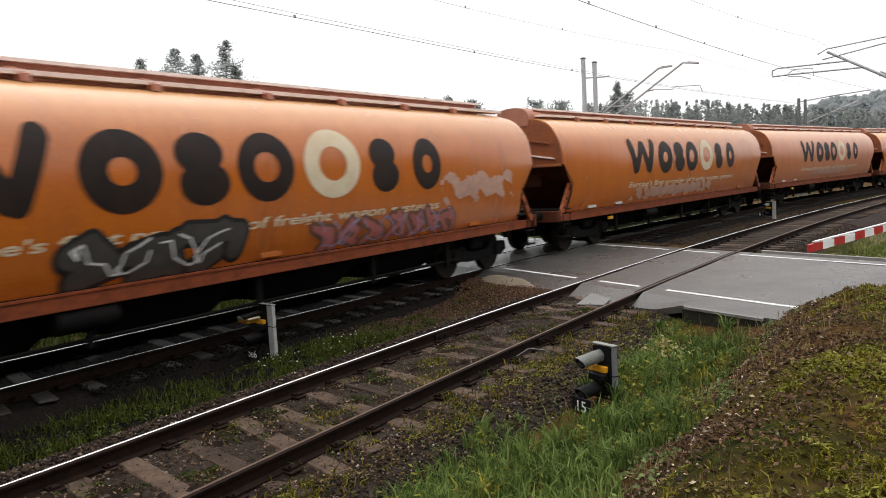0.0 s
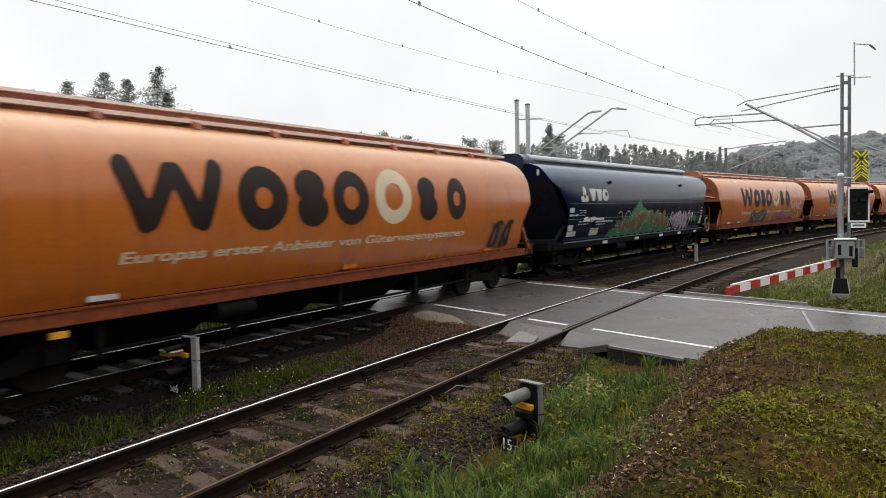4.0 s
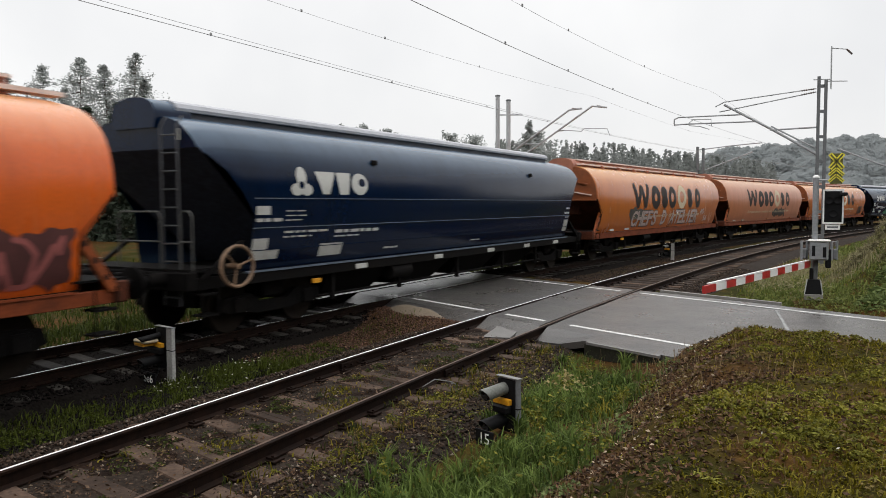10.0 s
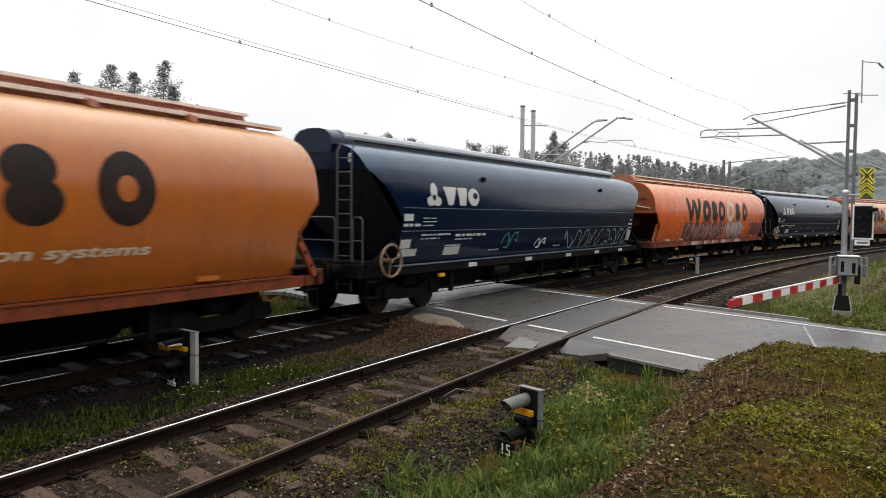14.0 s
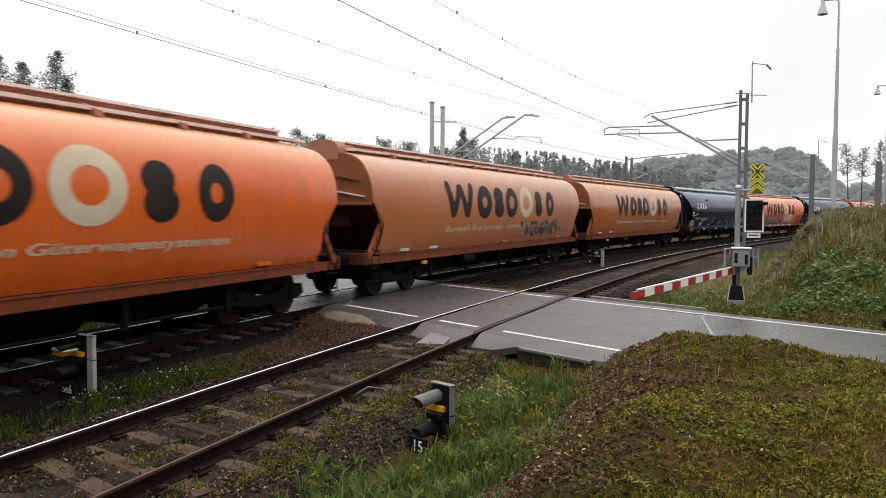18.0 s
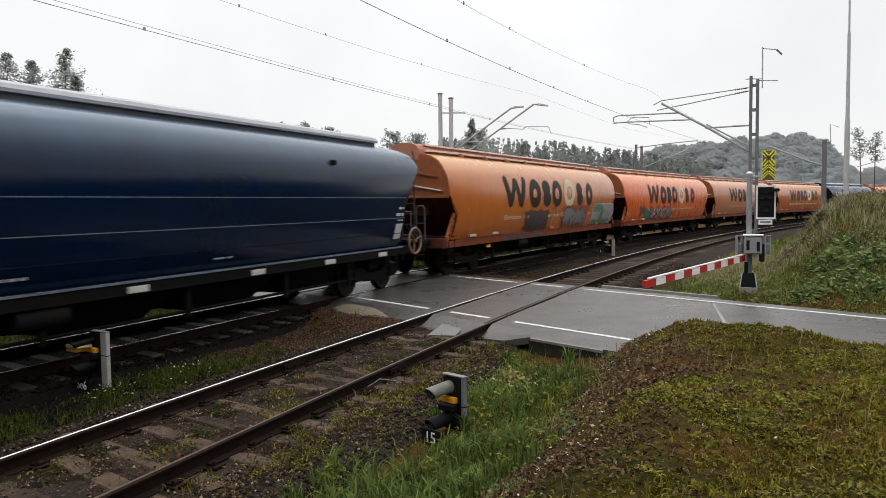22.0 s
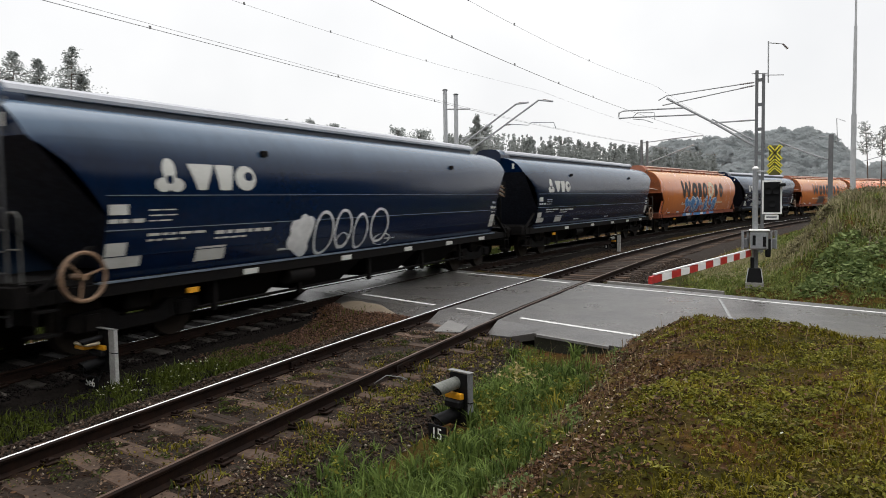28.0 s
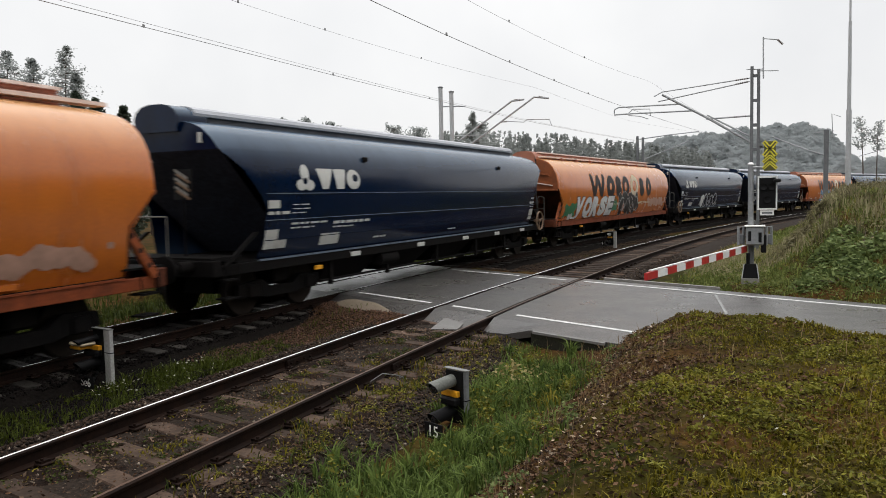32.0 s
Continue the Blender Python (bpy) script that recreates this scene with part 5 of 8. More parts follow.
part("drive_cabinet", Shape().box(0.0, 0.40, -0.20, 0.18, 0.84, 1.28, bevel=0.03), GALV, g, "pale grey drive cabinet")
part("cabinet_lid", Shape().box(-0.03, 0.44, -0.23, 0.21, 1.28, 1.315, bevel=0.012), WHITE, g)
part("cabinet_foot", Shape().tube([(0.13, 0.12, -0.1), (0.13, 0.12, 0.82)], 0.06, 10), MAST_GREY, g)
part("drive_shaft", Shape().box(0.34, 0.46, -0.16, 0.10, 0.66, 1.10, bevel=0.02), BLACK, g, "dark drive mechanism")
for x in (-0.17, 0.46):
    part("counter_frame", Shape().tube([(x, -0.1, 0.84), (x, -0.1, 1.28), (x + 0.12, 0.1, 1.28), (x + 0.12, 0.1, 0.84)], 0.03, 8), GALV, g)
    part("counterweight", Shape().box(x - 0.02, x + 0.12, -0.08, 0.10, 0.86, 1.10, bevel=0.02), MAST_GREY, g)
for x, z in ((0.05, 1.08), (0.28, 1.05)):
    part("cabinet_opening", Shape().box(x, x + 0.07, -0.208, -0.195, z - 0.14, z + 0.10), BLACK, g)

g = thing("ground_lamp_box", "black tapered lamp box on a grey slab beside the barrier", "signal box", at=pose(0.40, 19.78, 0.0))
s = Shape()
s.add([(-0.18, -0.10, 0.06), (0.18, -0.10, 0.06), (0.18, 0.12, 0.06), (-0.18, 0.12, 0.06), (-0.13, -0.06, 0.40), (0.13, -0.06, 0.40), (0.13, 0.10, 0.40), (-0.13, 0.10, 0.40)],
      [(3, 2, 1, 0), (4, 5, 6, 7), (0, 1, 5, 4), (1, 2, 6, 5), (2, 3, 7, 6), (3, 0, 4, 7)])
part("case", s, BLACK, g)
for x in (-1, 1):
    part("side_rim", Shape().tube([(x * 0.19, -0.105, 0.06), (x * 0.14, -0.065, 0.40)], 0.012, 6), PALE_GREY, g)
part("slab", Shape().box(-0.20, 0.20, -0.13, 0.15, -0.08, 0.06, bevel=0.01), CONCRETE, g)
part("hook", Shape().tube([(-0.05, 0, 0.40), (-0.05, 0, 0.66)], 0.045, 8), BLACK, g)

# catenary masts
TUBE = TUBE_GREY


def channel_mast(g, x, z0, z1, depth=0.0):
    for dx, top in ((0.0, z1), (0.23, z1 - 0.14)):
        s = Shape().box(x + dx - 0.055, x + dx + 0.055, depth - 0.09, depth + 0.09, z0, top, bevel=0.008)
        part("channel", s, MAST_GREY, g)
    z = z0 + 0.6
    while z < z1 - 0.4:
        part("batten", Shape().box(x + 0.055, x + 0.175, depth - 0.094, depth - 0.08, z, z + 0.12), MAST_GREY, g)
        z += 0.9


def rods(g, name, mat, r, *lines):
    for pts in lines:
        part(name, Shape().tube(pts, r, 8), mat, g)


def insulator(g, a, b, r=0.038):
    a, b = Vector(a), Vector(b)
    q = (b - a).to_track_quat("Z", "Y").to_matrix().to_4x4()
    n = 6
    prof = []
    for i in range(n):
        h = (b - a).length * i / n
        d = (b - a).length / n
        prof += [(r * 0.45, h), (r, h + d * 0.4), (r * 0.45, h + d * 0.8)]
    part("insulator", Shape().lathe(prof, Matrix.Translation(a) @ q, 10), INSULATOR, g)


def cantilever(g, k=1.0, oy=0.0):
    """The arm over the near track, in the plane square to the line."""
    P = lambda x, z: (x, oy, z)
    rods(g, "tie_tube", TUBE, 0.022, [P(0.56, 6.30), P(-2.57, 6.00), P(-2.88, 5.84)], [P(0.56, 6.18), P(-2.36, 5.70), P(-2.73, 5.64)])
    rods(g, "bracket_tube", TUBE, 0.045, [P(0.64, 3.92), P(-0.92, 4.92), P(-2.57, 5.90)])
    rods(g, "bracket_tube", TUBE, 0.03, [P(0.64, 4.12), P(-0.92, 5.02)])
    rods(g, "stay_tube", TUBE, 0.03, [P(0.59, 4.91), P(-0.96, 4.88)])
    rods(g, "registration_tube", TUBE, 0.028, [P(-1.84, 5.50), P(-4.22, 5.51), P(-4.38, 5.44), P(-4.39, 5.27)], [P(-1.36, 5.22), P(-3.84, 5.24), P(-4.39, 5.23)])
    rods(g, "steady_arm", TUBE, 0.016, [P(-3.84, 5.27), P(-3.67, 5.41), P(-3.03, 5.38), P(-3.01, 5.11)], [P(-3.84, 5.18), P(-3.40, 5.12), P(-3.09, 5.0)])
    for a, b in ((P(0.5, 6.29), P(0.05, 6.25)), (P(0.5, 6.17), P(0.05, 6.10)), (P(0.45, 4.91), P(0.0, 4.90)), (P(-0.7, 4.78), P(-1.15, 5.06))):
        insulator(g, a, b)


g = thing("catenary_mast", "grey twin-channel catenary mast with a bracket arm over the near track", "mast", "catenary masts", pose(0, 31.0, 0))
channel_mast(g, 0.64, -0.6, 6.72)
cantilever(g)
rods(g, "feeder_rod", TUBE, 0.025, [(1.03, 0, 6.25), (1.02, 0, 7.76)])
rods(g, "feeder_arm", TUBE, 0.018, [(1.02, 0, 7.70), (1.50, 0, 7.62)], [(0.88, 0, 6.54), (1.55, 0, 6.50)], [(0.45, 0, 6.62), (1.0, 0, 6.60)])
insulator(g, (1.50, 0, 7.62), (1.68, 0, 7.42), 0.05)

g = thing("catenary_mast", "pair of grey masts with slanting bracket tubes over the far track", "mast", "catenary masts", pose(0, 32.5, 0))
for x, top in ((-12.26, 7.03), (-11.75, 6.80)):
    part("pole", Shape().tube([(x, 0, -1.2), (x, 0, top)], 0.095, 12), PALE_GREY, g)
    part("pole_cap", Shape().lathe([(0.12, top - 0.02), (0.12, top + 0.02), (0.05, top + 0.05)], Matrix.Translation((x, 0, 0)), 12), MAST_GREY, g)
rods(g, "cross_arm", TUBE, 0.03, [(-12.15, 0, 6.18), (-11.10, 0, 6.13)])
rods(g, "bracket_tube", TUBE, 0.04, [(-11.75, 0, 4.40), (-10.89, 0, 4.96), (-8.98, 0, 6.22), (-8.42, 0, 6.26)], [(-11.75, 0, 3.9), (-10.42, 0, 4.74), (-7.98, 0, 6.33), (-7.35, 0, 6.24)])
rods(g, "stay_tube", TUBE, 0.025, [(-11.75, 0, 4.85), (-10.2, 0, 4.82)])
rods(g, "registration_tube", TUBE, 0.018, [(-9.2, 0, 5.37), (-8.44, 0, 5.29), (-8.31, 0, 5.40), (-7.33, 0, 5.35), (-7.23, 0, 5.08)])
insulator(g, (-8.86, 0, 6.27), (-8.45, 0, 6.26))
insulator(g, (-7.78, 0, 6.34), (-7.36, 0, 6.24))
insulator(g, (-10.0, 0, 5.55), (-9.7, 0, 5.74))
insulator(g, (-9.5, 0, 5.34), (-9.2, 0, 5.36))

g = thing("catenary_mast", "distant pair of masts with a long thin arm", "mast", "catenary masts", pose(0, 60, 0))
for x, top in ((-6.80, 6.39), (-6.39, 6.28)):
    part("pole", Shape().tube([(x, 0, -0.8), (x, 0, top)], 0.10, 10), MAST_GREY, g)
rods(g, "tie_tube", TUBE, 0.04, [(-6.73, 0, 6.15), (-4.55, 0, 6.38), (-2.36, 0, 6.53)], [(-6.4, 0, 4.6), (-3.0, 0, 5.9)])
g = thing("catenary_mast", "distant grey mast with a feeder bracket and a slanting arm", "mast", "catenary masts", pose(0, 60, 0))
part("pole", Shape().box(5.92, 6.22, -0.13, 0.13, -0.8, 6.24, bevel=0.02), MAST_GREY, g)
rods(g, "cross_arm", TUBE, 0.03, [(5.33, 0, 6.07), (6.10, 0, 6.10)], [(6.10, 0, 5.75), (6.47, 0, 5.75), (6.40, 0, 7.31), (6.95, 0, 7.09)])
rods(g, "bracket_tube", TUBE, 0.045, [(6.0, 0, 4.45), (4.99, 0, 4.82), (3.54, 0, 5.47), (2.6, 0, 5.9)])
g = thing("catenary_mast", "far-off dark mast beyond the bank", "mast", "catenary masts", pose(0, 85, 0))
part("pole", Shape().box(14.2, 14.75, -0.15, 0.15, -0.5, 7.2, bevel=0.03), MAST_GREY, g)
rods(g, "cross_arm", TUBE, 0.035, [(11.5, 0, 5.2), (14.3, 0, 6.0)], [(14.6, 0, 7.2), (14.6, 0, 7.9)])

# overhead wires
def wire(label, off, pts, r, droppers=(), mat=None):
    """A wire through (station, height) points over a track."""
    g = thing("overhead_wire", label, "wire", "overhead wires")
    ys = np.arange(-40, 76, 1.0)
    line = [(lateral(float(y), off), float(y), float(np.interp(y, [p[0] for p in pts], [p[1] for p in pts]))) for y in ys]
    part("conductor", Shape().tube(line, r, 6), mat or COPPER, g)
    for y in droppers:
        z = float(np.interp(y, [p[0] for p in pts], [p[1] for p in pts]))
        part("clip", Shape().box(-0.013, 0.013, -0.022, 0.022, -0.010, 0.045, m=Matrix.Translation((lateral(y, off), y, z)), bevel=0.004), COPPER, g)
    return g


def sag(z0, z1, a=-18.0, b=31.5, n=12):
    """A hanging wire between two masts, and its next spans."""
    out = [(-40.0, z0)]
    for i in range(n + 1):
        t = i / n
        out.append((a + (b - a) * t, z0 - (z0 - z1) * 4 * t * (1 - t)))
    return out + [(45, z0 - (z0 - z1) * 0.9), (75, z0)]


wire("grey contact wire over the near track", 0.0, [(-40, 5.05), (13, 5.07), (31, 5.17), (75, 5.2)], 0.0065, (3.1, 9.6, 13.2, 16.6, 19.9, 23.2), WIRE_PALE)
wire("dark contact wire over the far track", -SPACING, [(-40, 5.17), (13, 5.23), (32, 5.15), (75, 5.15)], 0.0065, (4.4, 10.9, 17.0, 22.3, 27.0))
wire("second thin wire close over the far contact wire", -SPACING, [(-40, 5.30), (2, 5.32), (13, 5.30), (32, 5.19), (75, 5.19)], 0.004)
wire("thin carrying wire over the near track", 0.0, sag(6.5, 5.86), 0.0035, (14.0, 16.6, 22.8), WIRE_PALE)
wire("thin carrying wire over the far track", -SPACING, sag(6.6, 6.18), 0.0035, (13.5, 16.7, 21.8))
# street lamps
def street_lamp(x, y, z0, z1, label, reach):
    g = thing("street_lamp", label, "street lamp", "street lamps", pose(x, y, z0))
    h = z1 - z0
    part("post", Shape().tube([(0, 0, 0), (0, 0, h * 0.45)], 0.11, 12, r2=0.10), PALE_GREY, g)
    part("upper_post", Shape().tube([(0, 0, h * 0.45), (0, 0, h * 0.8)], 0.078, 12, r2=0.06), PALE_GREY, g)
    part("bracket", Shape().tube([(0, 0, h * 0.8), (0, 0, h - 0.12), (-0.08, 0, h - 0.02), (-reach, 0, h)], 0.04, 8), PALE_GREY, g)
    head = part("lamp_head", Shape().lathe([(0.06, 0.0), (0.08, -0.22), (0.12, -0.30), (0.19, -0.55), (0.20, -0.60), (0.17, -0.61)], Matrix.Translation((-reach + 0.03, 0, h + 0.02)), 16), PALE_GREY, g, "grey bell-shaped lamp head")
    return g


street_lamp(4.33, 34.8, 0.8, 10.75, "tall tapered grey street lamp standing behind the bank", 0.62)
street_lamp(10.45, 59.0, 0.5, 10.72, "far grey street lamp with a bell-shaped head", 0.66)


# ---------------------------------------------------------------- painted tags on the wagons
def tone(name, c, rough=0.5):
    return shader(name, c, rough, vary=0.12, grain=8, stain=3, dirt=tuple(v * 0.5 for v in c), dirt_amount=0.5, bump=0)


T_SILVER, T_BLACK, T_PINK = tone("silver_spray_paint", (0.62, 0.62, 0.61)), tone("black_spray_paint", (0.012, 0.010, 0.010)), tone("dusty_pink_spray_paint", (0.40, 0.12, 0.11))
T_GREEN, T_BROWN, T_TEAL = tone("green_spray_paint", (0.035, 0.17, 0.075)), tone("brown_spray_paint", (0.14, 0.06, 0.03)), tone("teal_spray_paint", (0.03, 0.20, 0.17))
T_BLUE, T_LILAC, T_GREY = tone("blue_spray_paint", (0.02, 0.16, 0.40)), tone("lilac_spray_paint", (0.30, 0.28, 0.42)), tone("dark_grey_spray_paint", (0.055, 0.05, 0.045))
T_CREAM = tone("dull_cream_spray_paint", (0.40, 0.36, 0.24))
T_PINKISH = tone("pinkish_grey_spray_paint", (0.50, 0.40, 0.37))
T_MAROON = tone("dark_maroon_spray_paint", (0.105, 0.036, 0.034))
T_MIDGREY = tone("mid_grey_spray_paint", (0.21, 0.20, 0.20))
T_LILACGREY = tone("pale_lilac_grey_spray_paint", (0.36, 0.33, 0.35))
T_HALO = tone("dull_red_overspray", (0.30, 0.055, 0.022))
T_SAGE = tone("sage_green_spray_paint", (0.10, 0.22, 0.12))
T_SLATE = tone("dull_blue_grey_spray_paint", (0.22, 0.27, 0.31))
T_RED = tone("dull_red_spray_paint", (0.34, 0.045, 0.02))
T_WHITE, T_DUST = tone("white_spray_paint", (0.62, 0.63, 0.62)), tone("pale_dusty_overspray", (0.46, 0.27, 0.20))


def glyph_strokes(u0, u1, z0, z1, rng):
    """A few crooked strokes that fill a cell: a shape of no alphabet."""
    c = [(u0 + (u1 - u0) * rng.uniform(0.05, 0.95), z0 + (z1 - z0) * v) for v in (0.02, 0.35, 0.65, 0.98)]
    c2 = [(u0 + (u1 - u0) * rng.uniform(0.0, 0.5), z0 + (z1 - z0) * rng.uniform(0.5, 1)), (u0 + (u1 - u0) * rng.uniform(0.5, 1.0), z0 + (z1 - z0) * rng.uniform(0.4, 1)),
          (u0 + (u1 - u0) * rng.uniform(0.6, 1.0), z0 + (z1 - z0) * rng.uniform(0, 0.4))]
    return [c, c2]


def tag(number, u0, u1, z0, z1, n, fill, outline=None, thick=0.10, seed=1, label="painted graffiti", rim=0.06, lift=0.010, lean=0.0):
    """A row of n crooked shapes, with a rim of another paint behind them."""
    rng = random.Random(seed * 77 + number)
    fs, os_ = [], []
    for i in range(n):
        a, b = u0 + (u1 - u0) * i / n, u0 + (u1 - u0) * (i + 1.05) / n
        for pts in glyph_strokes(a, b, z0 + rng.uniform(0, 0.06), z1 - rng.uniform(0, 0.12), rng):
            pts = [(p[0] + lean * (p[1] - z0), p[1]) for p in pts]
            fs.append(stroke(pts, thick))
            os_.append(stroke(pts, thick + rim))
    w = wagons[number]
    st = 0.045
    if outline:
        sprayed(any_of(*os_), u0 - 0.3, u1 + 0.4, max(1.08, z0 - 0.15), z1 + 0.2, st, lift, outline, w, label)
    sprayed(any_of(*fs), u0 - 0.3, u1 + 0.4, max(1.08, z0 - 0.15), z1 + 0.2, st, lift + 0.004, fill, w, label)


def smear(number, u0, u1, z0, z1, mat, seed=1, label="worn patch of spray paint", cut=0.0, lift=0.009):
    """A cloudy patch."""
    rng = random.Random(seed * 31 + number)
    p = [rng.uniform(0, 6) for _ in range(6)]
    def f(U, V):
        e = np.minimum(np.minimum(U - u0, u1 - U) / (u1 - u0) * 2, np.minimum(V - z0, z1 - V) / (z1 - z0) * 2)
        k = np.sin(U * 5 + p[0]) * np.cos(V * 11 + p[1]) + 0.6 * np.sin(U * 11 + p[2] + V * 7) + 0.4 * np.cos(U * 23 + p[3]) * np.sin(V * 29 + p[4])
        return e * 1.4 - 0.35 + 0.33 * k - cut
    sprayed(f, u0, u1, max(1.08, z0), z1, 0.045, lift, mat, wagons[number], label)


def scrawl(number, u0, u1, z0, z1, n, mat, r=0.028, seed=1, label="thin pale scrawled tag", lift=0.018):
    rng = random.Random(seed * 13 + number)
    fs = []
    for i in range(n):
        cu = u0 + (u1 - u0) * (i + 0.5) / n
        hw = (u1 - u0) / n * 0.55
        a0 = rng.uniform(0, 6)
        pts = [(cu + hw * math.cos(a0 + k * 0.55) * (1 - 0.02 * k) + 0.05 * math.sin(3 * k), (z0 + z1) / 2 + (z1 - z0) / 2 * math.sin(a0 * 1.7 + k * rng.uniform(0.5, 0.8))) for k in range(9)]
        fs.append(stroke(pts, r))
    sprayed(any_of(*fs), u0 - 0.3, u1 + 0.3, max(1.08, z0 - 0.1), z1 + 0.1, 0.03, lift, mat, wagons[number], label)


def sill_paint(number, u0, u1, mats, seed, label):
    """Spray paint that runs on over the sill below the side sheet."""
    r, x, i = random.Random(seed), u0, 0
    while x < u1:
        e = min(u1, x + r.uniform(0.25, 0.9))
        part("graffiti", Shape().add([(x, -1.353, r.uniform(0.87, 0.90)), (e, -1.353, r.uniform(0.87, 0.90)), (e + 0.05, -1.353, 1.047), (x + 0.05, -1.353, 1.047)], [(0, 1, 2, 3)]).mesh("graffiti", mats[i % len(mats)], None), None, wagons[number], label)
        x, i = e, i + 1


smear(-1, -5.0, 3.4, 1.15, 1.6, T_DUST, 3, "pale worn graffiti")
smear(-2, -4.0, 4.0, 1.2, 1.7, T_DUST, 4, "pale worn graffiti")
scrawl(0, -3.0, -0.6, 1.18, 1.62, 4, T_SILVER, 0.016, 4, "pale lines of the grey graffiti")
scrawl(0, 1.2, 5.2, 1.14, 1.58, 7, T_LILAC, 0.014, 6, "pale lines of the pink graffiti")
tag(0, -3.2, -0.5, 1.12, 1.66, 3, T_GREY, T_BLACK, 0.13, 1, "dark grey graffiti with black rims")
tag(0, 1.05, 5.4, 1.10, 1.60, 7, T_PINK, T_BROWN, 0.05, 2, "dusty pink graffiti")
smear(0, 4.2, 8.3, 1.6, 2.35, T_DUST, 8, "grey-pink worn patch", 0.2)
def green_mound(U, V):
    """A ragged heap that climbs to a blunt peak and falls away to both ends."""
    top = np.interp(U, [-4.3, -3.4, -2.2, -1.5, -1.1, -0.6, 0.4, 1.6, 2.6], [1.15, 1.62, 1.80, 2.28, 2.40, 2.02, 1.96, 1.78, 1.62])
    rag = 0.05 * np.sin(U * 9) + 0.04 * np.sin(U * 21 + V * 13)
    return np.minimum(np.minimum(top + rag - V, V - 1.10 - 0.5 * rag), np.minimum(U + 4.25 + 0.6 * rag, 2.5 + rag - U))


sprayed(green_mound, -4.5, 2.7, 1.08, 2.55, 0.045, 0.009, T_GREEN, wagons[1], "green graffiti")
sprayed(lambda U, V: np.minimum(green_mound(U, V) - 0.03, 0.12 + 0.05 * np.sin(U * 6) - np.abs(V - 1.62 - 0.18 * np.sin(U * 1.4 + 2.0))), -4.2, 2.4, 1.1, 2.5, 0.045, 0.011, T_BROWN, wagons[1], "brown band in the green graffiti")
for q0, q1, sd in ((-1.7, -0.6, 6), (0.9, 2.0, 7)):
    smear(1, q0, q1, 1.2, 2.0, T_BROWN, sd, "brown patch in the green graffiti", 0.05, lift=0.013)
scrawl(1, -3.6, 1.9, 1.2, 2.0, 8, T_CREAM, 0.018, 9, "pale swirls round the green graffiti")
smear(1, 2.6, 5.6, 1.12, 1.85, T_LILAC, 4, "pale lilac graffiti", 0.0)
scrawl(1, 2.5, 5.9, 1.12, 1.9, 7, T_WHITE, 0.030, 1, "white graffiti lines")
smear(1, 5.9, 6.9, 1.4, 1.75, T_GREEN, 3, "green sprayed patch", 0.05)
scrawl(1, 2.7, 5.7, 1.15, 1.8, 5, T_PINK, 0.025, 3, "pink graffiti lines")
tag(1, -6.6, -4.8, 1.72, 1.84, 3, T_WHITE, None, 0.035, 4, "white painted streak")
smear(2, 6.2, 7.4, 1.15, 1.85, T_BROWN, 2, "dark worn tag", -0.15)
scrawl(2, 6.2, 7.6, 1.20, 1.85, 2, T_BLACK, 0.06, 2, "dark worn tag")
smear(3, 0.8, 4.2, 1.25, 1.85, T_GREY, 2, "grey worn patch", -0.1)
smear(4, -5.4, -3.6, 1.5, 2.0, T_GREY, 2, "grey worn patch", -0.2)
def lettered(number, body, u0, u1, z0, z1, mat, lift, label, fat=0.0, lean=0.10):
    """Sprayed capitals laid on a wagon's side, one part each."""
    spans = [(i, ch) for i, ch in enumerate(body) if ch != " "]
    for i, ch in spans:
        cu = bpy.data.curves.new("letter", "FONT")
        cu.body, cu.size, cu.offset, cu.resolution_u = ch, 1.0, fat, 3
        ob = new("letter", cu)
        bpy.context.view_layer.update()
        me = bpy.data.meshes.new_from_object(ob.evaluated_get(bpy.context.evaluated_depsgraph_get()))
        bpy.data.objects.remove(ob)
        bm = bmesh.new()
        bm.from_mesh(me)
        for k in range(1, 8):
            bmesh.ops.bisect_plane(bm, geom=bm.verts[:] + bm.edges[:] + bm.faces[:], plane_co=(0, 0.1 * k - 0.02, 0), plane_no=(0, 1, 0))
        bm.to_mesh(me)
        bm.free()
        co = np.empty(len(me.vertices) * 3)
        me.vertices.foreach_get("co", co)
        co = co.reshape(-1, 3)
        lo, hi = co.min(0), co.max(0)
        a, b = u0 + (u1 - u0) * i / len(body), u0 + (u1 - u0) * (i + 0.94) / len(body)
        narrow = 0.30 + 2 * fat if ch in "I1" else 1.0
        m, h = (a + b) / 2, (b - a) / 2 * narrow
        pts = [side_point(m + (2 * (p[0] - lo[0]) / max(1e-6, hi[0] - lo[0]) - 1) * h + lean * (p[1] - lo[1]), z0 + (p[1] - lo[1]) / (hi[1] - lo[1]) * (z1 - z0), lift) for p in co]
        me.vertices.foreach_set("co", np.array(pts).ravel())
        me.materials.clear()
        me.materials.append(mat)
        me.update()
        part("graffiti", me, None, wagons[number], label)


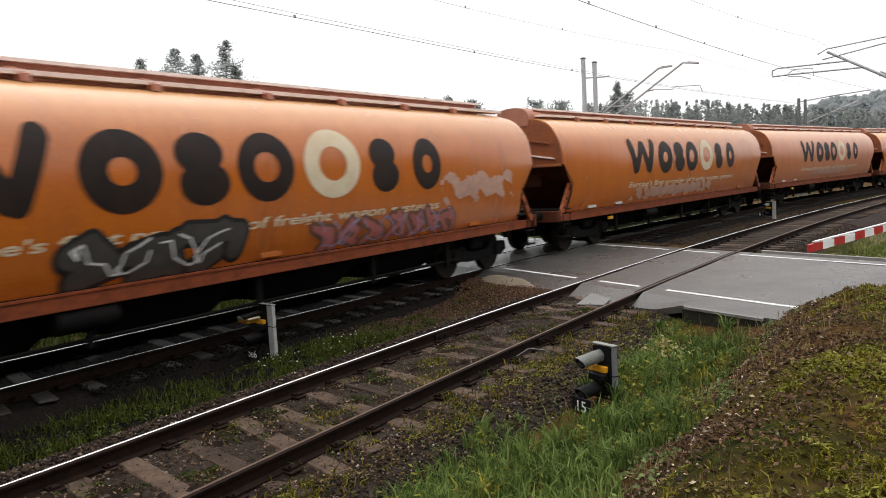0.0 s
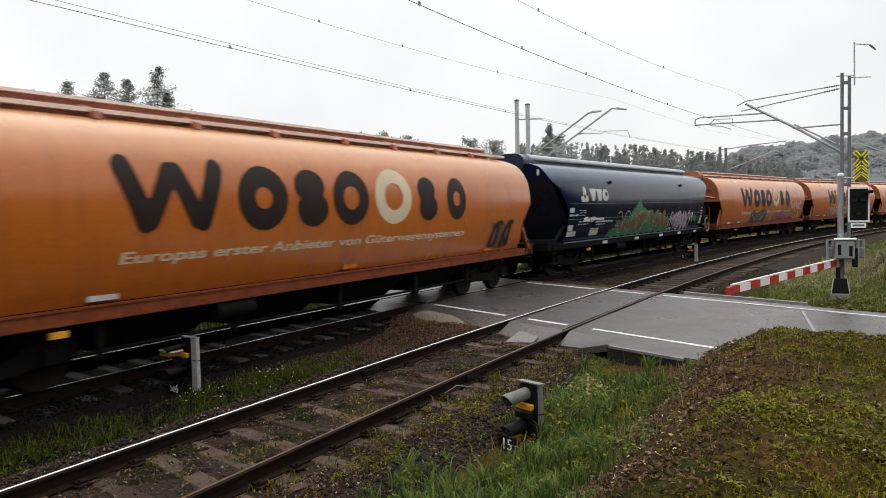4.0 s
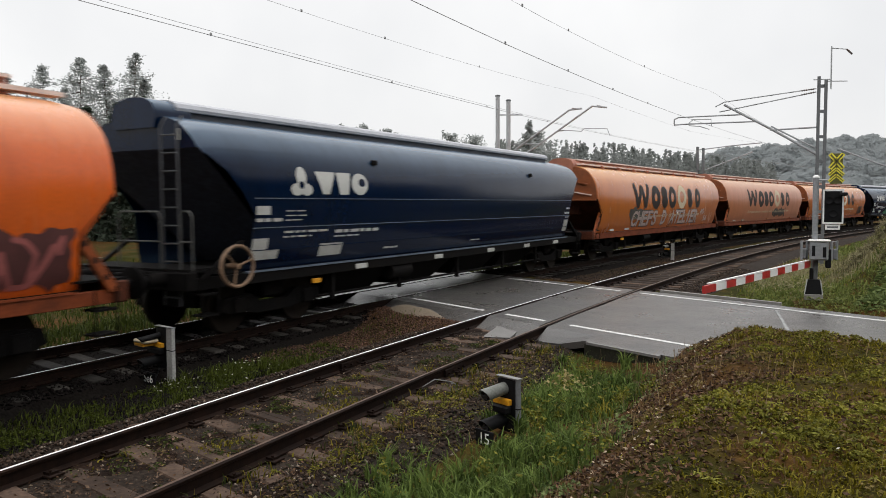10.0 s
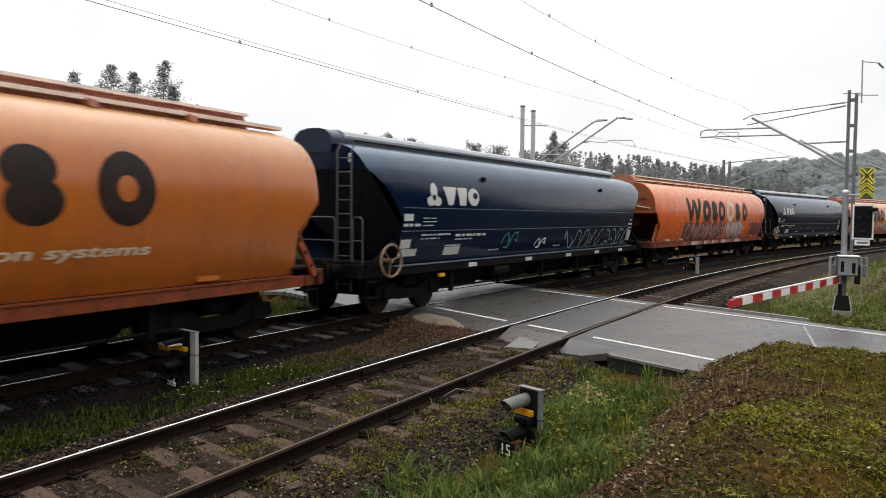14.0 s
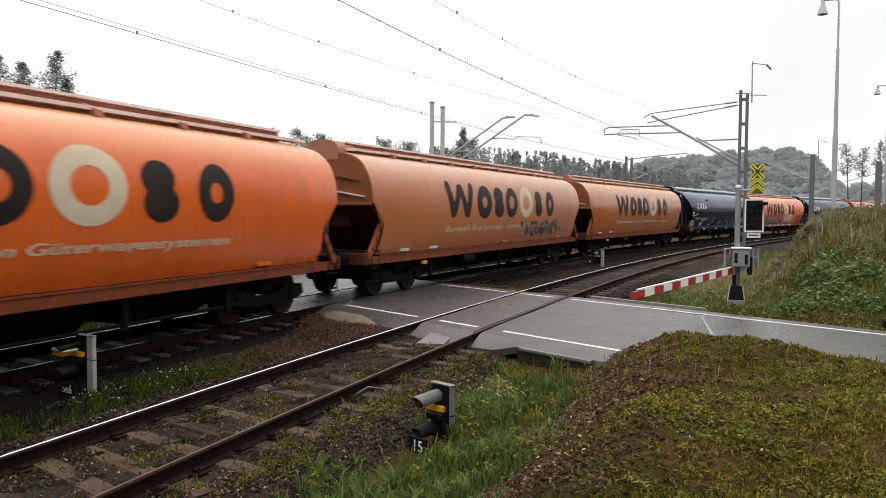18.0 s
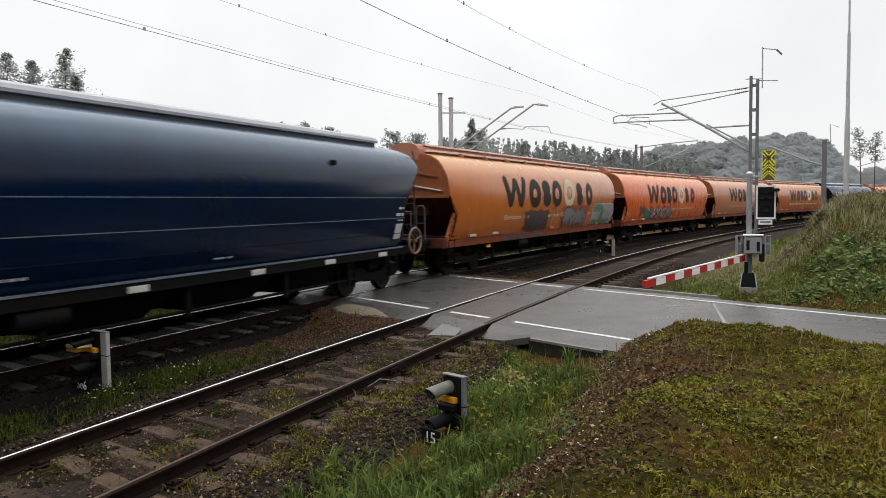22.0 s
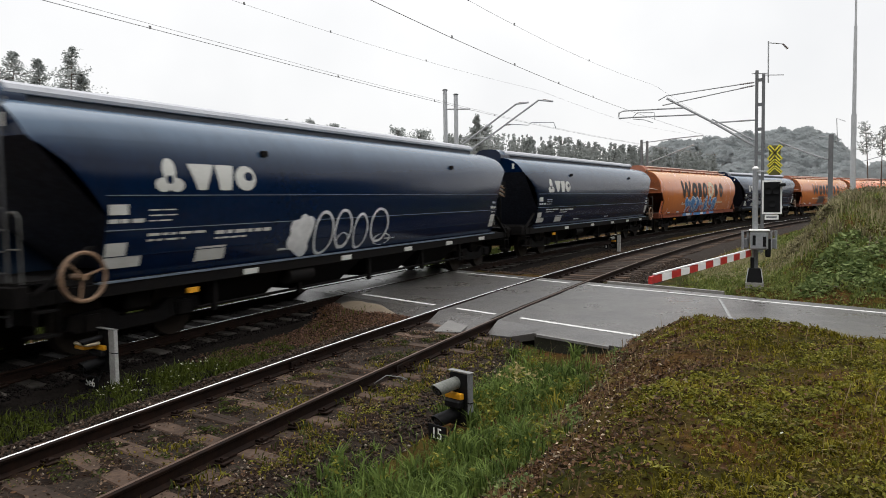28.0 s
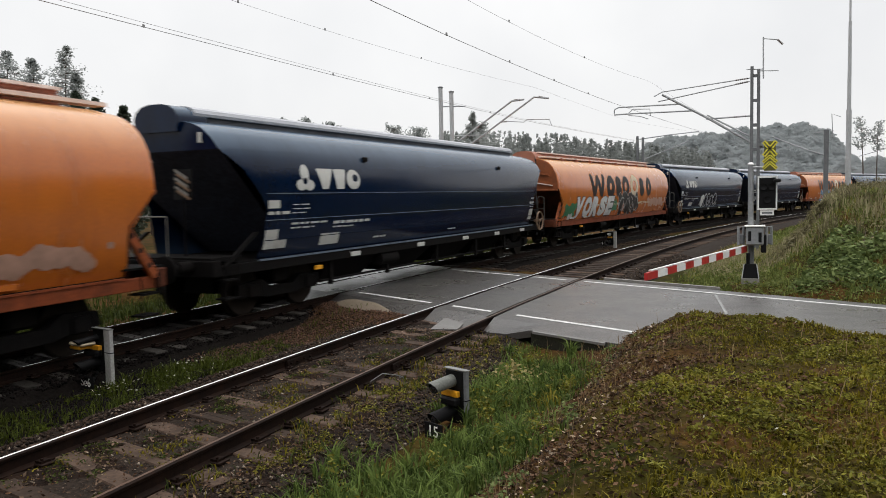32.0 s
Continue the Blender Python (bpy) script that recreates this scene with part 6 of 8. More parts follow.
lettered(4, "CHEFS D ATELIER", -5.03, 4.67, 1.20, 1.92, T_BLACK, 0.010, "dark rim of a silver sprayed capital", 0.055)
lettered(4, "CHEFS D ATELIER", -5.0, 4.64, 1.24, 1.88, T_PINKISH, 0.014, "silver sprayed capital", 0.022)
lettered(4, "40", 4.95, 5.75, 1.62, 1.92, T_PINKISH, 0.012, "pale sprayed numeral", 0.015)
lettered(4, "56", 5.75, 6.5, 1.28, 1.56, T_PINKISH, 0.012, "pale sprayed numeral", 0.015)
def ragged_band(u0, u1, z0, z1, seed):
    """A painted block with ragged edges."""
    def f(U, V):
        rag = 0.05 * np.sin(U * 7 + seed) + 0.035 * np.sin(U * 19 + V * 11 + seed) + 0.03 * np.sin(V * 23 + seed)
        return np.minimum(np.minimum(U - u0, u1 - U), np.minimum(V - z0, z1 - V)) + rag
    return f


sprayed(ragged_band(-5.2, 0.7, 1.10, 1.90, 1.0), -5.4, 0.9, 1.08, 2.0, 0.045, 0.009, T_MAROON, wagons[6], "dark maroon base of the worn graffiti")
smear(6, -5.1, 0.6, 1.10, 1.90, T_PINK, 2, "worn pink graffiti", 0.12, lift=0.012)
scrawl(6, -5.0, 0.6, 1.15, 1.85, 13, T_MAROON, 0.030, 5, "dark swirls of the worn graffiti", lift=0.015)
scrawl(6, -5.0, 0.6, 1.15, 1.85, 11, T_PINKISH, 0.022, 9, "pale swirls of the worn graffiti", lift=0.018)
tag(6, 1.2, 4.1, 1.12, 1.92, 4, T_PINKISH, T_MAROON, 0.13, 3, "pinkish-grey graffiti with dark rims", rim=0.05)
sprayed(ragged_band(5.7, 8.1, 1.18, 1.86, 3.0), 5.5, 8.3, 1.08, 2.0, 0.045, 0.009, T_MAROON, wagons[6], "dark maroon graffiti")
scrawl(6, 5.8, 8.0, 1.2, 1.8, 5, T_PINK, 0.035, 7, "pink swirls of the worn graffiti", lift=0.014)
sill_paint(6, -5.0, 4.2, (T_PINK, T_MAROON, T_PINKISH), 8, "foot of the worn graffiti on the sill")
scrawl(7, 1.2, 7.3, 1.15, 1.72, 9, T_SLATE, 0.022, 3, "dull blue-grey scrawled tag")
scrawl(7, -0.9, -0.2, 1.25, 1.5, 2, T_SILVER, 0.022, 2)
scrawl(7, -3.0, -2.1, 1.3, 1.7, 2, T_TEAL, 0.02, 2, "faint green spray mark")
smear(9, 1.2, 6.6, 1.2, 1.9, T_GREY, 4, "dark worn graffiti", 0.1)
scrawl(9, 1.5, 6.0, 1.25, 1.8, 5, T_DUST, 0.03, 2)
smear(10, -5.4, 0.2, 1.08, 1.75, T_TEAL, 2, "teal base of the graffiti", -0.35)
tag(10, -4.6, -0.2, 1.15, 1.80, 4, T_PINK, T_BLACK, 0.10, 3, "dull pink graffiti with black rims", lift=0.014)
scrawl(10, -3.8, -0.4, 1.2, 1.7, 4, T_SILVER, 0.02, 2)
smear(10, -6.3, -5.2, 1.3, 1.9, T_BROWN, 2, "brown worn patch", 0.0)
sprayed(ragged_band(-2.9, -0.5, 1.12, 1.86, 5.0), -3.1, -0.3, 1.08, 2.0, 0.045, 0.009, T_MAROON, wagons[11], "dark maroon worn graffiti")
smear(11, -2.8, -0.5, 1.10, 1.80, T_GREY, 2, "dark worn patch", -0.15, lift=0.013)
sill_paint(11, -4.6, -0.9, (T_GREY, T_MAROON, T_GREY), 3, "dark worn paint on the sill")
sprayed(ragged_band(1.05, 4.35, 1.16, 1.98, 2.0), 0.8, 4.6, 1.08, 2.1, 0.045, 0.009, T_HALO, wagons[11], "dull red haze round the grey graffiti")
tag(11, 1.25, 4.1, 1.20, 1.84, 4, T_MIDGREY, T_BLACK, 0.115, 6, "fat grey graffiti", rim=0.035, lift=0.012, lean=0.25)
panel = lambda d: any_of(wedge([(5.25 + d, 1.12), (8.35 - d, 1.12), (8.35 - d, 2.06 - d), (5.25 + d, 2.06 - d)]), oval(8.3, 1.55, 0.3 - d, 0.48 - d), oval(5.3, 1.55, 0.2 - d, 0.45 - d))
for d, lift, mat, lab in ((0.0, 0.009, T_CREAM, "cream rim of the graffiti panel"), (0.05, 0.012, T_LILACGREY, "pale graffiti panel")):
    part("graffiti", decal_field(panel(d), 4.9, 8.8, 1.08, 2.12, 0.05, lift).mesh("graffiti", mat, None), None, wagons[11], lab)
for q0, q1, z0, z1, sd in ((5.2, 6.6, 1.66, 2.04, 3), (6.3, 6.9, 1.1, 1.9, 5), (5.1, 8.2, 1.08, 1.36, 7)):
    smear(11, q0, q1, z0, z1, T_SAGE, sd, "green patch of the graffiti panel", -0.10, lift=0.015)
scrawl(11, 6.0, 8.3, 1.35, 1.95, 5, T_GREY, 0.016, 6, "dark thin lines of the graffiti panel")
tag(13, -4.1, 3.1, 1.12, 1.92, 7, T_BLUE, T_WHITE, 0.19, 3, "bright blue graffiti with white rims", rim=0.045, lean=0.25)
for q in (-3.6, -1.0, 1.3):
    smear(13, q, q + 0.8, 1.10, 1.50, T_RED, 2, "dull red patch in the blue graffiti", -0.35, lift=0.017)
sill_paint(13, -4.3, 3.0, (T_BLUE, T_BLUE, T_WHITE, T_BLUE, T_RED), 4, "foot of the blue graffiti on the sill")
scrawl(13, -3.9, 3.6, 1.14, 1.95, 10, T_WHITE, 0.028, 2, "white lines in the blue graffiti")
tag(15, -3.3, -2.6, 1.15, 1.85, 1, T_SILVER, None, 0.15, 3, "white sprayed shape")
for cu, cz, ru, rz in ((-2.15, 1.52, 0.36, 0.46), (-1.42, 1.58, 0.34, 0.42), (-0.70, 1.50, 0.30, 0.40), (0.12, 1.60, 0.42, 0.40), (-1.40, 1.32, 0.24, 0.18), (0.35, 1.26, 0.40, 0.14)):
    sprayed(oval(cu, cz, ru, rz, 0.86), cu - ru - 0.05, cu + ru + 0.05, max(1.08, cz - rz - 0.05), cz + rz + 0.05, 0.025, 0.018, T_SILVER, wagons[15], "white bubble outline tag")
smear(16, -8.1, -6.5, 1.2, 1.78, T_GREEN, 2, "green sprayed patch", -0.15)
smear(16, -2.1, -1.0, 1.3, 1.9, T_GREEN, 3, "green sprayed patch", -0.1)
lettered(16, "VORSE", -6.98, -1.72, 1.10, 2.05, T_BLACK, 0.013, "black rim of a silver sprayed capital", 0.105, 0.34)
lettered(16, "VORSE", -6.92, -1.78, 1.14, 2.02, T_SILVER, 0.017, "fat silver sprayed capital", 0.07, 0.34)
sprayed(ragged_band(-7.5, -6.5, 1.14, 1.26, 2.0), -7.6, -6.3, 1.09, 1.36, 0.03, 0.017, T_SILVER, wagons[16], "silver foot of the sprayed capitals")
tag(16, -1.1, 2.5, 1.16, 2.02, 4, T_BLACK, T_SILVER, 0.21, 5, "black graffiti with white rims", rim=0.022)
scrawl(16, -0.9, 2.4, 1.25, 1.95, 4, T_SILVER, 0.022, 5)
smear(16, 3.7, 8.4, 1.35, 1.9, T_DUST, 3, "pale dusty band", -0.05)
smear(18, 4.8, 8.2, 1.2, 1.7, T_DUST, 5, "pale worn patch", 0.2)


# ---------------------------------------------------------------- house, buildings and car behind the line
def polar(az, dist, z=0.0):
    return Vector((dist * math.sin(radians(az)), dist * math.cos(radians(az)), z))


def box_part(name, parent, mat, *dims, label="", bevel=0.0):
    return part(name, Shape().box(*dims, bevel=bevel), mat, parent, label)


def house():
    p = polar(-55.0, 66)
    g = thing("house", "cream rendered house with a half-hipped gable and dark tiled roof", "house", at=pose(p.x, p.y, -1.3, 0, 0, 55))
    w, d, e, r = 2.55, 9.0, 3.2, 5.55
    s = Shape().prism([(-w, 0), (w, 0), (w, e), (w * 0.40, r - 0.35), (-w * 0.40, r - 0.35), (-w, e)], "y", 0, d)
    part("wall", s, RENDER_CREAM, g)
    for sg in (-1, 1):
        a = [(sg * (w + 0.25), e - 0.20), (sg * (w * 0.40), r - 0.28), (0, r + 0.05), (0, r + 0.2), (sg * w * 0.42, r - 0.12), (sg * (w + 0.25), e - 0.04)]
        part("roof_slope", Shape().prism(a if sg > 0 else a[::-1], "y", -0.2, d + 0.2), ROOF_TILE, g)
    part("hip", Shape().add([(-w * 0.45, -0.22, r - 0.42), (w * 0.45, -0.22, r - 0.42), (0, 0.7, r + 0.22), (0, 0.6, r + 0.0)], [(0, 1, 2), (0, 2, 3), (1, 3, 2), (0, 3, 1)]), ROOF_TILE, g)
    box_part("chimney", g, ROOF_TILE, -0.9, -0.4, 2.5, 3.0, r - 0.4, r + 0.7)
    box_part("side_wing", g, RENDER_CREAM, w, w + 2.6, 1.0, 6.0, 0, 3.0)
    part("wing_roof", Shape().prism([(w - 0.05, 3.6), (w + 2.9, 2.95), (w + 2.9, 3.08), (w - 0.05, 3.75)], "y", 0.7, 6.3), ROOF_TILE, g)
    for x, z, ww, hh in ((-0.30, 2.35, 0.42, 0.62), (-0.25, 4.55, 0.25, 0.25)):
        win = box_part("window", g, WHITE, x - ww - 0.07, x + ww + 0.07, -0.05, 0.02, z - hh - 0.07, z + hh + 0.07, label="white framed window")
        for a, b in ((x - ww, x - 0.04), (x + 0.04, x + ww)):
            box_part("pane", win, GLASS_DARK, a, b, -0.062, -0.04, z - hh, z + hh)
        box_part("window_sill", win, WHITE, x - ww - 0.15, x + ww + 0.15, -0.16, 0.0, z - hh - 0.14, z - hh - 0.07)
    p = polar(-62.5, 50)
    g = thing("outbuilding", "tall cream building with a grey roof edge", "building", at=pose(p.x, p.y, -1.2, 0, 0, 58))
    box_part("wall", g, RENDER_CREAM, -4, 3.0, 0, 6, 0, 5.4)
    box_part("roof", g, PALE_GREY, -4.3, 3.3, -0.3, 6.3, 5.4, 5.65)
    box_part("door", g, MAST_GREY, 0.6, 1.7, -0.03, 0.03, 0, 2.1)
    p = polar(-55.5, 52)
    g = thing("garden_wall", "low pale wall and timber fence in front of the house", "wall", at=pose(p.x, p.y, -1.1, 0, 0, 55))
    box_part("plinth", g, RENDER_CREAM, -3.4, 3.6, 0, 0.25, 0, 0.9)
    for i in range(12):
        box_part("fence_board", g, BARK, -3.3 + 0.14 * i, -3.18 + 0.14 * i, -0.10, -0.06, 0, 1.5)
    box_part("shed", g, BARK, -4.6, -3.6, 0.2, 1.4, 0, 1.6)


house()


def car():
    """A dark small car that waits before the stop line, seen by its front corner."""
    head = math.degrees(math.atan2(0.485, -0.874))
    g = thing("car", "dark green hatchback waiting on the wet road", "car", at=pose(2.54, 14.02, -0.01, 0, 0, head) @ pose(0.02, -0.80, 0))
    L, wd = -3.9, 0.80
    low = [(0.0, 0.35), (0.02, 0.58), (-0.10, 0.70), (-0.95, 0.88), (-1.30, 0.93), (L + 0.35, 0.95), (L, 0.88), (L + 0.02, 0.35), (L + 0.3, 0.22), (-0.2, 0.22)]
    s = Shape()
    n = len(low)
    v = []
    for y, k in ((-wd, 0.96), (-wd + 0.10, 1.0), (wd - 0.10, 1.0), (wd, 0.96)):
        v += [((x - L / 2) * k + L / 2 - (0.10 if abs(y) > wd - 0.05 and x > -0.2 else 0), y, 0.22 + (z - 0.22) * (0.97 if k < 1 else 1.0)) for x, z in low]
    f = [tuple(range(n - 1, -1, -1)), tuple(3 * n + i for i in range(n))]
    for j in range(3):
        f += [(j * n + i, j * n + (i + 1) % n, (j + 1) * n + (i + 1) % n, (j + 1) * n + i) for i in range(n)]
    part("body", s.add(v, f), CAR_PAINT, g, smooth=50)
    s = Shape()
    roof = [(-1.15, 0.90), (-1.75, 1.36), (-3.2, 1.40), (-3.75, 0.93)]
    v = []
    for y, k in ((-0.74, 0), (0.74, 0)):
        v += [(x, y * (1.0 if z < 1 else 0.80), z) for x, z in roof]
    part("cabin", s.add(v, [(3, 2, 1, 0), (4, 5, 6, 7), (0, 1, 5, 4), (1, 2, 6, 5), (2, 3, 7, 6)]), GLASS_DARK, g, "dark glazed cabin")
    part("roof", Shape().add([(-1.72, -0.61, 1.365), (-3.25, -0.61, 1.405), (-3.25, 0.61, 1.405), (-1.72, 0.61, 1.365), (-1.80, -0.55, 1.40), (-3.2, -0.55, 1.44), (-3.2, 0.55, 1.44), (-1.80, 0.55, 1.40)],
                             [(0, 1, 2, 3), (7, 6, 5, 4), (0, 4, 5, 1), (1, 5, 6, 2), (2, 6, 7, 3), (3, 7, 4, 0)]), CAR_PAINT, g)
    for sg in (-1, 1):
        part("headlight", Shape().lathe([(0.02, -0.02), (0.115, 0.0), (0.125, 0.03), (0.09, 0.07), (0.0, 0.085)], pose(-0.09, sg * 0.58, 0.63, 0, 78, 0), 16), HEADLAMP, g, "clear oval headlight")
        part("door_mirror", Shape().box(-1.35, -1.2, *sorted((sg * 0.80, sg * 0.95)), 0.90, 1.02, bevel=0.03), CAR_PAINT, g)
        for x in (-0.68, L + 0.7):
            wh = part("wheel", Shape().lathe([(0.20, -0.09), (0.28, -0.09), (0.30, -0.06), (0.30, 0.06), (0.28, 0.09), (0.20, 0.09)], pose(x, sg * 0.70, 0.30, 90), 24), BLACK, g, "black tyre")
            part("rim", Shape().lathe([(0.19, -0.085), (0.19, 0.085)], pose(x, sg * 0.70, 0.30, 90), 18), PALE_GREY, wh)
    part("bumper", Shape().box(-0.12, 0.06, -0.74, 0.74, 0.30, 0.46, bevel=0.04), BLACK, g, "black front bumper")
    part("grille", Shape().box(-0.03, 0.03, -0.34, 0.34, 0.52, 0.62, bevel=0.01), BLACK, g)
    return g


CAR_PAINT = shader("dark_green_car_paint", (0.008, 0.014, 0.013), 0.22, vary=0.05, stain=3, bump=0, coat=0.6)
HEADLAMP = shader("clear_headlight_glass", (0.62, 0.64, 0.62), 0.12, vary=0.05, bump=0, spec=0.8)
car()


# ---------------------------------------------------------------- trees
def fast_mesh(name, verts, tris, mat):
    me = bpy.data.meshes.new(name)
    me.vertices.add(len(verts))
    me.vertices.foreach_set("co", np.asarray(verts, np.float32).ravel())
    me.loops.add(len(tris) * 3)
    me.loops.foreach_set("vertex_index", np.asarray(tris, np.int32).ravel())
    me.polygons.add(len(tris))
    me.polygons.foreach_set("loop_start", np.arange(len(tris), dtype=np.int32) * 3)
    me.polygons.foreach_set("loop_total", np.full(len(tris), 3, np.int32))
    me.materials.append(mat)
    me.update(calc_edges=True)
    me.validate()
    return me


def leaf_cloud(centres, sizes, rng, flat=0.5, level=False):
    """One small bent leaf or needle tuft (two triangles) at each centre; level: spread flat to the sky."""
    n = len(centres)
    a = rng.normal(size=(n, 3))
    a[:, 2] *= flat
    a /= np.linalg.norm(a, axis=1, keepdims=True) + 1e-9
    b = np.cross(a, rng.normal(size=(n, 3)))
    b /= np.linalg.norm(b, axis=1, keepdims=True) + 1e-9
    if level:
        up = rng.normal(size=(n, 3)) * 0.22 + np.array([0.0, -0.75, 0.65])
        up /= np.linalg.norm(up, axis=1, keepdims=True)
        a = np.cross(up, b)
        a /= np.linalg.norm(a, axis=1, keepdims=True) + 1e-9
        b = np.cross(up, a)
    s = np.asarray(sizes)[:, None]
    v = np.stack([centres - a * s, centres + b * s * 0.45, centres + a * s, centres - b * s * 0.45], 1).reshape(-1, 3)
    i = np.arange(n)[:, None] * 4
    return v, np.concatenate([i + [0, 1, 2], i + [0, 2, 3]], 0)


def tree(name, label, x, y, z0, h, spread_r, rng, kind="pine", bare=0.35, leaves=2600, leaf=0.30, group="", mat=None, nl=70):
    """A tapered trunk, limbs and an uneven crown: tufts sit in clumps along the outer half of each limb."""
    g = thing(name, label, "tree", group, pose(x, y, z0))
    lean = rng.normal(size=2) * 0.02 * h
    pts = [(lean[0] * t * t, lean[1] * t * t, h * t) for t in spread(0, 0.98, 6)]
    part("trunk", Shape().tube(pts, 0.011 * h, 8, r2=0.02), BARK, g)
    cs, ss = [], []
    limbs = Shape()
    for i in range(nl):
        t = min(0.985, bare + (1 - bare) * (i + rng.uniform(0, 1)) / nl)
        a = rng.uniform(0, 2 * math.pi)
        q = (t - bare) / (1 - bare)
        if kind == "spruce":
            r = spread_r * (0.03 + 1.75 * (1 - q) - 0.95 * (1 - q) ** 2) * rng.uniform(0.45, 1.18)
        else:
            r = spread_r * (0.20 + 0.80 * math.sin(math.pi * (0.22 + 0.74 * q)) ** 0.9) * rng.uniform(0.40, 1.20)
        base = np.array([lean[0] * t * t, lean[1] * t * t, h * t])
        tip = base + np.array([r * math.cos(a), r * math.sin(a), r * (0.38 if kind == "pine" else 0.05)])
        limbs.tube([base, (base + tip) / 2 + [0, 0, -0.05 * r], tip], 0.0025 * h, 4, r2=0.008)
        n_clump = 2 + int(3 * r / spread_r)
        for c in range(n_clump):
            f = 0.18 + 0.82 * (c + rng.uniform(0.2, 1)) / n_clump
            mid = base + (tip - base) * min(f, 1.02) + rng.normal(size=3) * 0.08 * r
            k = max(4, int(leaves / nl / 3.2 * rng.uniform(0.6, 1.4)))
            cs.append(mid + rng.normal(size=(k, 3)) * np.array([0.17, 0.17, 0.15]) * (0.5 + 0.55 * r))
            ss.append(rng.uniform(0.5, 1.2, size=k) * leaf)
    part("branchwork", limbs, BARK, g)
    v, f = leaf_cloud(np.concatenate(cs), np.concatenate(ss), rng)
    part("crown", fast_mesh("crown", v, f, mat or NEEDLES_HAZED), None, g)
    return g


rng = np.random.default_rng(5)
for az, dist, el, r, kind in ((-55.4, 85, 7.7, 3.2, "spruce"), (-54.0, 86, 8.5, 3.4, "spruce"), (-52.2, 80, 9.2, 4.4, "spruce"), (-50.9, 79, 7.9, 2.6, "spruce"), (-49.9, 71, 9.9, 4.4, "spruce"), (-48.0, 70, 9.5, 3.3, "spruce"), (-46.7, 71, 10.5, 4.0, "spruce"), (-45.9, 72, 8.6, 2.4, "spruce"), (-56.8, 88, 6.4, 2.4, "pine"), (-60.0, 76, 6.0, 3.0, "pine")):
    p = polar(az, dist)
    top = 2.18 + dist * math.tan(radians(el))
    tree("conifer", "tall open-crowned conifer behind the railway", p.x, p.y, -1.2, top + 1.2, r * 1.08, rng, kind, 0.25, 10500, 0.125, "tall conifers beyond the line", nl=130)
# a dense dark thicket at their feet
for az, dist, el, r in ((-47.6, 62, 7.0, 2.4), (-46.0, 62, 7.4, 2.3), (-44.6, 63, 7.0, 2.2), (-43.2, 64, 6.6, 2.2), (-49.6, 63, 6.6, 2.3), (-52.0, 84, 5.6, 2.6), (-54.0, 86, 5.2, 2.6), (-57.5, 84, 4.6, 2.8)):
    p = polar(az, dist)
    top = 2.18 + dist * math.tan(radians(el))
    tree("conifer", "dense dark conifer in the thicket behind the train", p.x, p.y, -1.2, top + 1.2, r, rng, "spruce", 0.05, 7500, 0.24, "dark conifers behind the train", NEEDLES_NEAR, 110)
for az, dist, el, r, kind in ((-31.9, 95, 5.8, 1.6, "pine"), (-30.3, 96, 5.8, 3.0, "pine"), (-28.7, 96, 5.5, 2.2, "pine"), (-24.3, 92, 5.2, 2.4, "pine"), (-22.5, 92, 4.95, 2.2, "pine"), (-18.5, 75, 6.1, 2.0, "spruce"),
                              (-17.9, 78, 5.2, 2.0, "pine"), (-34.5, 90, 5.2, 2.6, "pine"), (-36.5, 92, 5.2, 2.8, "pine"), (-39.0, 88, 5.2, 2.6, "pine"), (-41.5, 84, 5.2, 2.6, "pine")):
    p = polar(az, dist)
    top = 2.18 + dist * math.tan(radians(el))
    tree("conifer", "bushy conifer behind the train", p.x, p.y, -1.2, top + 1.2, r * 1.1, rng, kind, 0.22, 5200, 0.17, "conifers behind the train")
for x, y, top, r in ((15.4, 110, 11.0, 1.3), (17.0, 111, 10.4, 1.2), (18.5, 108, 10.8, 1.1), (20.5, 112, 9.6, 1.4)):
    tree("pine", "slender bare-stemmed pine in the distance", x, y, 0.4, top - 0.4, r, rng, "pine", 0.62, 620, 0.17, "slender distant pines", nl=26)


def forest(name, label, spots, mat, per=260, leaf=0.16, level=False):
    """Woods too far off to count: trunks hidden, crowns of tufts with an uneven outline."""
    vs, fs, o = [], [], 0
    for x, y, z, h, r, pointed in spots:
        k = per
        t = rng.uniform(0.05, 1, size=k)
        rad = r * ((1.08 - t) if pointed else np.sin(np.pi * np.clip(0.2 + 0.75 * t, 0, 1)) ** 0.6)
        a = rng.uniform(0, 2 * np.pi, size=k)
        q = np.sqrt(rng.uniform(0.25, 1, size=k))
        c = np.stack([x + rad * q * np.cos(a), y + rad * q * np.sin(a), z + h * t], 1)
        v, f = leaf_cloud(c, rng.uniform(0.5, 1.1, size=k) * (0.13 * r + leaf), rng, 0.8, level)
        vs.append(v)
        fs.append(f + o)
        o += len(v)
    ob = new(name, fast_mesh(name, np.concatenate(vs), np.concatenate(fs), mat))
    return tagged(ob, label, "forest", kind="stuff")


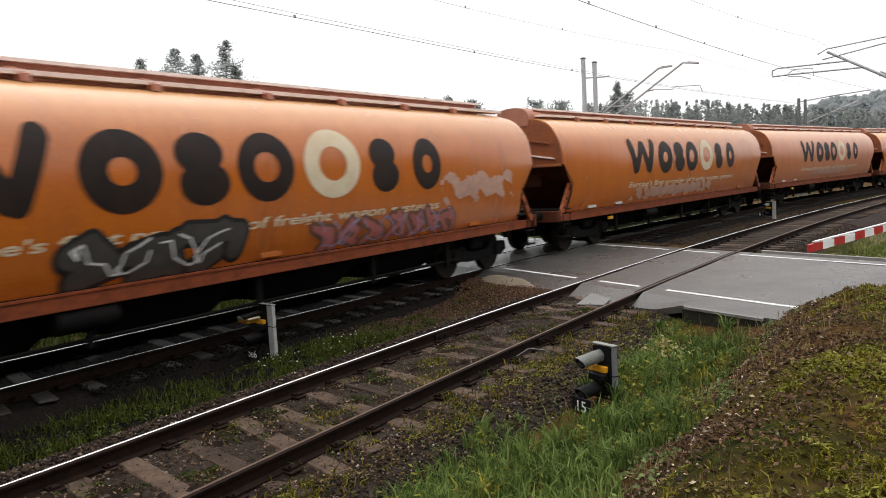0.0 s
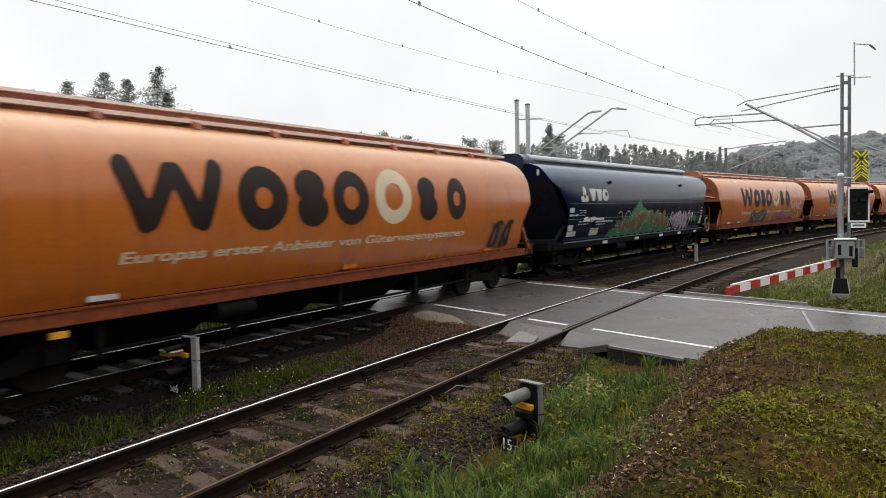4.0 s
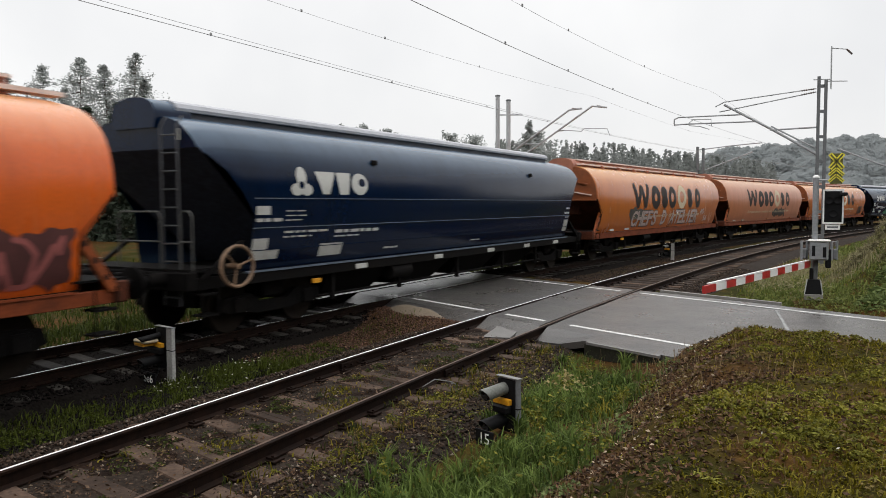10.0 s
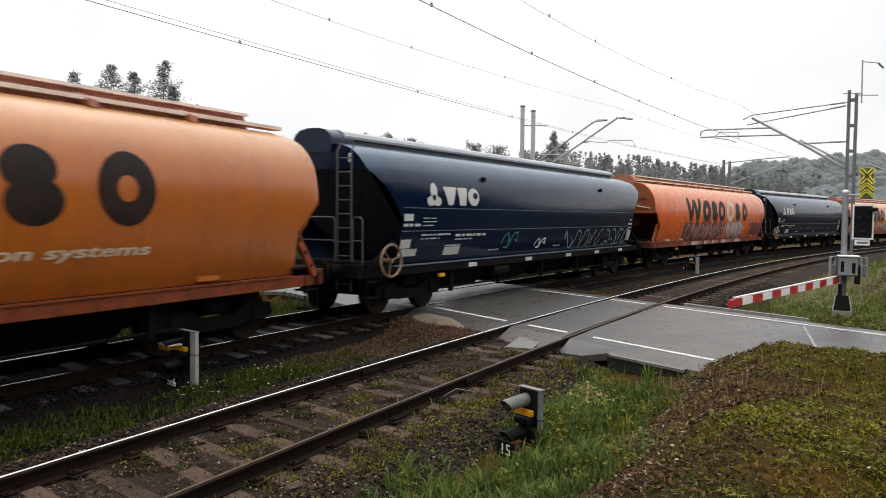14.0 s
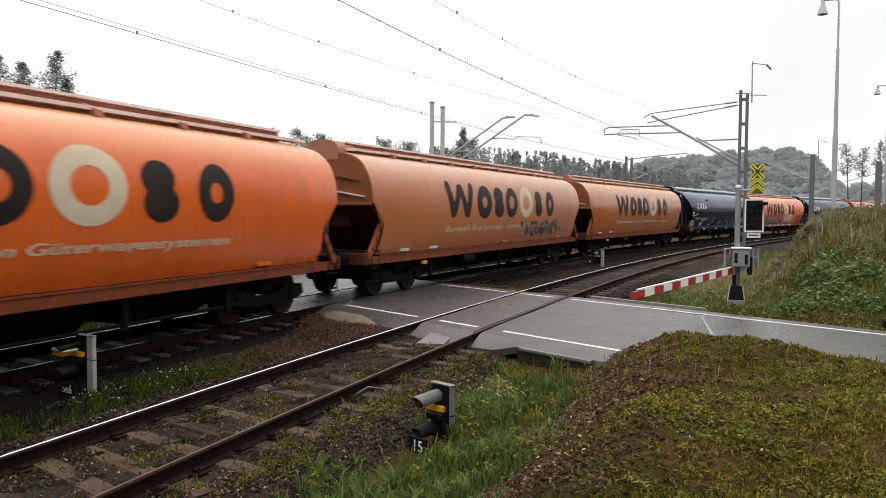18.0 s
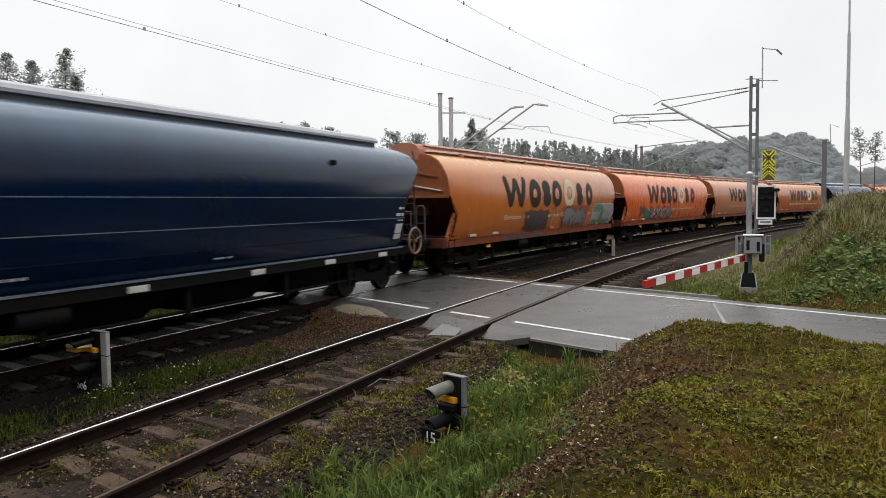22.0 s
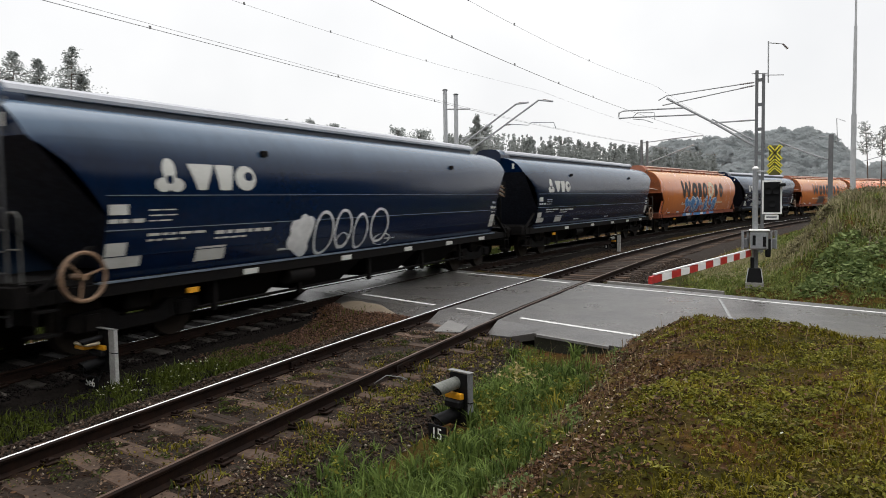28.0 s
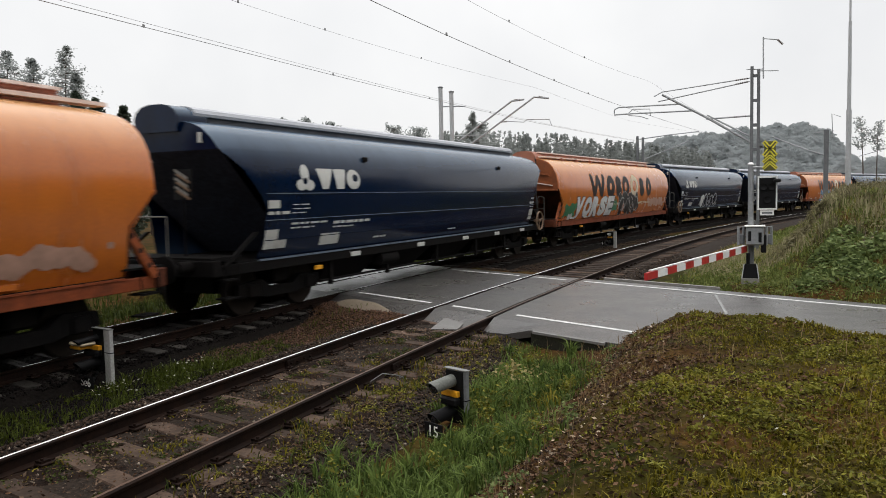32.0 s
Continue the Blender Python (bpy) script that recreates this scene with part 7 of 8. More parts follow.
spots = []
for _ in range(260):
    az = rng.uniform(-21, -1.5)
    dist = rng.uniform(135, 185)
    p = polar(az, dist)
    el = float(np.interp(az, [-21, -16, -12, -8, -4, -1.5], [4.7, 4.5, 4.25, 3.6, 3.1, 2.9])) * rng.uniform(0.80, 1.05)
    spots.append((p.x, p.y, -1.2, 2.18 + dist * math.tan(radians(el)) + 1.2, rng.uniform(1.6, 2.6), rng.uniform() < 0.75))
for _ in range(90):
    az = rng.uniform(-62, -20)
    dist = rng.uniform(120, 170)
    p = polar(az, dist)
    spots.append((p.x, p.y, -1.2, rng.uniform(7, 11.0), rng.uniform(2.0, 3.2), rng.uniform() < 0.6))
forest("distant_forest", "far edge of a conifer wood beyond the railway", spots, NEEDLES_FAR_HAZED)
spots = []
for _ in range(570):
    x, y = rng.uniform(-34, 38), rng.uniform(215, 335)
    z = float(ground_z(x, y))
    spots.append((x, y, z - 0.5, rng.uniform(4.5, 7.5), rng.uniform(2.6, 4.4), rng.uniform() < 0.2))
for _ in range(120):
    az = rng.uniform(5.5, 40)
    dist = rng.uniform(150, 230)
    p = polar(az, dist)
    spots.append((p.x, p.y, -0.6, rng.uniform(5.5, 8.5), rng.uniform(2.5, 4.0), rng.uniform() < 0.5))
forest("wooded_hill", "wooded hill in the distance, haze painted into its foliage", spots, FOREST_HAZY, 560, 0.24, True)
# trees added out of view behind the verge and along the road, to close the place and darken the train's reflections
spots = []
for _ in range(300):
    p = polar(rng.uniform(62, 235), rng.uniform(17, 34))
    if p.x > -7 and not (p.x > 4 and -3 < road_w(p.x, p.y) < 9):
        spots.append((p.x, p.y, float(ground_z(p.x, p.y)) - 0.2, rng.uniform(7.0, 11.0), rng.uniform(1.8, 3.0), rng.uniform() < 0.3))
for _ in range(240):
    p = polar(rng.uniform(19, 66), rng.uniform(40, 75))
    if p.x > 14 and not -3 < road_w(p.x, p.y) < 8.5:
        spots.append((p.x, p.y, float(ground_z(p.x, p.y)) - 0.2, rng.uniform(5.0, 9.0), rng.uniform(2.0, 3.2), rng.uniform() < 0.4))
forest("roadside_wood", "added belt of dark trees, out of view behind the verge and the road", spots, NEEDLES_NEAR, 420)


# ---------------------------------------------------------------- grass and weeds
def blades(n, xs, ys, hmin, hmax, rng, width=0.006, bend=0.5, z=None):
    """n bent blades, three triangles each."""
    zz = ground_z(xs, ys) - 0.01 if z is None else z
    base = np.stack([xs, ys, zz], 1)
    h = rng.uniform(hmin, hmax, size=n) if np.isscalar(hmin) else hmin
    a, d = rng.uniform(0, 2 * np.pi, size=n), rng.uniform(0, 2 * np.pi, size=n)
    side = np.stack([np.cos(a), np.sin(a), 0 * a], 1) * (width * rng.uniform(0.6, 1.5, size=n))[:, None]
    lean = np.stack([np.cos(d), np.sin(d), 0 * d], 1) * (h * bend * rng.uniform(0.1, 1.0, size=n))[:, None]
    up = np.stack([0 * h, 0 * h, h], 1)
    m = base + up * 0.55 + lean * 0.3
    t = base + up * (1 - 0.35 * bend) + lean
    v = np.stack([base - side, base + side, m - side * 0.8, m + side * 0.8, t], 1).reshape(-1, 3)
    i = np.arange(n)[:, None] * 5
    return v, np.concatenate([i + [0, 1, 3], i + [0, 3, 2], i + [2, 3, 4]], 0)


def patchy(x, y, s, seed):
    return 0.5 + 0.5 * lumps(x, y, s, seed)


def scatter(n, x0, x1, y0, y1, keep, rng):
    x, y = rng.uniform(x0, x1, size=n), rng.uniform(y0, y1, size=n)
    k = rng.uniform(size=n) < keep(x, y)
    return x[k], y[k]


def grass(name, label, x, y, h0, h1, mat, rng, width, bend, z=None):
    v, f = blades(len(x), x, y, h0, h1, rng, width, bend, z)
    return tagged(new(name, fast_mesh(name, v, f, mat)), label, "grass", kind="stuff")


rng = np.random.default_rng(11)
U = lambda x, y: x - lat_np(y)
ROAD_CLEAR = lambda x, y: 1 - smooth(-1.75, -1.05, road_w(x, y))
SIGNAL_CLEAR = lambda x, y: np.where((np.abs(x + 3.02) < 0.30) & (y > 6.3) & (y < 8.05), 0.05, 1.0)


def tufts(n, x0, x1, y0, y1, keep, per, radius, rng):
    """Blades gathered in clumps; gives each blade's place and its distance from the clump's middle."""
    cx, cy = scatter(n, x0, x1, y0, y1, keep, rng)
    k = rng.integers(per // 2, per + 1, size=len(cx))
    r = np.repeat(radius * rng.uniform(0.5, 1.3, size=len(cx)), k)
    a, q = rng.uniform(0, 2 * np.pi, size=k.sum()), np.sqrt(rng.uniform(size=k.sum()))
    return np.repeat(cx, k) + r * q * np.cos(a), np.repeat(cy, k) + r * q * np.sin(a), q, np.repeat(rng.uniform(0.6, 1.3, size=len(cx)), k)


# lush strip between the near track and the verge
strip = lambda x, y: smooth(1.45, 2.2, U(x, y)) * (1 - smooth(2.8, 3.5, U(x, y) + 0.9 * (patchy(x, y, 2.3, 4.0) - 0.5))) * ROAD_CLEAR(x, y) * SIGNAL_CLEAR(x, y) * (1 - 0.8 * smooth(-2.3, -1.8, road_w(x, y)) * smooth(1.9, 2.2, U(x, y)))
x, y = scatter(80000, -4.2, 0.2, 3.0, 12.6, lambda x, y: strip(x, y) * (0.12 + 0.88 * smooth(0.25, 0.75, patchy(x, y, 2.2, 1.0))), rng)
hh = 0.10 + 0.20 * patchy(x, y, 1.4, 3.0) * rng.uniform(0.4, 1.3, size=len(x)) + 0.08 * smooth(7.5, 5.0, y)
grass("tall_grass", "lush tall grass beside the track", x, y, hh, None, GRASS_LUSH, rng, 0.007, 0.8)
x, y, q, m = tufts(520, -4.2, 0.2, 3.0, 12.4, strip, 46, 0.12, rng)
k = SIGNAL_CLEAR(x, y) > 0.5
x, y, q, m = x[k], y[k], q[k], m[k]
grass("tall_grass", "taller clumps of fresh grass beside the track", x, y, (0.20 + 0.20 * (1 - q)) * m, None, GRASS_LUSH, rng, 0.009, 0.75)
x, y, q, m = tufts(150, -4.2, 0.2, 3.0, 11.5, lambda x, y: strip(x, y) * smooth(0.45, 0.8, patchy(x, y, 1.5, 8.0)), 40, 0.13, rng)
k = SIGNAL_CLEAR(x, y) > 0.5
x, y, q, m = x[k], y[k], q[k], m[k]
grass("tall_grass", "yellow-green clumps in the tall grass", x, y, (0.18 + 0.20 * (1 - q)) * m, None, GRASS_YELLOW, rng, 0.007, 0.8)
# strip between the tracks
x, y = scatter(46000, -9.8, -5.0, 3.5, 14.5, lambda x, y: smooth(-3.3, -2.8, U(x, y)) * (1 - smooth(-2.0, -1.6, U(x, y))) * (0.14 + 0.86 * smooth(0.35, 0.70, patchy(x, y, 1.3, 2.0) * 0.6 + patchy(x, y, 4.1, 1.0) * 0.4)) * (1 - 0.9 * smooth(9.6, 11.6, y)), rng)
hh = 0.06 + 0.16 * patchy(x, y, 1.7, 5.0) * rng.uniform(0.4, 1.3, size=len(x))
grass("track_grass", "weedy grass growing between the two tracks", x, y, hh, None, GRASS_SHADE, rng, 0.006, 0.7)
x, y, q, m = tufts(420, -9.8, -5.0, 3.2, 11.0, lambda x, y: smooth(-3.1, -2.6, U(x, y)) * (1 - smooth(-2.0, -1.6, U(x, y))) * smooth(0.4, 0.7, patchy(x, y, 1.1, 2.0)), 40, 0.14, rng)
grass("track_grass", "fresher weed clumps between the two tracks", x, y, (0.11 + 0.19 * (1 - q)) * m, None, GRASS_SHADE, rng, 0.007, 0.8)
# mossy turf of the verge
verge = lambda x, y: (0.12 * smooth(3.7, 4.1, U(x, y)) + 0.88 * smooth(4.2, 5.2, U(x, y) + 1.7 * (patchy(x, y, 1.5, 4.0) - 0.5))) * (1 - smooth(-0.25, 0.0, road_w(x, y)))
bare = lambda x, y: smooth(0.34, 0.60, patchy(x, y, 1.0, 0.4) * 0.6 + patchy(x, y, 3.1, 2.0) * 0.4) * (1 - 0.75 * smooth(1.35, 2.1, x - 0.12 * (y - 5)))
x, y = scatter(100000, -2.2, 5.5, 2.6, 12.8, lambda x, y: verge(x, y) * (0.16 + 0.84 * bare(x, y)) * np.clip(7.0 / y, 0.35, 1), rng)
hh = 0.015 + 0.045 * rng.uniform(0.2, 1.3, size=len(x)) + 0.05 * smooth(0.62, 0.85, patchy(x, y, 2.3, 4.0))
grass("verge_turf", "short mossy turf with bare brown patches", x, y, hh, None, GRASS_DULL, rng, 0.006, 1.1)
x, y, q, m = tufts(1500, -2.2, 5.0, 2.8, 12.3, lambda x, y: verge(x, y) * (0.10 + 0.90 * bare(x, y)), 26, 0.08, rng)
grass("verge_tufts", "small olive tufts in the turf", x, y, (0.04 + 0.07 * (1 - q)) * m, None, GRASS_DULL, rng, 0.007, 1.0)
x, y, q, m = tufts(260, -2.2, 5.0, 2.8, 12.3, lambda x, y: verge(x, y) * (0.25 + 0.75 * bare(x, y)), 22, 0.08, rng)
grass("verge_tufts", "yellowish tufts in the turf", x, y, (0.03 + 0.07 * (1 - q)) * m, None, GRASS_YELLOW, rng, 0.005, 1.1)
x, y = scatter(60000, -3.0, 6.0, -6.0, 2.8, lambda x, y: smooth(3.0, 3.8, U(x, y)) * (0.2 + 0.8 * bare(x, y)), rng)
grass("verge_turf", "mossy turf round the standpoint", x, y, 0.02, 0.07, GRASS_DULL, rng, 0.008, 1.1)
x, y = scatter(14000, -4.2, -1.0, -6.0, 3.2, lambda x, y: smooth(1.5, 2.2, U(x, y)) * (1 - smooth(2.9, 3.6, U(x, y))), rng)
grass("tall_grass", "tall grass along the track", x, y, 0.12, 0.34, GRASS_LUSH, rng, 0.008, 0.8)
x, y, q, m = tufts(160, -2.2, 4.5, 2.8, 11.5, lambda x, y: verge(x, y) * (0.2 + 0.8 * bare(x, y)), 10, 0.04, rng)
grass("verge_rosettes", "broad-leaved weeds flat in the turf", x, y, 0.03 + 0.03 * m, None, CLOVER, rng, 0.012, 1.7)
x, y = scatter(2600, -4.0, 4.5, 2.8, 12.2, lambda x, y: smooth(1.6, 2.2, U(x, y)) * (1 - smooth(-0.9, -0.5, road_w(x, y))) * (0.25 + 0.75 * np.exp(-((U(x, y) - 3.3) / 0.7) ** 2)), rng)
grass("dead_stalks", "thin dead stalks among the grass", x, y, 0.08, 0.34, DEAD_STALK, rng, 0.003, 0.6)
x, y = scatter(9000, -3.0, 6.0, 8.0, 13.0, lambda x, y: smooth(3.7, 4.4, U(x, y)) * smooth(-0.55, -0.3, road_w(x, y)) * (1 - smooth(-0.12, 0.0, road_w(x, y))), rng)
grass("verge_fringe", "ragged grass along the crest of the verge", x, y, 0.03, 0.11, GRASS_DULL, rng, 0.007, 0.7)
# the bank beyond the road
bank = lambda x, y: smooth(2.3, 3.2, U(x, y)) * smooth(5.9, 6.6, road_w(x, y))
x, y = scatter(150000, -2.5, 14, 15.0, 36, lambda x, y: bank(x, y) * (0.35 + 0.65 * patchy(x, y, 0.9, 1.0)), rng)
hi = smooth(8.6, 12.0, road_w(x, y))
hh = (0.06 + 0.22 * hi) * rng.uniform(0.3, 1.25, size=len(x))
lo = rng.uniform(size=len(x)) < 0.06 + 0.72 * smooth(9.6, 11.8, road_w(x, y)) * smooth(0.25, 0.6, patchy(x, y, 0.6, 2.0))
mid = ~lo & (rng.uniform(size=len(x)) < 0.25)
grass("bank_grass", "rough green grass on the bank beyond the road", x[~lo & ~mid], y[~lo & ~mid], hh[~lo & ~mid], None, BANK_GRASS, rng, 0.011, 0.9)
grass("bank_grass", "yellow-green grass on the bank beyond the road", x[mid], y[mid], hh[mid], None, GRASS_YELLOW, rng, 0.009, 0.7)
grass("bank_dry_grass", "pale seeding grass on the bank", x[lo], y[lo], hh[lo] * 1.3, None, GRASS_DRY, rng, 0.008, 0.5)
x, y, q, m = tufts(900, -1.0, 9.0, 15.5, 27, lambda x, y: bank(x, y) * (0.3 + 0.7 * patchy(x, y, 1.1, 5.0)), 30, 0.22, rng)
grass("bank_tufts", "fresh green tufts on the bank", x, y, (0.12 + 0.22 * (1 - q)) * m, None, BANK_GRASS, rng, 0.012, 0.8)
x, y = scatter(30000, -3, 9, 30.0, 62, lambda x, y: smooth(2.2, 3.0, U(x, y)) * (1 - smooth(6.5, 8.0, U(x, y))), rng)
grass("bank_grass", "green grass along the foot of the bank", x, y, 0.08, 0.30, BANK_GRASS, rng, 0.022, 0.8)
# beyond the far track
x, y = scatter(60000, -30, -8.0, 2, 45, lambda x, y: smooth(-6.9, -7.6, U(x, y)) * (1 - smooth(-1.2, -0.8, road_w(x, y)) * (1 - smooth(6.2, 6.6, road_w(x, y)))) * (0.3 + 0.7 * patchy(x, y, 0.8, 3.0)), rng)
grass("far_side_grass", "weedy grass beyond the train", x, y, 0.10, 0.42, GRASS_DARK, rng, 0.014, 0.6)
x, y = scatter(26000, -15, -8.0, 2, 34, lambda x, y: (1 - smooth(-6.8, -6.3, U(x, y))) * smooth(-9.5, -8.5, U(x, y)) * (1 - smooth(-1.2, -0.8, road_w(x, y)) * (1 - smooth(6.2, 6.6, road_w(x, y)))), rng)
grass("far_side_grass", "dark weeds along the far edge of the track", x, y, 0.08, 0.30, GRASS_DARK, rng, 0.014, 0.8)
# tufts inside the near track
cx, cy = rng.uniform(-0.65, 0.65, size=16), rng.uniform(3.2, 24, size=16)
cx = np.concatenate([cx, [0.04, -0.57, 0.12, -0.3, 0.2]])
cy = np.concatenate([cy, [5.6, 6.78, 5.98, 8.8, 7.3]])
px = np.repeat(cx, 70) + rng.normal(size=len(cx) * 70) * 0.09
py = np.repeat(cy, 70) + rng.normal(size=len(cx) * 70) * 0.12
k = ~((road_w(px - D_NEAR, py) > -1.0) & (road_w(px - D_NEAR, py) < 6.0)) & (np.abs(px) < 0.66)
px, py = px[k], py[k]
grass("track_weeds", "small weeds between the rails", lat_np(py) + px, py, 0.02, 0.085, GRASS_DULL, rng, 0.008, 1.2, z=np.full(len(px), -0.18))
ex, ey = scatter(7000, 0.8, 2.1, 3.0, 12.3, lambda x, y: 0.10 + 0.9 * smooth(0.5, 0.75, patchy(x, y, 2.2, 6.0)), rng)
lush = rng.uniform(size=len(ex)) < 0.45
for k, mt, lab in ((lush, GRASS_DARK, "thin weeds on the ballast shoulder"), (~lush, GRASS_DULL, "olive and brown weeds on the ballast shoulder")):
    grass("shoulder_weeds", lab, lat_np(ey[k]) + ex[k], ey[k], 0.03, 0.17, mt, rng, 0.007, 0.9, z=-0.19 - 0.24 * smooth(1.3, 2.1, ex[k]))


def leafy(name, label, x, y, z, size, mat, rng, category="plants"):
    v, f = leaf_cloud(np.stack([x, y, z], 1), size, rng, 0.45)
    return tagged(new(name, fast_mesh(name, v, f, mat)), label, category, kind="stuff")


def weed_clumps(name, label, cx, cy, per, radius, height, size, mat, rng, zfun=None):
    """Low domes of small leaves, each dome a plant."""
    k = rng.integers(per // 2, per + 1, size=len(cx))
    r = np.repeat(radius * rng.uniform(0.45, 1.4, size=len(cx)), k)
    hh = np.repeat(height * rng.uniform(0.4, 1.3, size=len(cx)), k)
    a, q = rng.uniform(0, 2 * np.pi, size=k.sum()), np.sqrt(rng.uniform(size=k.sum()))
    x, y = np.repeat(cx, k) + r * q * np.cos(a), np.repeat(cy, k) + r * q * np.sin(a)
    z = (zfun or ground_z)(x, y) + 0.004 + hh * np.maximum(0.05, 1 - q ** 2) * rng.uniform(0.35, 1.0, size=len(x))
    return leafy(name, label, x, y, z, size * rng.uniform(0.5, 1.4, size=len(x)), mat, rng)


def soil_z(x, y):
    """Litter and soil that half bury the sleepers of the near track, and run down its shoulder."""
    u = U(x, y)
    n = 0.5 * patchy(x, y, 2.7, 3.0) + 0.5 * patchy(x, y, 6.1, 1.0)
    return -0.192 + 0.036 * smooth(0.44, 0.74, n) + 0.012 * smooth(0.2, -0.6, u) + 0.006 * lumps(x, y, 17.0) - 0.25 * smooth(1.36, 2.15, u)


# small-leaved weeds in the turf, the slope, the tall grass and along the track
turf_keep = lambda x, y: verge(x, y) * np.clip(7.5 / y, 0.4, 1)
cx, cy = scatter(3300, -2.2, 5.0, 2.6, 12.4, lambda x, y: turf_keep(x, y) * smooth(0.44, 0.60, 0.6 * patchy(x, y, 1.6, 7.0) + 0.4 * patchy(x, y, 4.7, 2.0)), rng)
weed_clumps("verge_weeds", "pale green small-leaved weeds in the turf", cx, cy, 80, 0.15, 0.055, 0.021, CLOVER, rng)
cx, cy = scatter(1500, -2.2, 5.0, 2.6, 12.4, lambda x, y: turf_keep(x, y) * smooth(0.42, 0.62, patchy(x, y, 1.3, 2.2)), rng)
weed_clumps("verge_weeds", "dark mossy weeds in the turf", cx, cy, 60, 0.13, 0.05, 0.016, MOSS, rng)
cx, cy = scatter(1300, -2.6, 5.0, 2.6, 12.4, lambda x, y: smooth(3.2, 3.8, U(x, y)) * (1 - smooth(-0.3, 0.0, road_w(x, y))) * smooth(0.45, 0.7, patchy(x, y, 1.2, 5.2)), rng)
weed_clumps("verge_weeds", "browned weeds in the turf", cx, cy, 50, 0.12, 0.045, 0.017, CLOVER_BROWN, rng)
cx, cy = scatter(420, -3.0, 1.5, 3.0, 12.2, lambda x, y: np.exp(-((U(x, y) - 3.35) / 0.35) ** 2) * (1 - smooth(-1.2, -0.6, road_w(x, y))), rng)
weed_clumps("slope_weeds", "leafy weeds on the slope of the verge", cx, cy, 55, 0.13, 0.12, 0.022, LEAF_BUSH, rng)
cx, cy = scatter(420, -4.2, 0.2, 3.0, 11.8, lambda x, y: strip(x, y), rng)
weed_clumps("strip_weeds", "leafy weeds among the tall grass", cx, cy, 60, 0.15, 0.26, 0.026, CLOVER, rng)
cx, cy = scatter(900, -4.6, -2.0, 3.0, 12.4, lambda x, y: smooth(0.95, 1.2, U(x, y)) * (1 - smooth(1.9, 2.4, U(x, y))) * smooth(0.35, 0.6, patchy(x, y, 2.4, 6.0)) * ROAD_CLEAR(x, y), rng)
weed_clumps("shoulder_weeds", "olive leafy weeds on the ballast shoulder", cx, cy, 45, 0.10, 0.08, 0.016, CLOVER, rng, soil_z)
cx, cy = scatter(520, -4.6, -2.0, 3.0, 12.4, lambda x, y: smooth(0.9, 1.1, U(x, y)) * (1 - smooth(2.0, 2.4, U(x, y))) * ROAD_CLEAR(x, y), rng)
weed_clumps("shoulder_weeds", "brown dead weeds on the ballast shoulder", cx, cy, 40, 0.10, 0.05, 0.016, CLOVER_BROWN, rng, soil_z)
cx, cy = scatter(420, -6.0, -4.4, 2.2, 12.8, lambda x, y: (np.abs(U(x, y)) < 0.58) * smooth(0.42, 0.62, patchy(x, y, 2.7, 3.0)) * ROAD_CLEAR(x, y), rng)
weed_clumps("track_weeds", "dull leafy weeds between the rails", cx, cy, 55, 0.10, 0.05, 0.015, GRASS_DARK, rng, soil_z)
weed_clumps("track_weeds", "browned weeds between the rails", cx + 0.1, cy + 0.08, 12, 0.12, 0.035, 0.014, CLOVER_BROWN, rng, soil_z)
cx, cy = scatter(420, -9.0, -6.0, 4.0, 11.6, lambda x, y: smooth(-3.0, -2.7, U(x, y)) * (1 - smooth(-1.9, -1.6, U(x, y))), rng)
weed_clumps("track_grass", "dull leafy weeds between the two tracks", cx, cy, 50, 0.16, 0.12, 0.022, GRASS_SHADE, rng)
# pale curled leaves on the slope and the shoulder
x, y = scatter(5200, -3.4, 2.0, 3.0, 12.4, lambda x, y: np.exp(-((U(x, y) - 3.75 - 0.2 * np.sin(y * 1.1)) / 0.50) ** 2) * (1 - smooth(-0.4, 0.0, road_w(x, y))), rng)
leafy("leaf_litter", "pale curled leaves on the slope", x, y, ground_z(x, y) + rng.uniform(0.005, 0.04, size=len(x)), rng.uniform(0.008, 0.030, size=len(x)), PALE_LEAF, rng, "leaf litter")
x, y = scatter(2600, -6.2, -2.4, 2.4, 12.6, lambda x, y: (np.abs(U(x, y)) < 2.1) * (0.25 + 0.75 * smooth(0.4, 0.6, patchy(x, y, 3.0, 9.0))) * (np.abs(np.abs(U(x, y)) - 0.75) > 0.08) * (U(x, y) > -0.68) * ROAD_CLEAR(x, y), rng)
leafy("leaf_litter", "pale chips and leaves along the near track", x, y, soil_z(x, y) + rng.uniform(0.004, 0.018, size=len(x)), rng.uniform(0.006, 0.020, size=len(x)), PALE_LEAF, rng, "leaf litter")
x, y = scatter(22000, -6.2, -2.4, 2.2, 12.8, lambda x, y: (0.25 + 0.75 * smooth(0.3, 0.7, patchy(x, y, 4.3, 2.0))) * (np.abs(U(x, y)) < 2.1) * (np.abs(np.abs(U(x, y)) - 0.75) > 0.08) * (U(x, y) > -0.68) * ROAD_CLEAR(x, y), rng)
leafy("leaf_litter", "brown litter over the sleepers of the near track", x, y, soil_z(x, y) + rng.uniform(0.0, 0.016, size=len(x)), rng.uniform(0.008, 0.032, size=len(x)), LITTER_TRACK, rng, "leaf litter")
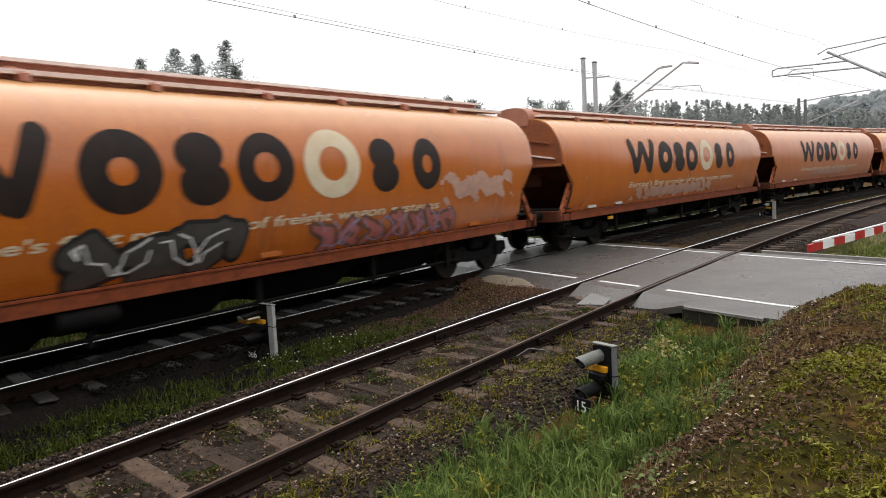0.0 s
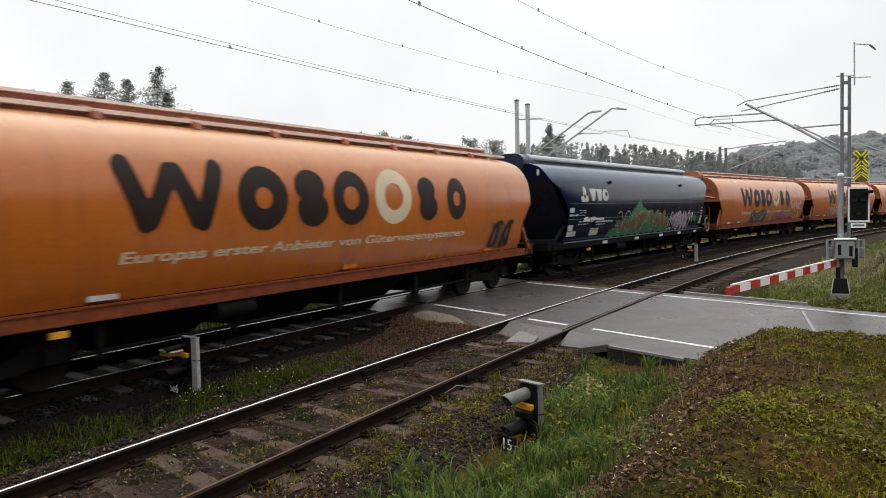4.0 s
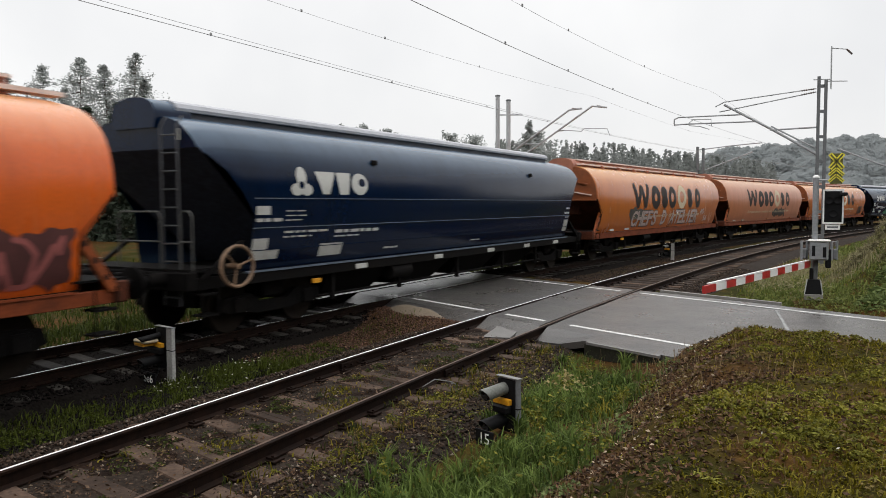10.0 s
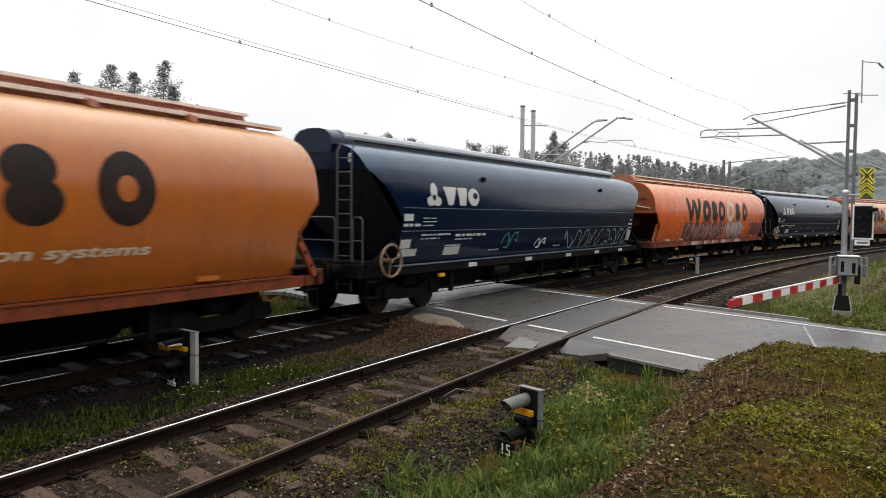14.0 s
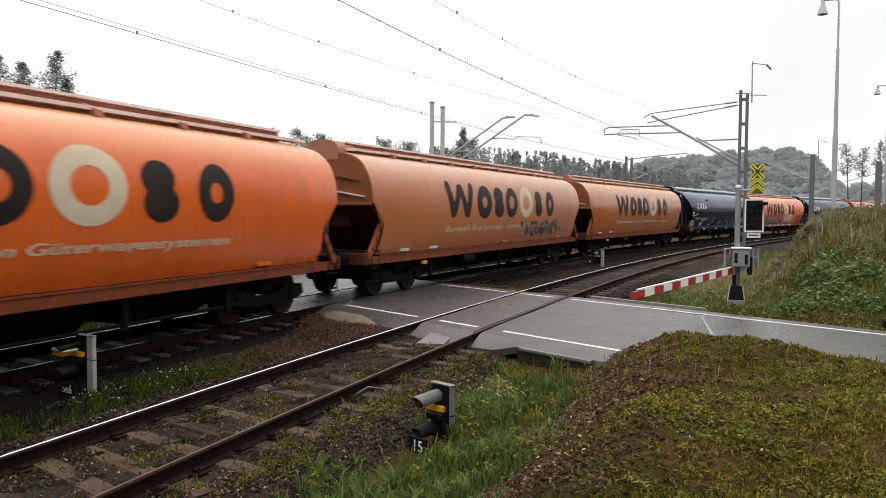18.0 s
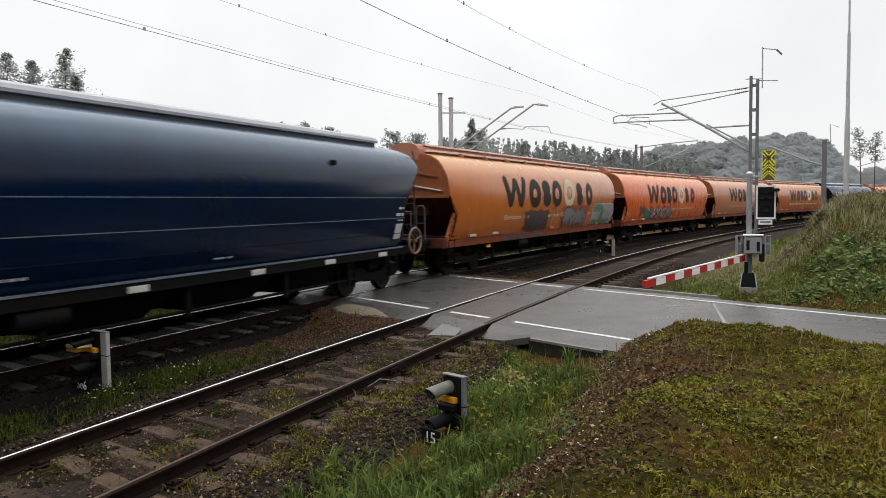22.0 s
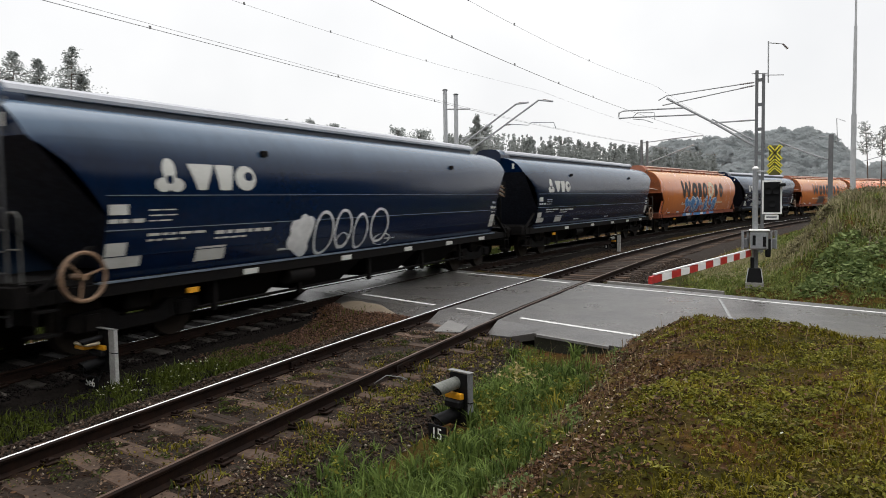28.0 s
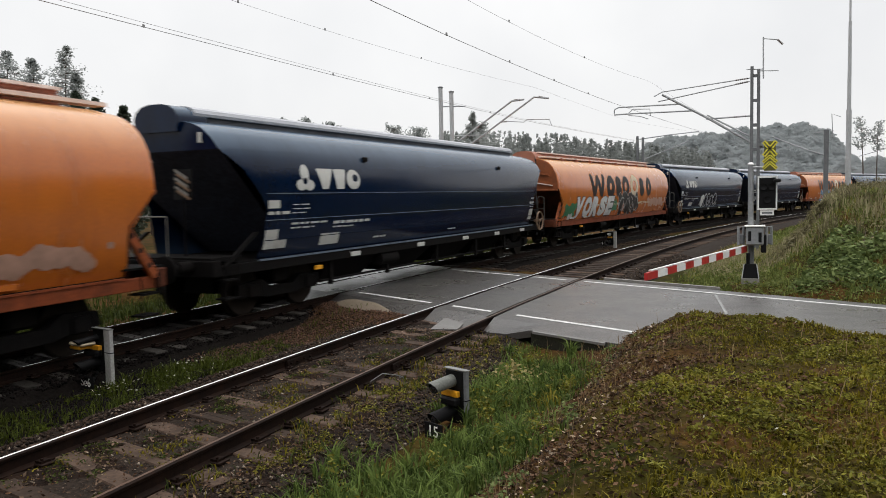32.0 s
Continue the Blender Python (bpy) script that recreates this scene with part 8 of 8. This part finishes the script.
# the soil itself
for lab, u0, u1 in (("brown soil and litter between the rails", -0.675, 0.675), ("brown soil on the track's shoulder", 0.825, 2.2)):
    us, ys = np.linspace(u0, u1, int((u1 - u0) / 0.05) + 1), np.arange(1.2, 14.0, 0.06)
    uu, yy = np.meshgrid(us, ys)
    xx = lat_np(yy) + uu
    ok = road_w(xx, yy) < -1.0
    ok = ok[:-1, :-1] & ok[1:, 1:] & ok[1:, :-1] & ok[:-1, 1:]
    n = len(us)
    i0 = (np.arange(len(ys) - 1)[:, None] * n + np.arange(n - 1))[ok]
    tris = np.concatenate([np.stack([i0, i0 + 1, i0 + n + 1], 1), np.stack([i0, i0 + n + 1, i0 + n], 1)], 0)
    ob = new("track_soil", fast_mesh("track_soil", np.stack([xx, yy, soil_z(xx, yy)], -1).reshape(-1, 3), tris, TRACK_SOIL))
    ob.data.polygons.foreach_set("use_smooth", [True] * len(ob.data.polygons))
    tagged(ob, lab, "soil", kind="stuff")


# soft weeds of the bank: green below, beige and brown towards the top
cx, cy = scatter(1500, -2.0, 12, 15.0, 32, lambda x, y: bank(x, y) * (0.25 + 0.75 * smooth(0.4, 0.6, patchy(x, y, 0.9, 3.0))), rng)
weed_clumps("bank_weeds", "soft green weeds on the bank", cx, cy, 90, 0.32, 0.20, 0.034, BANK_LEAF, rng)
cx, cy = scatter(900, -1.0, 12, 16.0, 33, lambda x, y: bank(x, y) * smooth(8.2, 10.5, road_w(x, y)) * smooth(0.35, 0.6, patchy(x, y, 0.7, 6.0)), rng)
weed_clumps("bank_weeds", "beige seeding weeds on the bank", cx, cy, 90, 0.32, 0.30, 0.030, GRASS_DRY, rng)
cx, cy = scatter(700, 0.0, 13, 20.0, 36, lambda x, y: bank(x, y) * smooth(10.8, 13.0, road_w(x, y)) * smooth(4.4, 5.4, U(x, y)) * smooth(0.3, 0.55, patchy(x, y, 0.8, 4.0)), rng)
weed_clumps("bank_weeds", "brownish undergrowth on top of the bank", cx, cy, 120, 0.45, 0.55, 0.032, SHRUB_BROWN, rng)
x, y, q, m = tufts(800, 0.0, 13, 19.0, 36, lambda x, y: bank(x, y) * smooth(9.5, 12.0, road_w(x, y)) * smooth(4.6, 5.6, U(x, y)), 34, 0.30, rng)
grass("bank_dry_grass", "tall seeding grass along the top of the bank", x, y, (0.22 + 0.38 * (1 - q)) * m, None, GRASS_DRY, rng, 0.011, 0.5)
x, y, q, m = tufts(520, 0.0, 13, 19.0, 36, lambda x, y: bank(x, y) * smooth(9.0, 11.5, road_w(x, y)) * smooth(4.4, 5.4, U(x, y)), 30, 0.30, rng)
grass("bank_grass", "tall dull grass along the top of the bank", x, y, (0.22 + 0.40 * (1 - q)) * m, None, SHRUB_BROWN, rng, 0.013, 0.6)


# broad-leaved weeds on the bank, in loose heaps of several lobes
for n, (bx, by, br, bh, mat, lab) in enumerate(((2.2, 18.9, 1.0, 0.40, LEAF_BUSH, "low bramble heap on the bank"), (3.6, 18.8, 0.95, 0.34, LEAF_BUSH, "low bramble heap on the bank"), (2.9, 20.6, 1.0, 0.45, LEAF_BUSH, "leafy shrub on the bank"),
                                                (4.3, 26.0, 1.6, 0.55, SHRUB_BROWN, "brownish shrub on top of the bank"), (6.4, 27.0, 2.0, 0.75, SHRUB_BROWN, "brownish shrub on top of the bank"), (8.8, 26.0, 2.2, 0.9, LEAF_BUSH, "dark shrub on top of the bank"),
                                                (1.9, 23.6, 0.9, 0.5, SHRUB_BROWN, "leafy shrub on the bank"), (4.9, 19.6, 0.9, 0.35, LEAF_BUSH, "low bramble heap on the bank"))):
    k = int(1300 * br)
    lob = rng.integers(0, 6, size=k)
    la, lr = rng.uniform(0, 2 * np.pi, size=6), rng.uniform(0.2, 0.75, size=6) * br
    lh, lw = rng.uniform(0.45, 1.0, size=6) * bh, rng.uniform(0.30, 0.55, size=6) * br
    a, q = rng.uniform(0, 2 * np.pi, size=k), np.sqrt(rng.uniform(size=k))
    x, y = bx + lr[lob] * np.cos(la[lob]) + lw[lob] * q * np.cos(a), by + lr[lob] * np.sin(la[lob]) + lw[lob] * q * np.sin(a)
    z = ground_z(x, y) + 0.03 + rng.uniform(0.3, 1, size=k) * lh[lob] * np.maximum(0.08, 1 - q ** 2)
    v, f = leaf_cloud(np.stack([x, y, z], 1), rng.uniform(0.03, 0.10, size=k), rng, 0.35)
    g = thing("shrub", lab, "shrub", "shrubs on the bank")
    part("foliage", fast_mesh("foliage", v, f, mat), None, g)
    s = Shape()
    for i in range(7):
        t = rng.uniform(0, 6.28)
        s.tube([(bx, by, float(ground_z(bx, by)) - 0.05), (bx + 0.5 * br * math.cos(t), by + 0.5 * br * math.sin(t), float(ground_z(bx + 0.5 * br * math.cos(t), by + 0.5 * br * math.sin(t))) + bh * 0.4)], 0.010, 5)
    part("branchwork", s, BARK, g)
# shrubs beyond the far track, seen between the wagons
for n, (u, y0, br, bh) in enumerate(((-10.5, 7.0, 1.6, 1.6), (-12.5, 9.5, 1.8, 2.2), (-11.0, 24.0, 1.8, 1.8),  (-15.5, 28.0, 2.6, 3.0), (-12.5, 38.0, 2.4, 2.4), (-21.2, 19.5, 1.3, 3.6))):
    bx, by = float(lat_np(y0)) + u, y0
    k = int(1400 * br)
    d = rng.normal(size=(k, 3))
    d /= np.linalg.norm(d, axis=1, keepdims=True)
    r = rng.uniform(0.55, 1.05, size=(k, 1)) * (1 + 0.25 * np.sin(d[:, :1] * 7 + n) * np.cos(d[:, 1:2] * 6))
    c = np.array([bx, by, -0.9 + bh * 0.45]) + d * r * np.array([br, br, bh * 0.55])
    v, f = leaf_cloud(c, rng.uniform(0.05, 0.12, size=k), rng, 0.6)
    g = thing("shrub", "dense green shrub on the far side of the line", "shrub", "shrubs beyond the line")
    part("foliage", fast_mesh("foliage", v, f, LEAF_BUSH), None, g)
    part("branchwork", Shape().tube([(bx, by, -1.2), (bx + 0.1, by, -0.9 + bh * 0.5)], 0.04, 6), BARK, g)
# dead leaves among the shoulder stones
x, y = scatter(9000, -4.6, -2.0, 3.0, 12.3, lambda x, y: smooth(0.85, 1.2, U(x, y)) * (1 - smooth(2.2, 2.7, U(x, y))) * ROAD_CLEAR(x, y), rng)
leafy('leaf_litter', 'dead leaves among the shoulder stones', x, y, -0.17 - 0.24 * smooth(1.3, 2.1, U(x, y)) + rng.uniform(0.0, 0.02, size=len(x)), rng.uniform(0.008, 0.028, size=len(x)), LITTER, rng, 'leaf litter')
fy = 2.6 + 10 * rng.uniform(size=2600) ** 1.3
fu = rng.uniform(-0.68, 0.68, size=2600)
k = road_w(lat_np(fy) + fu, fy) < -1.0
leafy("leaf_litter", "dead leaves and specks between the rails", lat_np(fy[k]) + fu[k], fy[k], -0.158 + rng.uniform(-0.01, 0.012, size=k.sum()), rng.uniform(0.006, 0.022, size=k.sum()), LITTER, rng, "leaf litter")
# brown litter and stones on the slope of the verge
x, y = scatter(100000, -3.2, 3.0, 3.0, 12.6, lambda x, y: np.exp(-((U(x, y) - 4.15 - 0.22 * np.sin(y * 1.1)) / 0.92) ** 2) * (0.30 + 0.70 * smooth(0.3, 0.7, patchy(x, y, 2.5, 3.0))) * (1 - smooth(-0.3, 0.1, road_w(x, y))), rng)
leafy("leaf_litter", "dead brown leaves and twigs on the slope", x, y, ground_z(x, y) + rng.uniform(0.0, 0.03, size=len(x)), rng.uniform(0.007, 0.029, size=len(x)), LITTER, rng, "leaf litter")
x, y = scatter(16000, -2.0, 5.0, 3.0, 12.3, lambda x, y: smooth(4.0, 4.8, U(x, y)) * smooth(0.45, 0.8, patchy(x, y, 1.7, 9.0)) * (1 - smooth(-0.25, 0.0, road_w(x, y))), rng)
leafy("leaf_litter", "scattered dead leaves in the turf", x, y, ground_z(x, y) + rng.uniform(0.01, 0.04, size=len(x)), rng.uniform(0.010, 0.035, size=len(x)), LITTER, rng, "leaf litter")
# clover-like white flowers between the tracks
k = 75
fx, fy = rng.normal(size=k) * 0.26 - 2.25, rng.uniform(7.2, 9.2, size=k)
x, y = lat_np(fy) + fx, fy
leafy("white_flowers", "small white flowers in the grass between the tracks", x, y, ground_z(x, y) + rng.uniform(0.12, 0.30, size=k), rng.uniform(0.010, 0.024, size=k), FLOWER, rng, "flowers")
k = 120
fx, fy = rng.uniform(-2.1, 3.5, size=k), rng.uniform(3.2, 11.0, size=k)
kk = (U(fx, fy) > 3.8) & (road_w(fx, fy) < -0.4)
leafy("pale_flowers", "tiny pale flower heads in the turf", fx[kk], fy[kk], ground_z(fx[kk], fy[kk]) + rng.uniform(0.03, 0.08, size=kk.sum()), rng.uniform(0.008, 0.02, size=kk.sum()), FLOWER, rng, "flowers")
k = 130
fx, fy = -2.66 + rng.normal(size=k) * 0.22, 9.7 + rng.normal(size=k) * 0.12
leafy("yellowed_clump", "clump of yellowed dead leaves in the tall grass", fx, fy, ground_z(fx, fy) + rng.uniform(0.08, 0.32, size=k), rng.uniform(0.015, 0.05, size=k), YELLOWED, rng)


# ---------------------------------------------------------------- ballast stones, sleepers and fittings
def stones(name, label, x, y, z, size, mat, rng):
    """Each stone is a crooked octahedron of eight faces."""
    n = len(x)
    d = np.array([(1, 0, 0), (-1, 0, 0), (0, 1, 0), (0, -1, 0), (0, 0, 1), (0, 0, -1)], float)
    v = d[None] * rng.uniform(0.6, 1.25, size=(n, 6, 1)) + rng.normal(size=(n, 6, 3)) * 0.22
    a = rng.uniform(0, 2 * np.pi, size=n)
    ca, sa = np.cos(a)[:, None], np.sin(a)[:, None]
    v = np.stack([v[..., 0] * ca - v[..., 1] * sa, v[..., 0] * sa + v[..., 1] * ca, v[..., 2] * 0.8], -1)
    v = v * np.asarray(size)[:, None, None] + np.stack([x, y, z], -1)[:, None]
    f = np.array([(0, 2, 4), (2, 1, 4), (1, 3, 4), (3, 0, 4), (2, 0, 5), (1, 2, 5), (3, 1, 5), (0, 3, 5)])
    tri = (np.arange(n)[:, None, None] * 6 + f).reshape(-1, 3)
    return tagged(new(name, fast_mesh(name, v.reshape(-1, 3), tri, mat)), label, "ballast", kind="stuff")


def off_road(x, y):
    w = road_w(x, y)
    return (w < -0.95) | (w > 6.1)


rng = np.random.default_rng(23)
n = 56000
u, y = rng.uniform(-1.9, 2.0, size=n), 2.0 + 28 * rng.uniform(size=n) ** 1.7
x = lat_np(y) + u
k = off_road(x, y) & (np.abs(np.abs(u) - 0.75) > 0.08)
u, x, y = u[k], x[k], y[k]
z = -0.188 - 0.20 * smooth(1.4, 2.2, np.abs(u)) + rng.uniform(-0.01, 0.010, size=len(x)) - 0.008 + 0.012 * smooth(0.55, 0.80, patchy(x, y, 3.1, 4.4)) + 0.012 * smooth(1.22, 1.4, np.abs(u))
stones("ballast_stones", "brown and grey track stones with rust", x, y, z, rng.uniform(0.010, 0.030, size=len(x)), STONE, rng)
k = rng.uniform(size=len(x)) < 0.035
stones("ballast_stones", "sparse pale chips among the brown track stones", x[k] + 0.02, y[k] + 0.015, z[k] + 0.012, rng.uniform(0.012, 0.026, size=int(k.sum())), STONE_PALE, rng)
n = 16000
u, y = rng.uniform(-6.6, -3.0, size=n), 5.5 + 24 * rng.uniform(size=n) ** 1.4
x = lat_np(y) + u
k = off_road(x, y)
u, x, y = u[k], x[k], y[k]
z = np.where(np.abs(u + SPACING) < 1.5, -0.185, -0.20 - 0.24 * smooth(1.2, np.where(u + SPACING > 0, 1.5, 2.2), np.abs(u + SPACING)))
stones("ballast_stones", "stones of the far track, darkened for the train's shade", x, y, z, rng.uniform(0.014, 0.032, size=len(x)), STONE_DARK, rng)
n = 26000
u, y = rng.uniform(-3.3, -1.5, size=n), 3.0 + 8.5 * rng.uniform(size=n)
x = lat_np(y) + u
stones("track_soil_crumbs", "crumbs of soil between the two tracks, darkened for the train's shade", x, y, ground_z(x, y) + 0.004, rng.uniform(0.012, 0.032, size=n), STONE_DARK, rng)
n = 9000
u, y = rng.uniform(-3.2, -1.7, size=n), 17.5 + 28 * rng.uniform(size=n) ** 1.5
x = lat_np(y) + u
k = off_road(x, y)
x, y = x[k], y[k]
stones("ballast_stones", "dark stones and soil between the tracks beyond the road", x, y, ground_z(x, y) + 0.006, rng.uniform(0.018, 0.048, size=len(x)), STONE, rng)
n = 13000
u, y = rng.uniform(-3.6, -0.98, size=n), rng.uniform(9.8, 16.2, size=n)
x = lat_np(y) + u
k = off_road(x, y)
x, y = x[k], y[k]
stones("gravel_heap", "reddish gravel between the tracks before the road", x, y, ground_z(x, y) + 0.01, rng.uniform(0.012, 0.03, size=len(x)), STONE_RED, rng)
n = 900
x, y = scatter(n * 8, -3.0, 1.5, 4.5, 12.4, lambda x, y: np.exp(-((U(x, y) - 3.5) / 0.5) ** 2) * 0.35, rng)
stones("slope_stones", "loose stones on the slope of the verge", x, y, ground_z(x, y), rng.uniform(0.010, 0.035, size=len(x)), STONE, rng)

# pale sandy heap against the road between the tracks
s = Shape()
nn, mm = 22, 10
v, f = [], []
for i in range(nn):
    for j in range(mm):
        t, r = 2 * math.pi * i / nn, j / (mm - 1)
        x, y = -7.15 + 1.05 * r * math.cos(t) * 1.0 + 0.10 * math.sin(3 * t), 14.55 + 0.75 * r * math.sin(t) - 0.45 * r * math.cos(t)
        v.append((x, y, float(ground_z(x, y)) - 0.03 + 0.17 * (1 - r * r) + 0.008 * math.sin(9 * x + 7 * y)))
f = [(i * mm + j, ((i + 1) % nn) * mm + j, ((i + 1) % nn) * mm + j + 1, i * mm + j + 1) for i in range(nn) for j in range(mm - 1)]
tagged(new("sand_heap", s.add(v, f).mesh("sand_heap", SAND, 60)), "pale sandy heap between the tracks at the road's edge", "sand", kind="stuff")

# sleepers: timber under the near track, darkened for shade under the far one
def sleeper_mesh(k, mat):
    r = random.Random(k)
    s = Shape().box(-1.28, 1.28, -0.102 - r.uniform(0, 0.012), 0.102 + r.uniform(0, 0.012), -0.20, -0.158 - r.uniform(0, 0.005), bevel=0.012)
    s.v = [(x + r.uniform(-0.008, 0.008), y + r.uniform(-0.006, 0.006), z + r.uniform(-0.004, 0.004)) for x, y, z in s.v]
    return s.mesh("sleeper", mat, 30)


SLEEPERS = [sleeper_mesh(k, TIMBER) for k in range(6)]
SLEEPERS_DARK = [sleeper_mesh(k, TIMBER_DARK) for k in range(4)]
CHAIR = Shape().box(-0.16, 0.16, -0.075, 0.075, -0.166, -0.147, bevel=0.004)
for sx in (-1, 1):
    CHAIR.tube([(sx * 0.105, -0.03, -0.15), (sx * 0.105, -0.03, -0.105)], 0.014, 6)
    CHAIR.box(*sorted((sx * 0.04, sx * 0.12)), -0.05, 0.05, -0.148, -0.125)
CHAIR_MESH = CHAIR.mesh("base_plate", RAIL_SIDE)
SKEW = 14.0   # the old sleepers lie askew to the rails
rnd = random.Random(9)
for bed, off, meshes, y0, y1 in ((tracks[0], 0.0, SLEEPERS, 1.64 - 24 * 0.569, 62.0), (tracks[1], -SPACING, SLEEPERS_DARK, 2.0 - 24 * 0.569, 62.0)):
    i = 0
    y = y0
    while y < y1:
        yy = y + rnd.uniform(-0.04, 0.04)
        x = lateral(yy, off)
        wq = road_w(x, yy)
        if not -0.6 < wq < 5.6:
            a = -math.degrees(heading(yy)) + rnd.uniform(-2.5, 2.5)
            ob = new("sleeper", meshes[i % len(meshes)])
            ob.parent = bed
            ob.matrix_basis = pose(x + rnd.uniform(-0.05, 0.05), yy, rnd.choice((-0.018, -0.010, -0.004, 0.0, 0.002)), 0, rnd.uniform(-0.5, 0.5), a - SKEW + rnd.uniform(-2, 2) + (180 if i % 3 == 1 else 0))
            if y < 26:
                for o in (-0.75, 0.75):
                    c = new("base_plate", CHAIR_MESH)
                    c.parent = bed
                    c.matrix_basis = pose(lateral(yy, off + o), yy, 0.003, 0, 0, a)
        i += 1
        y += 0.569
# rail joints of the near track
for o, ys in ((0.75, (9.55,)), (-0.75, (9.35,))):
    for y in ys:
        for sg in (-1, 1):
            s = Shape().box(-0.012, 0.012, -0.33, 0.33, -0.135, -0.045, bevel=0.004)
            for b in (-0.25, -0.09, 0.09, 0.25):
                s.tube([(sg * 0.01, b, -0.09), (sg * 0.045, b, -0.09)], 0.016, 6)
            ob = part("fishplate", s, RAIL_SIDE, tracks[0], "bolted joint plate")
            ob.matrix_basis = pose(lateral(y, o) + sg * 0.028, y, 0)
g = thing("bonding_cable", "short looped cable at the rail joint", "cable")
part("cable", Shape().tube([(lateral(8.9, 0.80), 8.55, -0.12), (lateral(8.9, 0.95), 8.6, -0.02), (lateral(8.9, 1.08), 8.8, -0.08), (lateral(8.9, 1.10), 9.0, -0.17), (lateral(8.9, 0.95), 9.1, -0.18)], 0.007, 6), DULL_GREY, g)
g = thing("concrete_slab", "pale concrete ramp slab between the rails before the crossing", "slab")
s = Shape()
q = [(-0.32, 14.20, -0.045), (0.16, 14.08, -0.045), (0.36, 12.55, -0.155), (-0.12, 12.48, -0.155)]
pts = [(lateral(y) + u_, y, z) for u_, y, z in q]
s.add(pts + [(a, b, c - 0.07) for a, b, c in pts], [(0, 1, 2, 3), (7, 6, 5, 4), (0, 4, 5, 1), (1, 5, 6, 2), (2, 6, 7, 3), (3, 7, 4, 0)])
part("slab", s, SLAB_GREY, g)


motions()
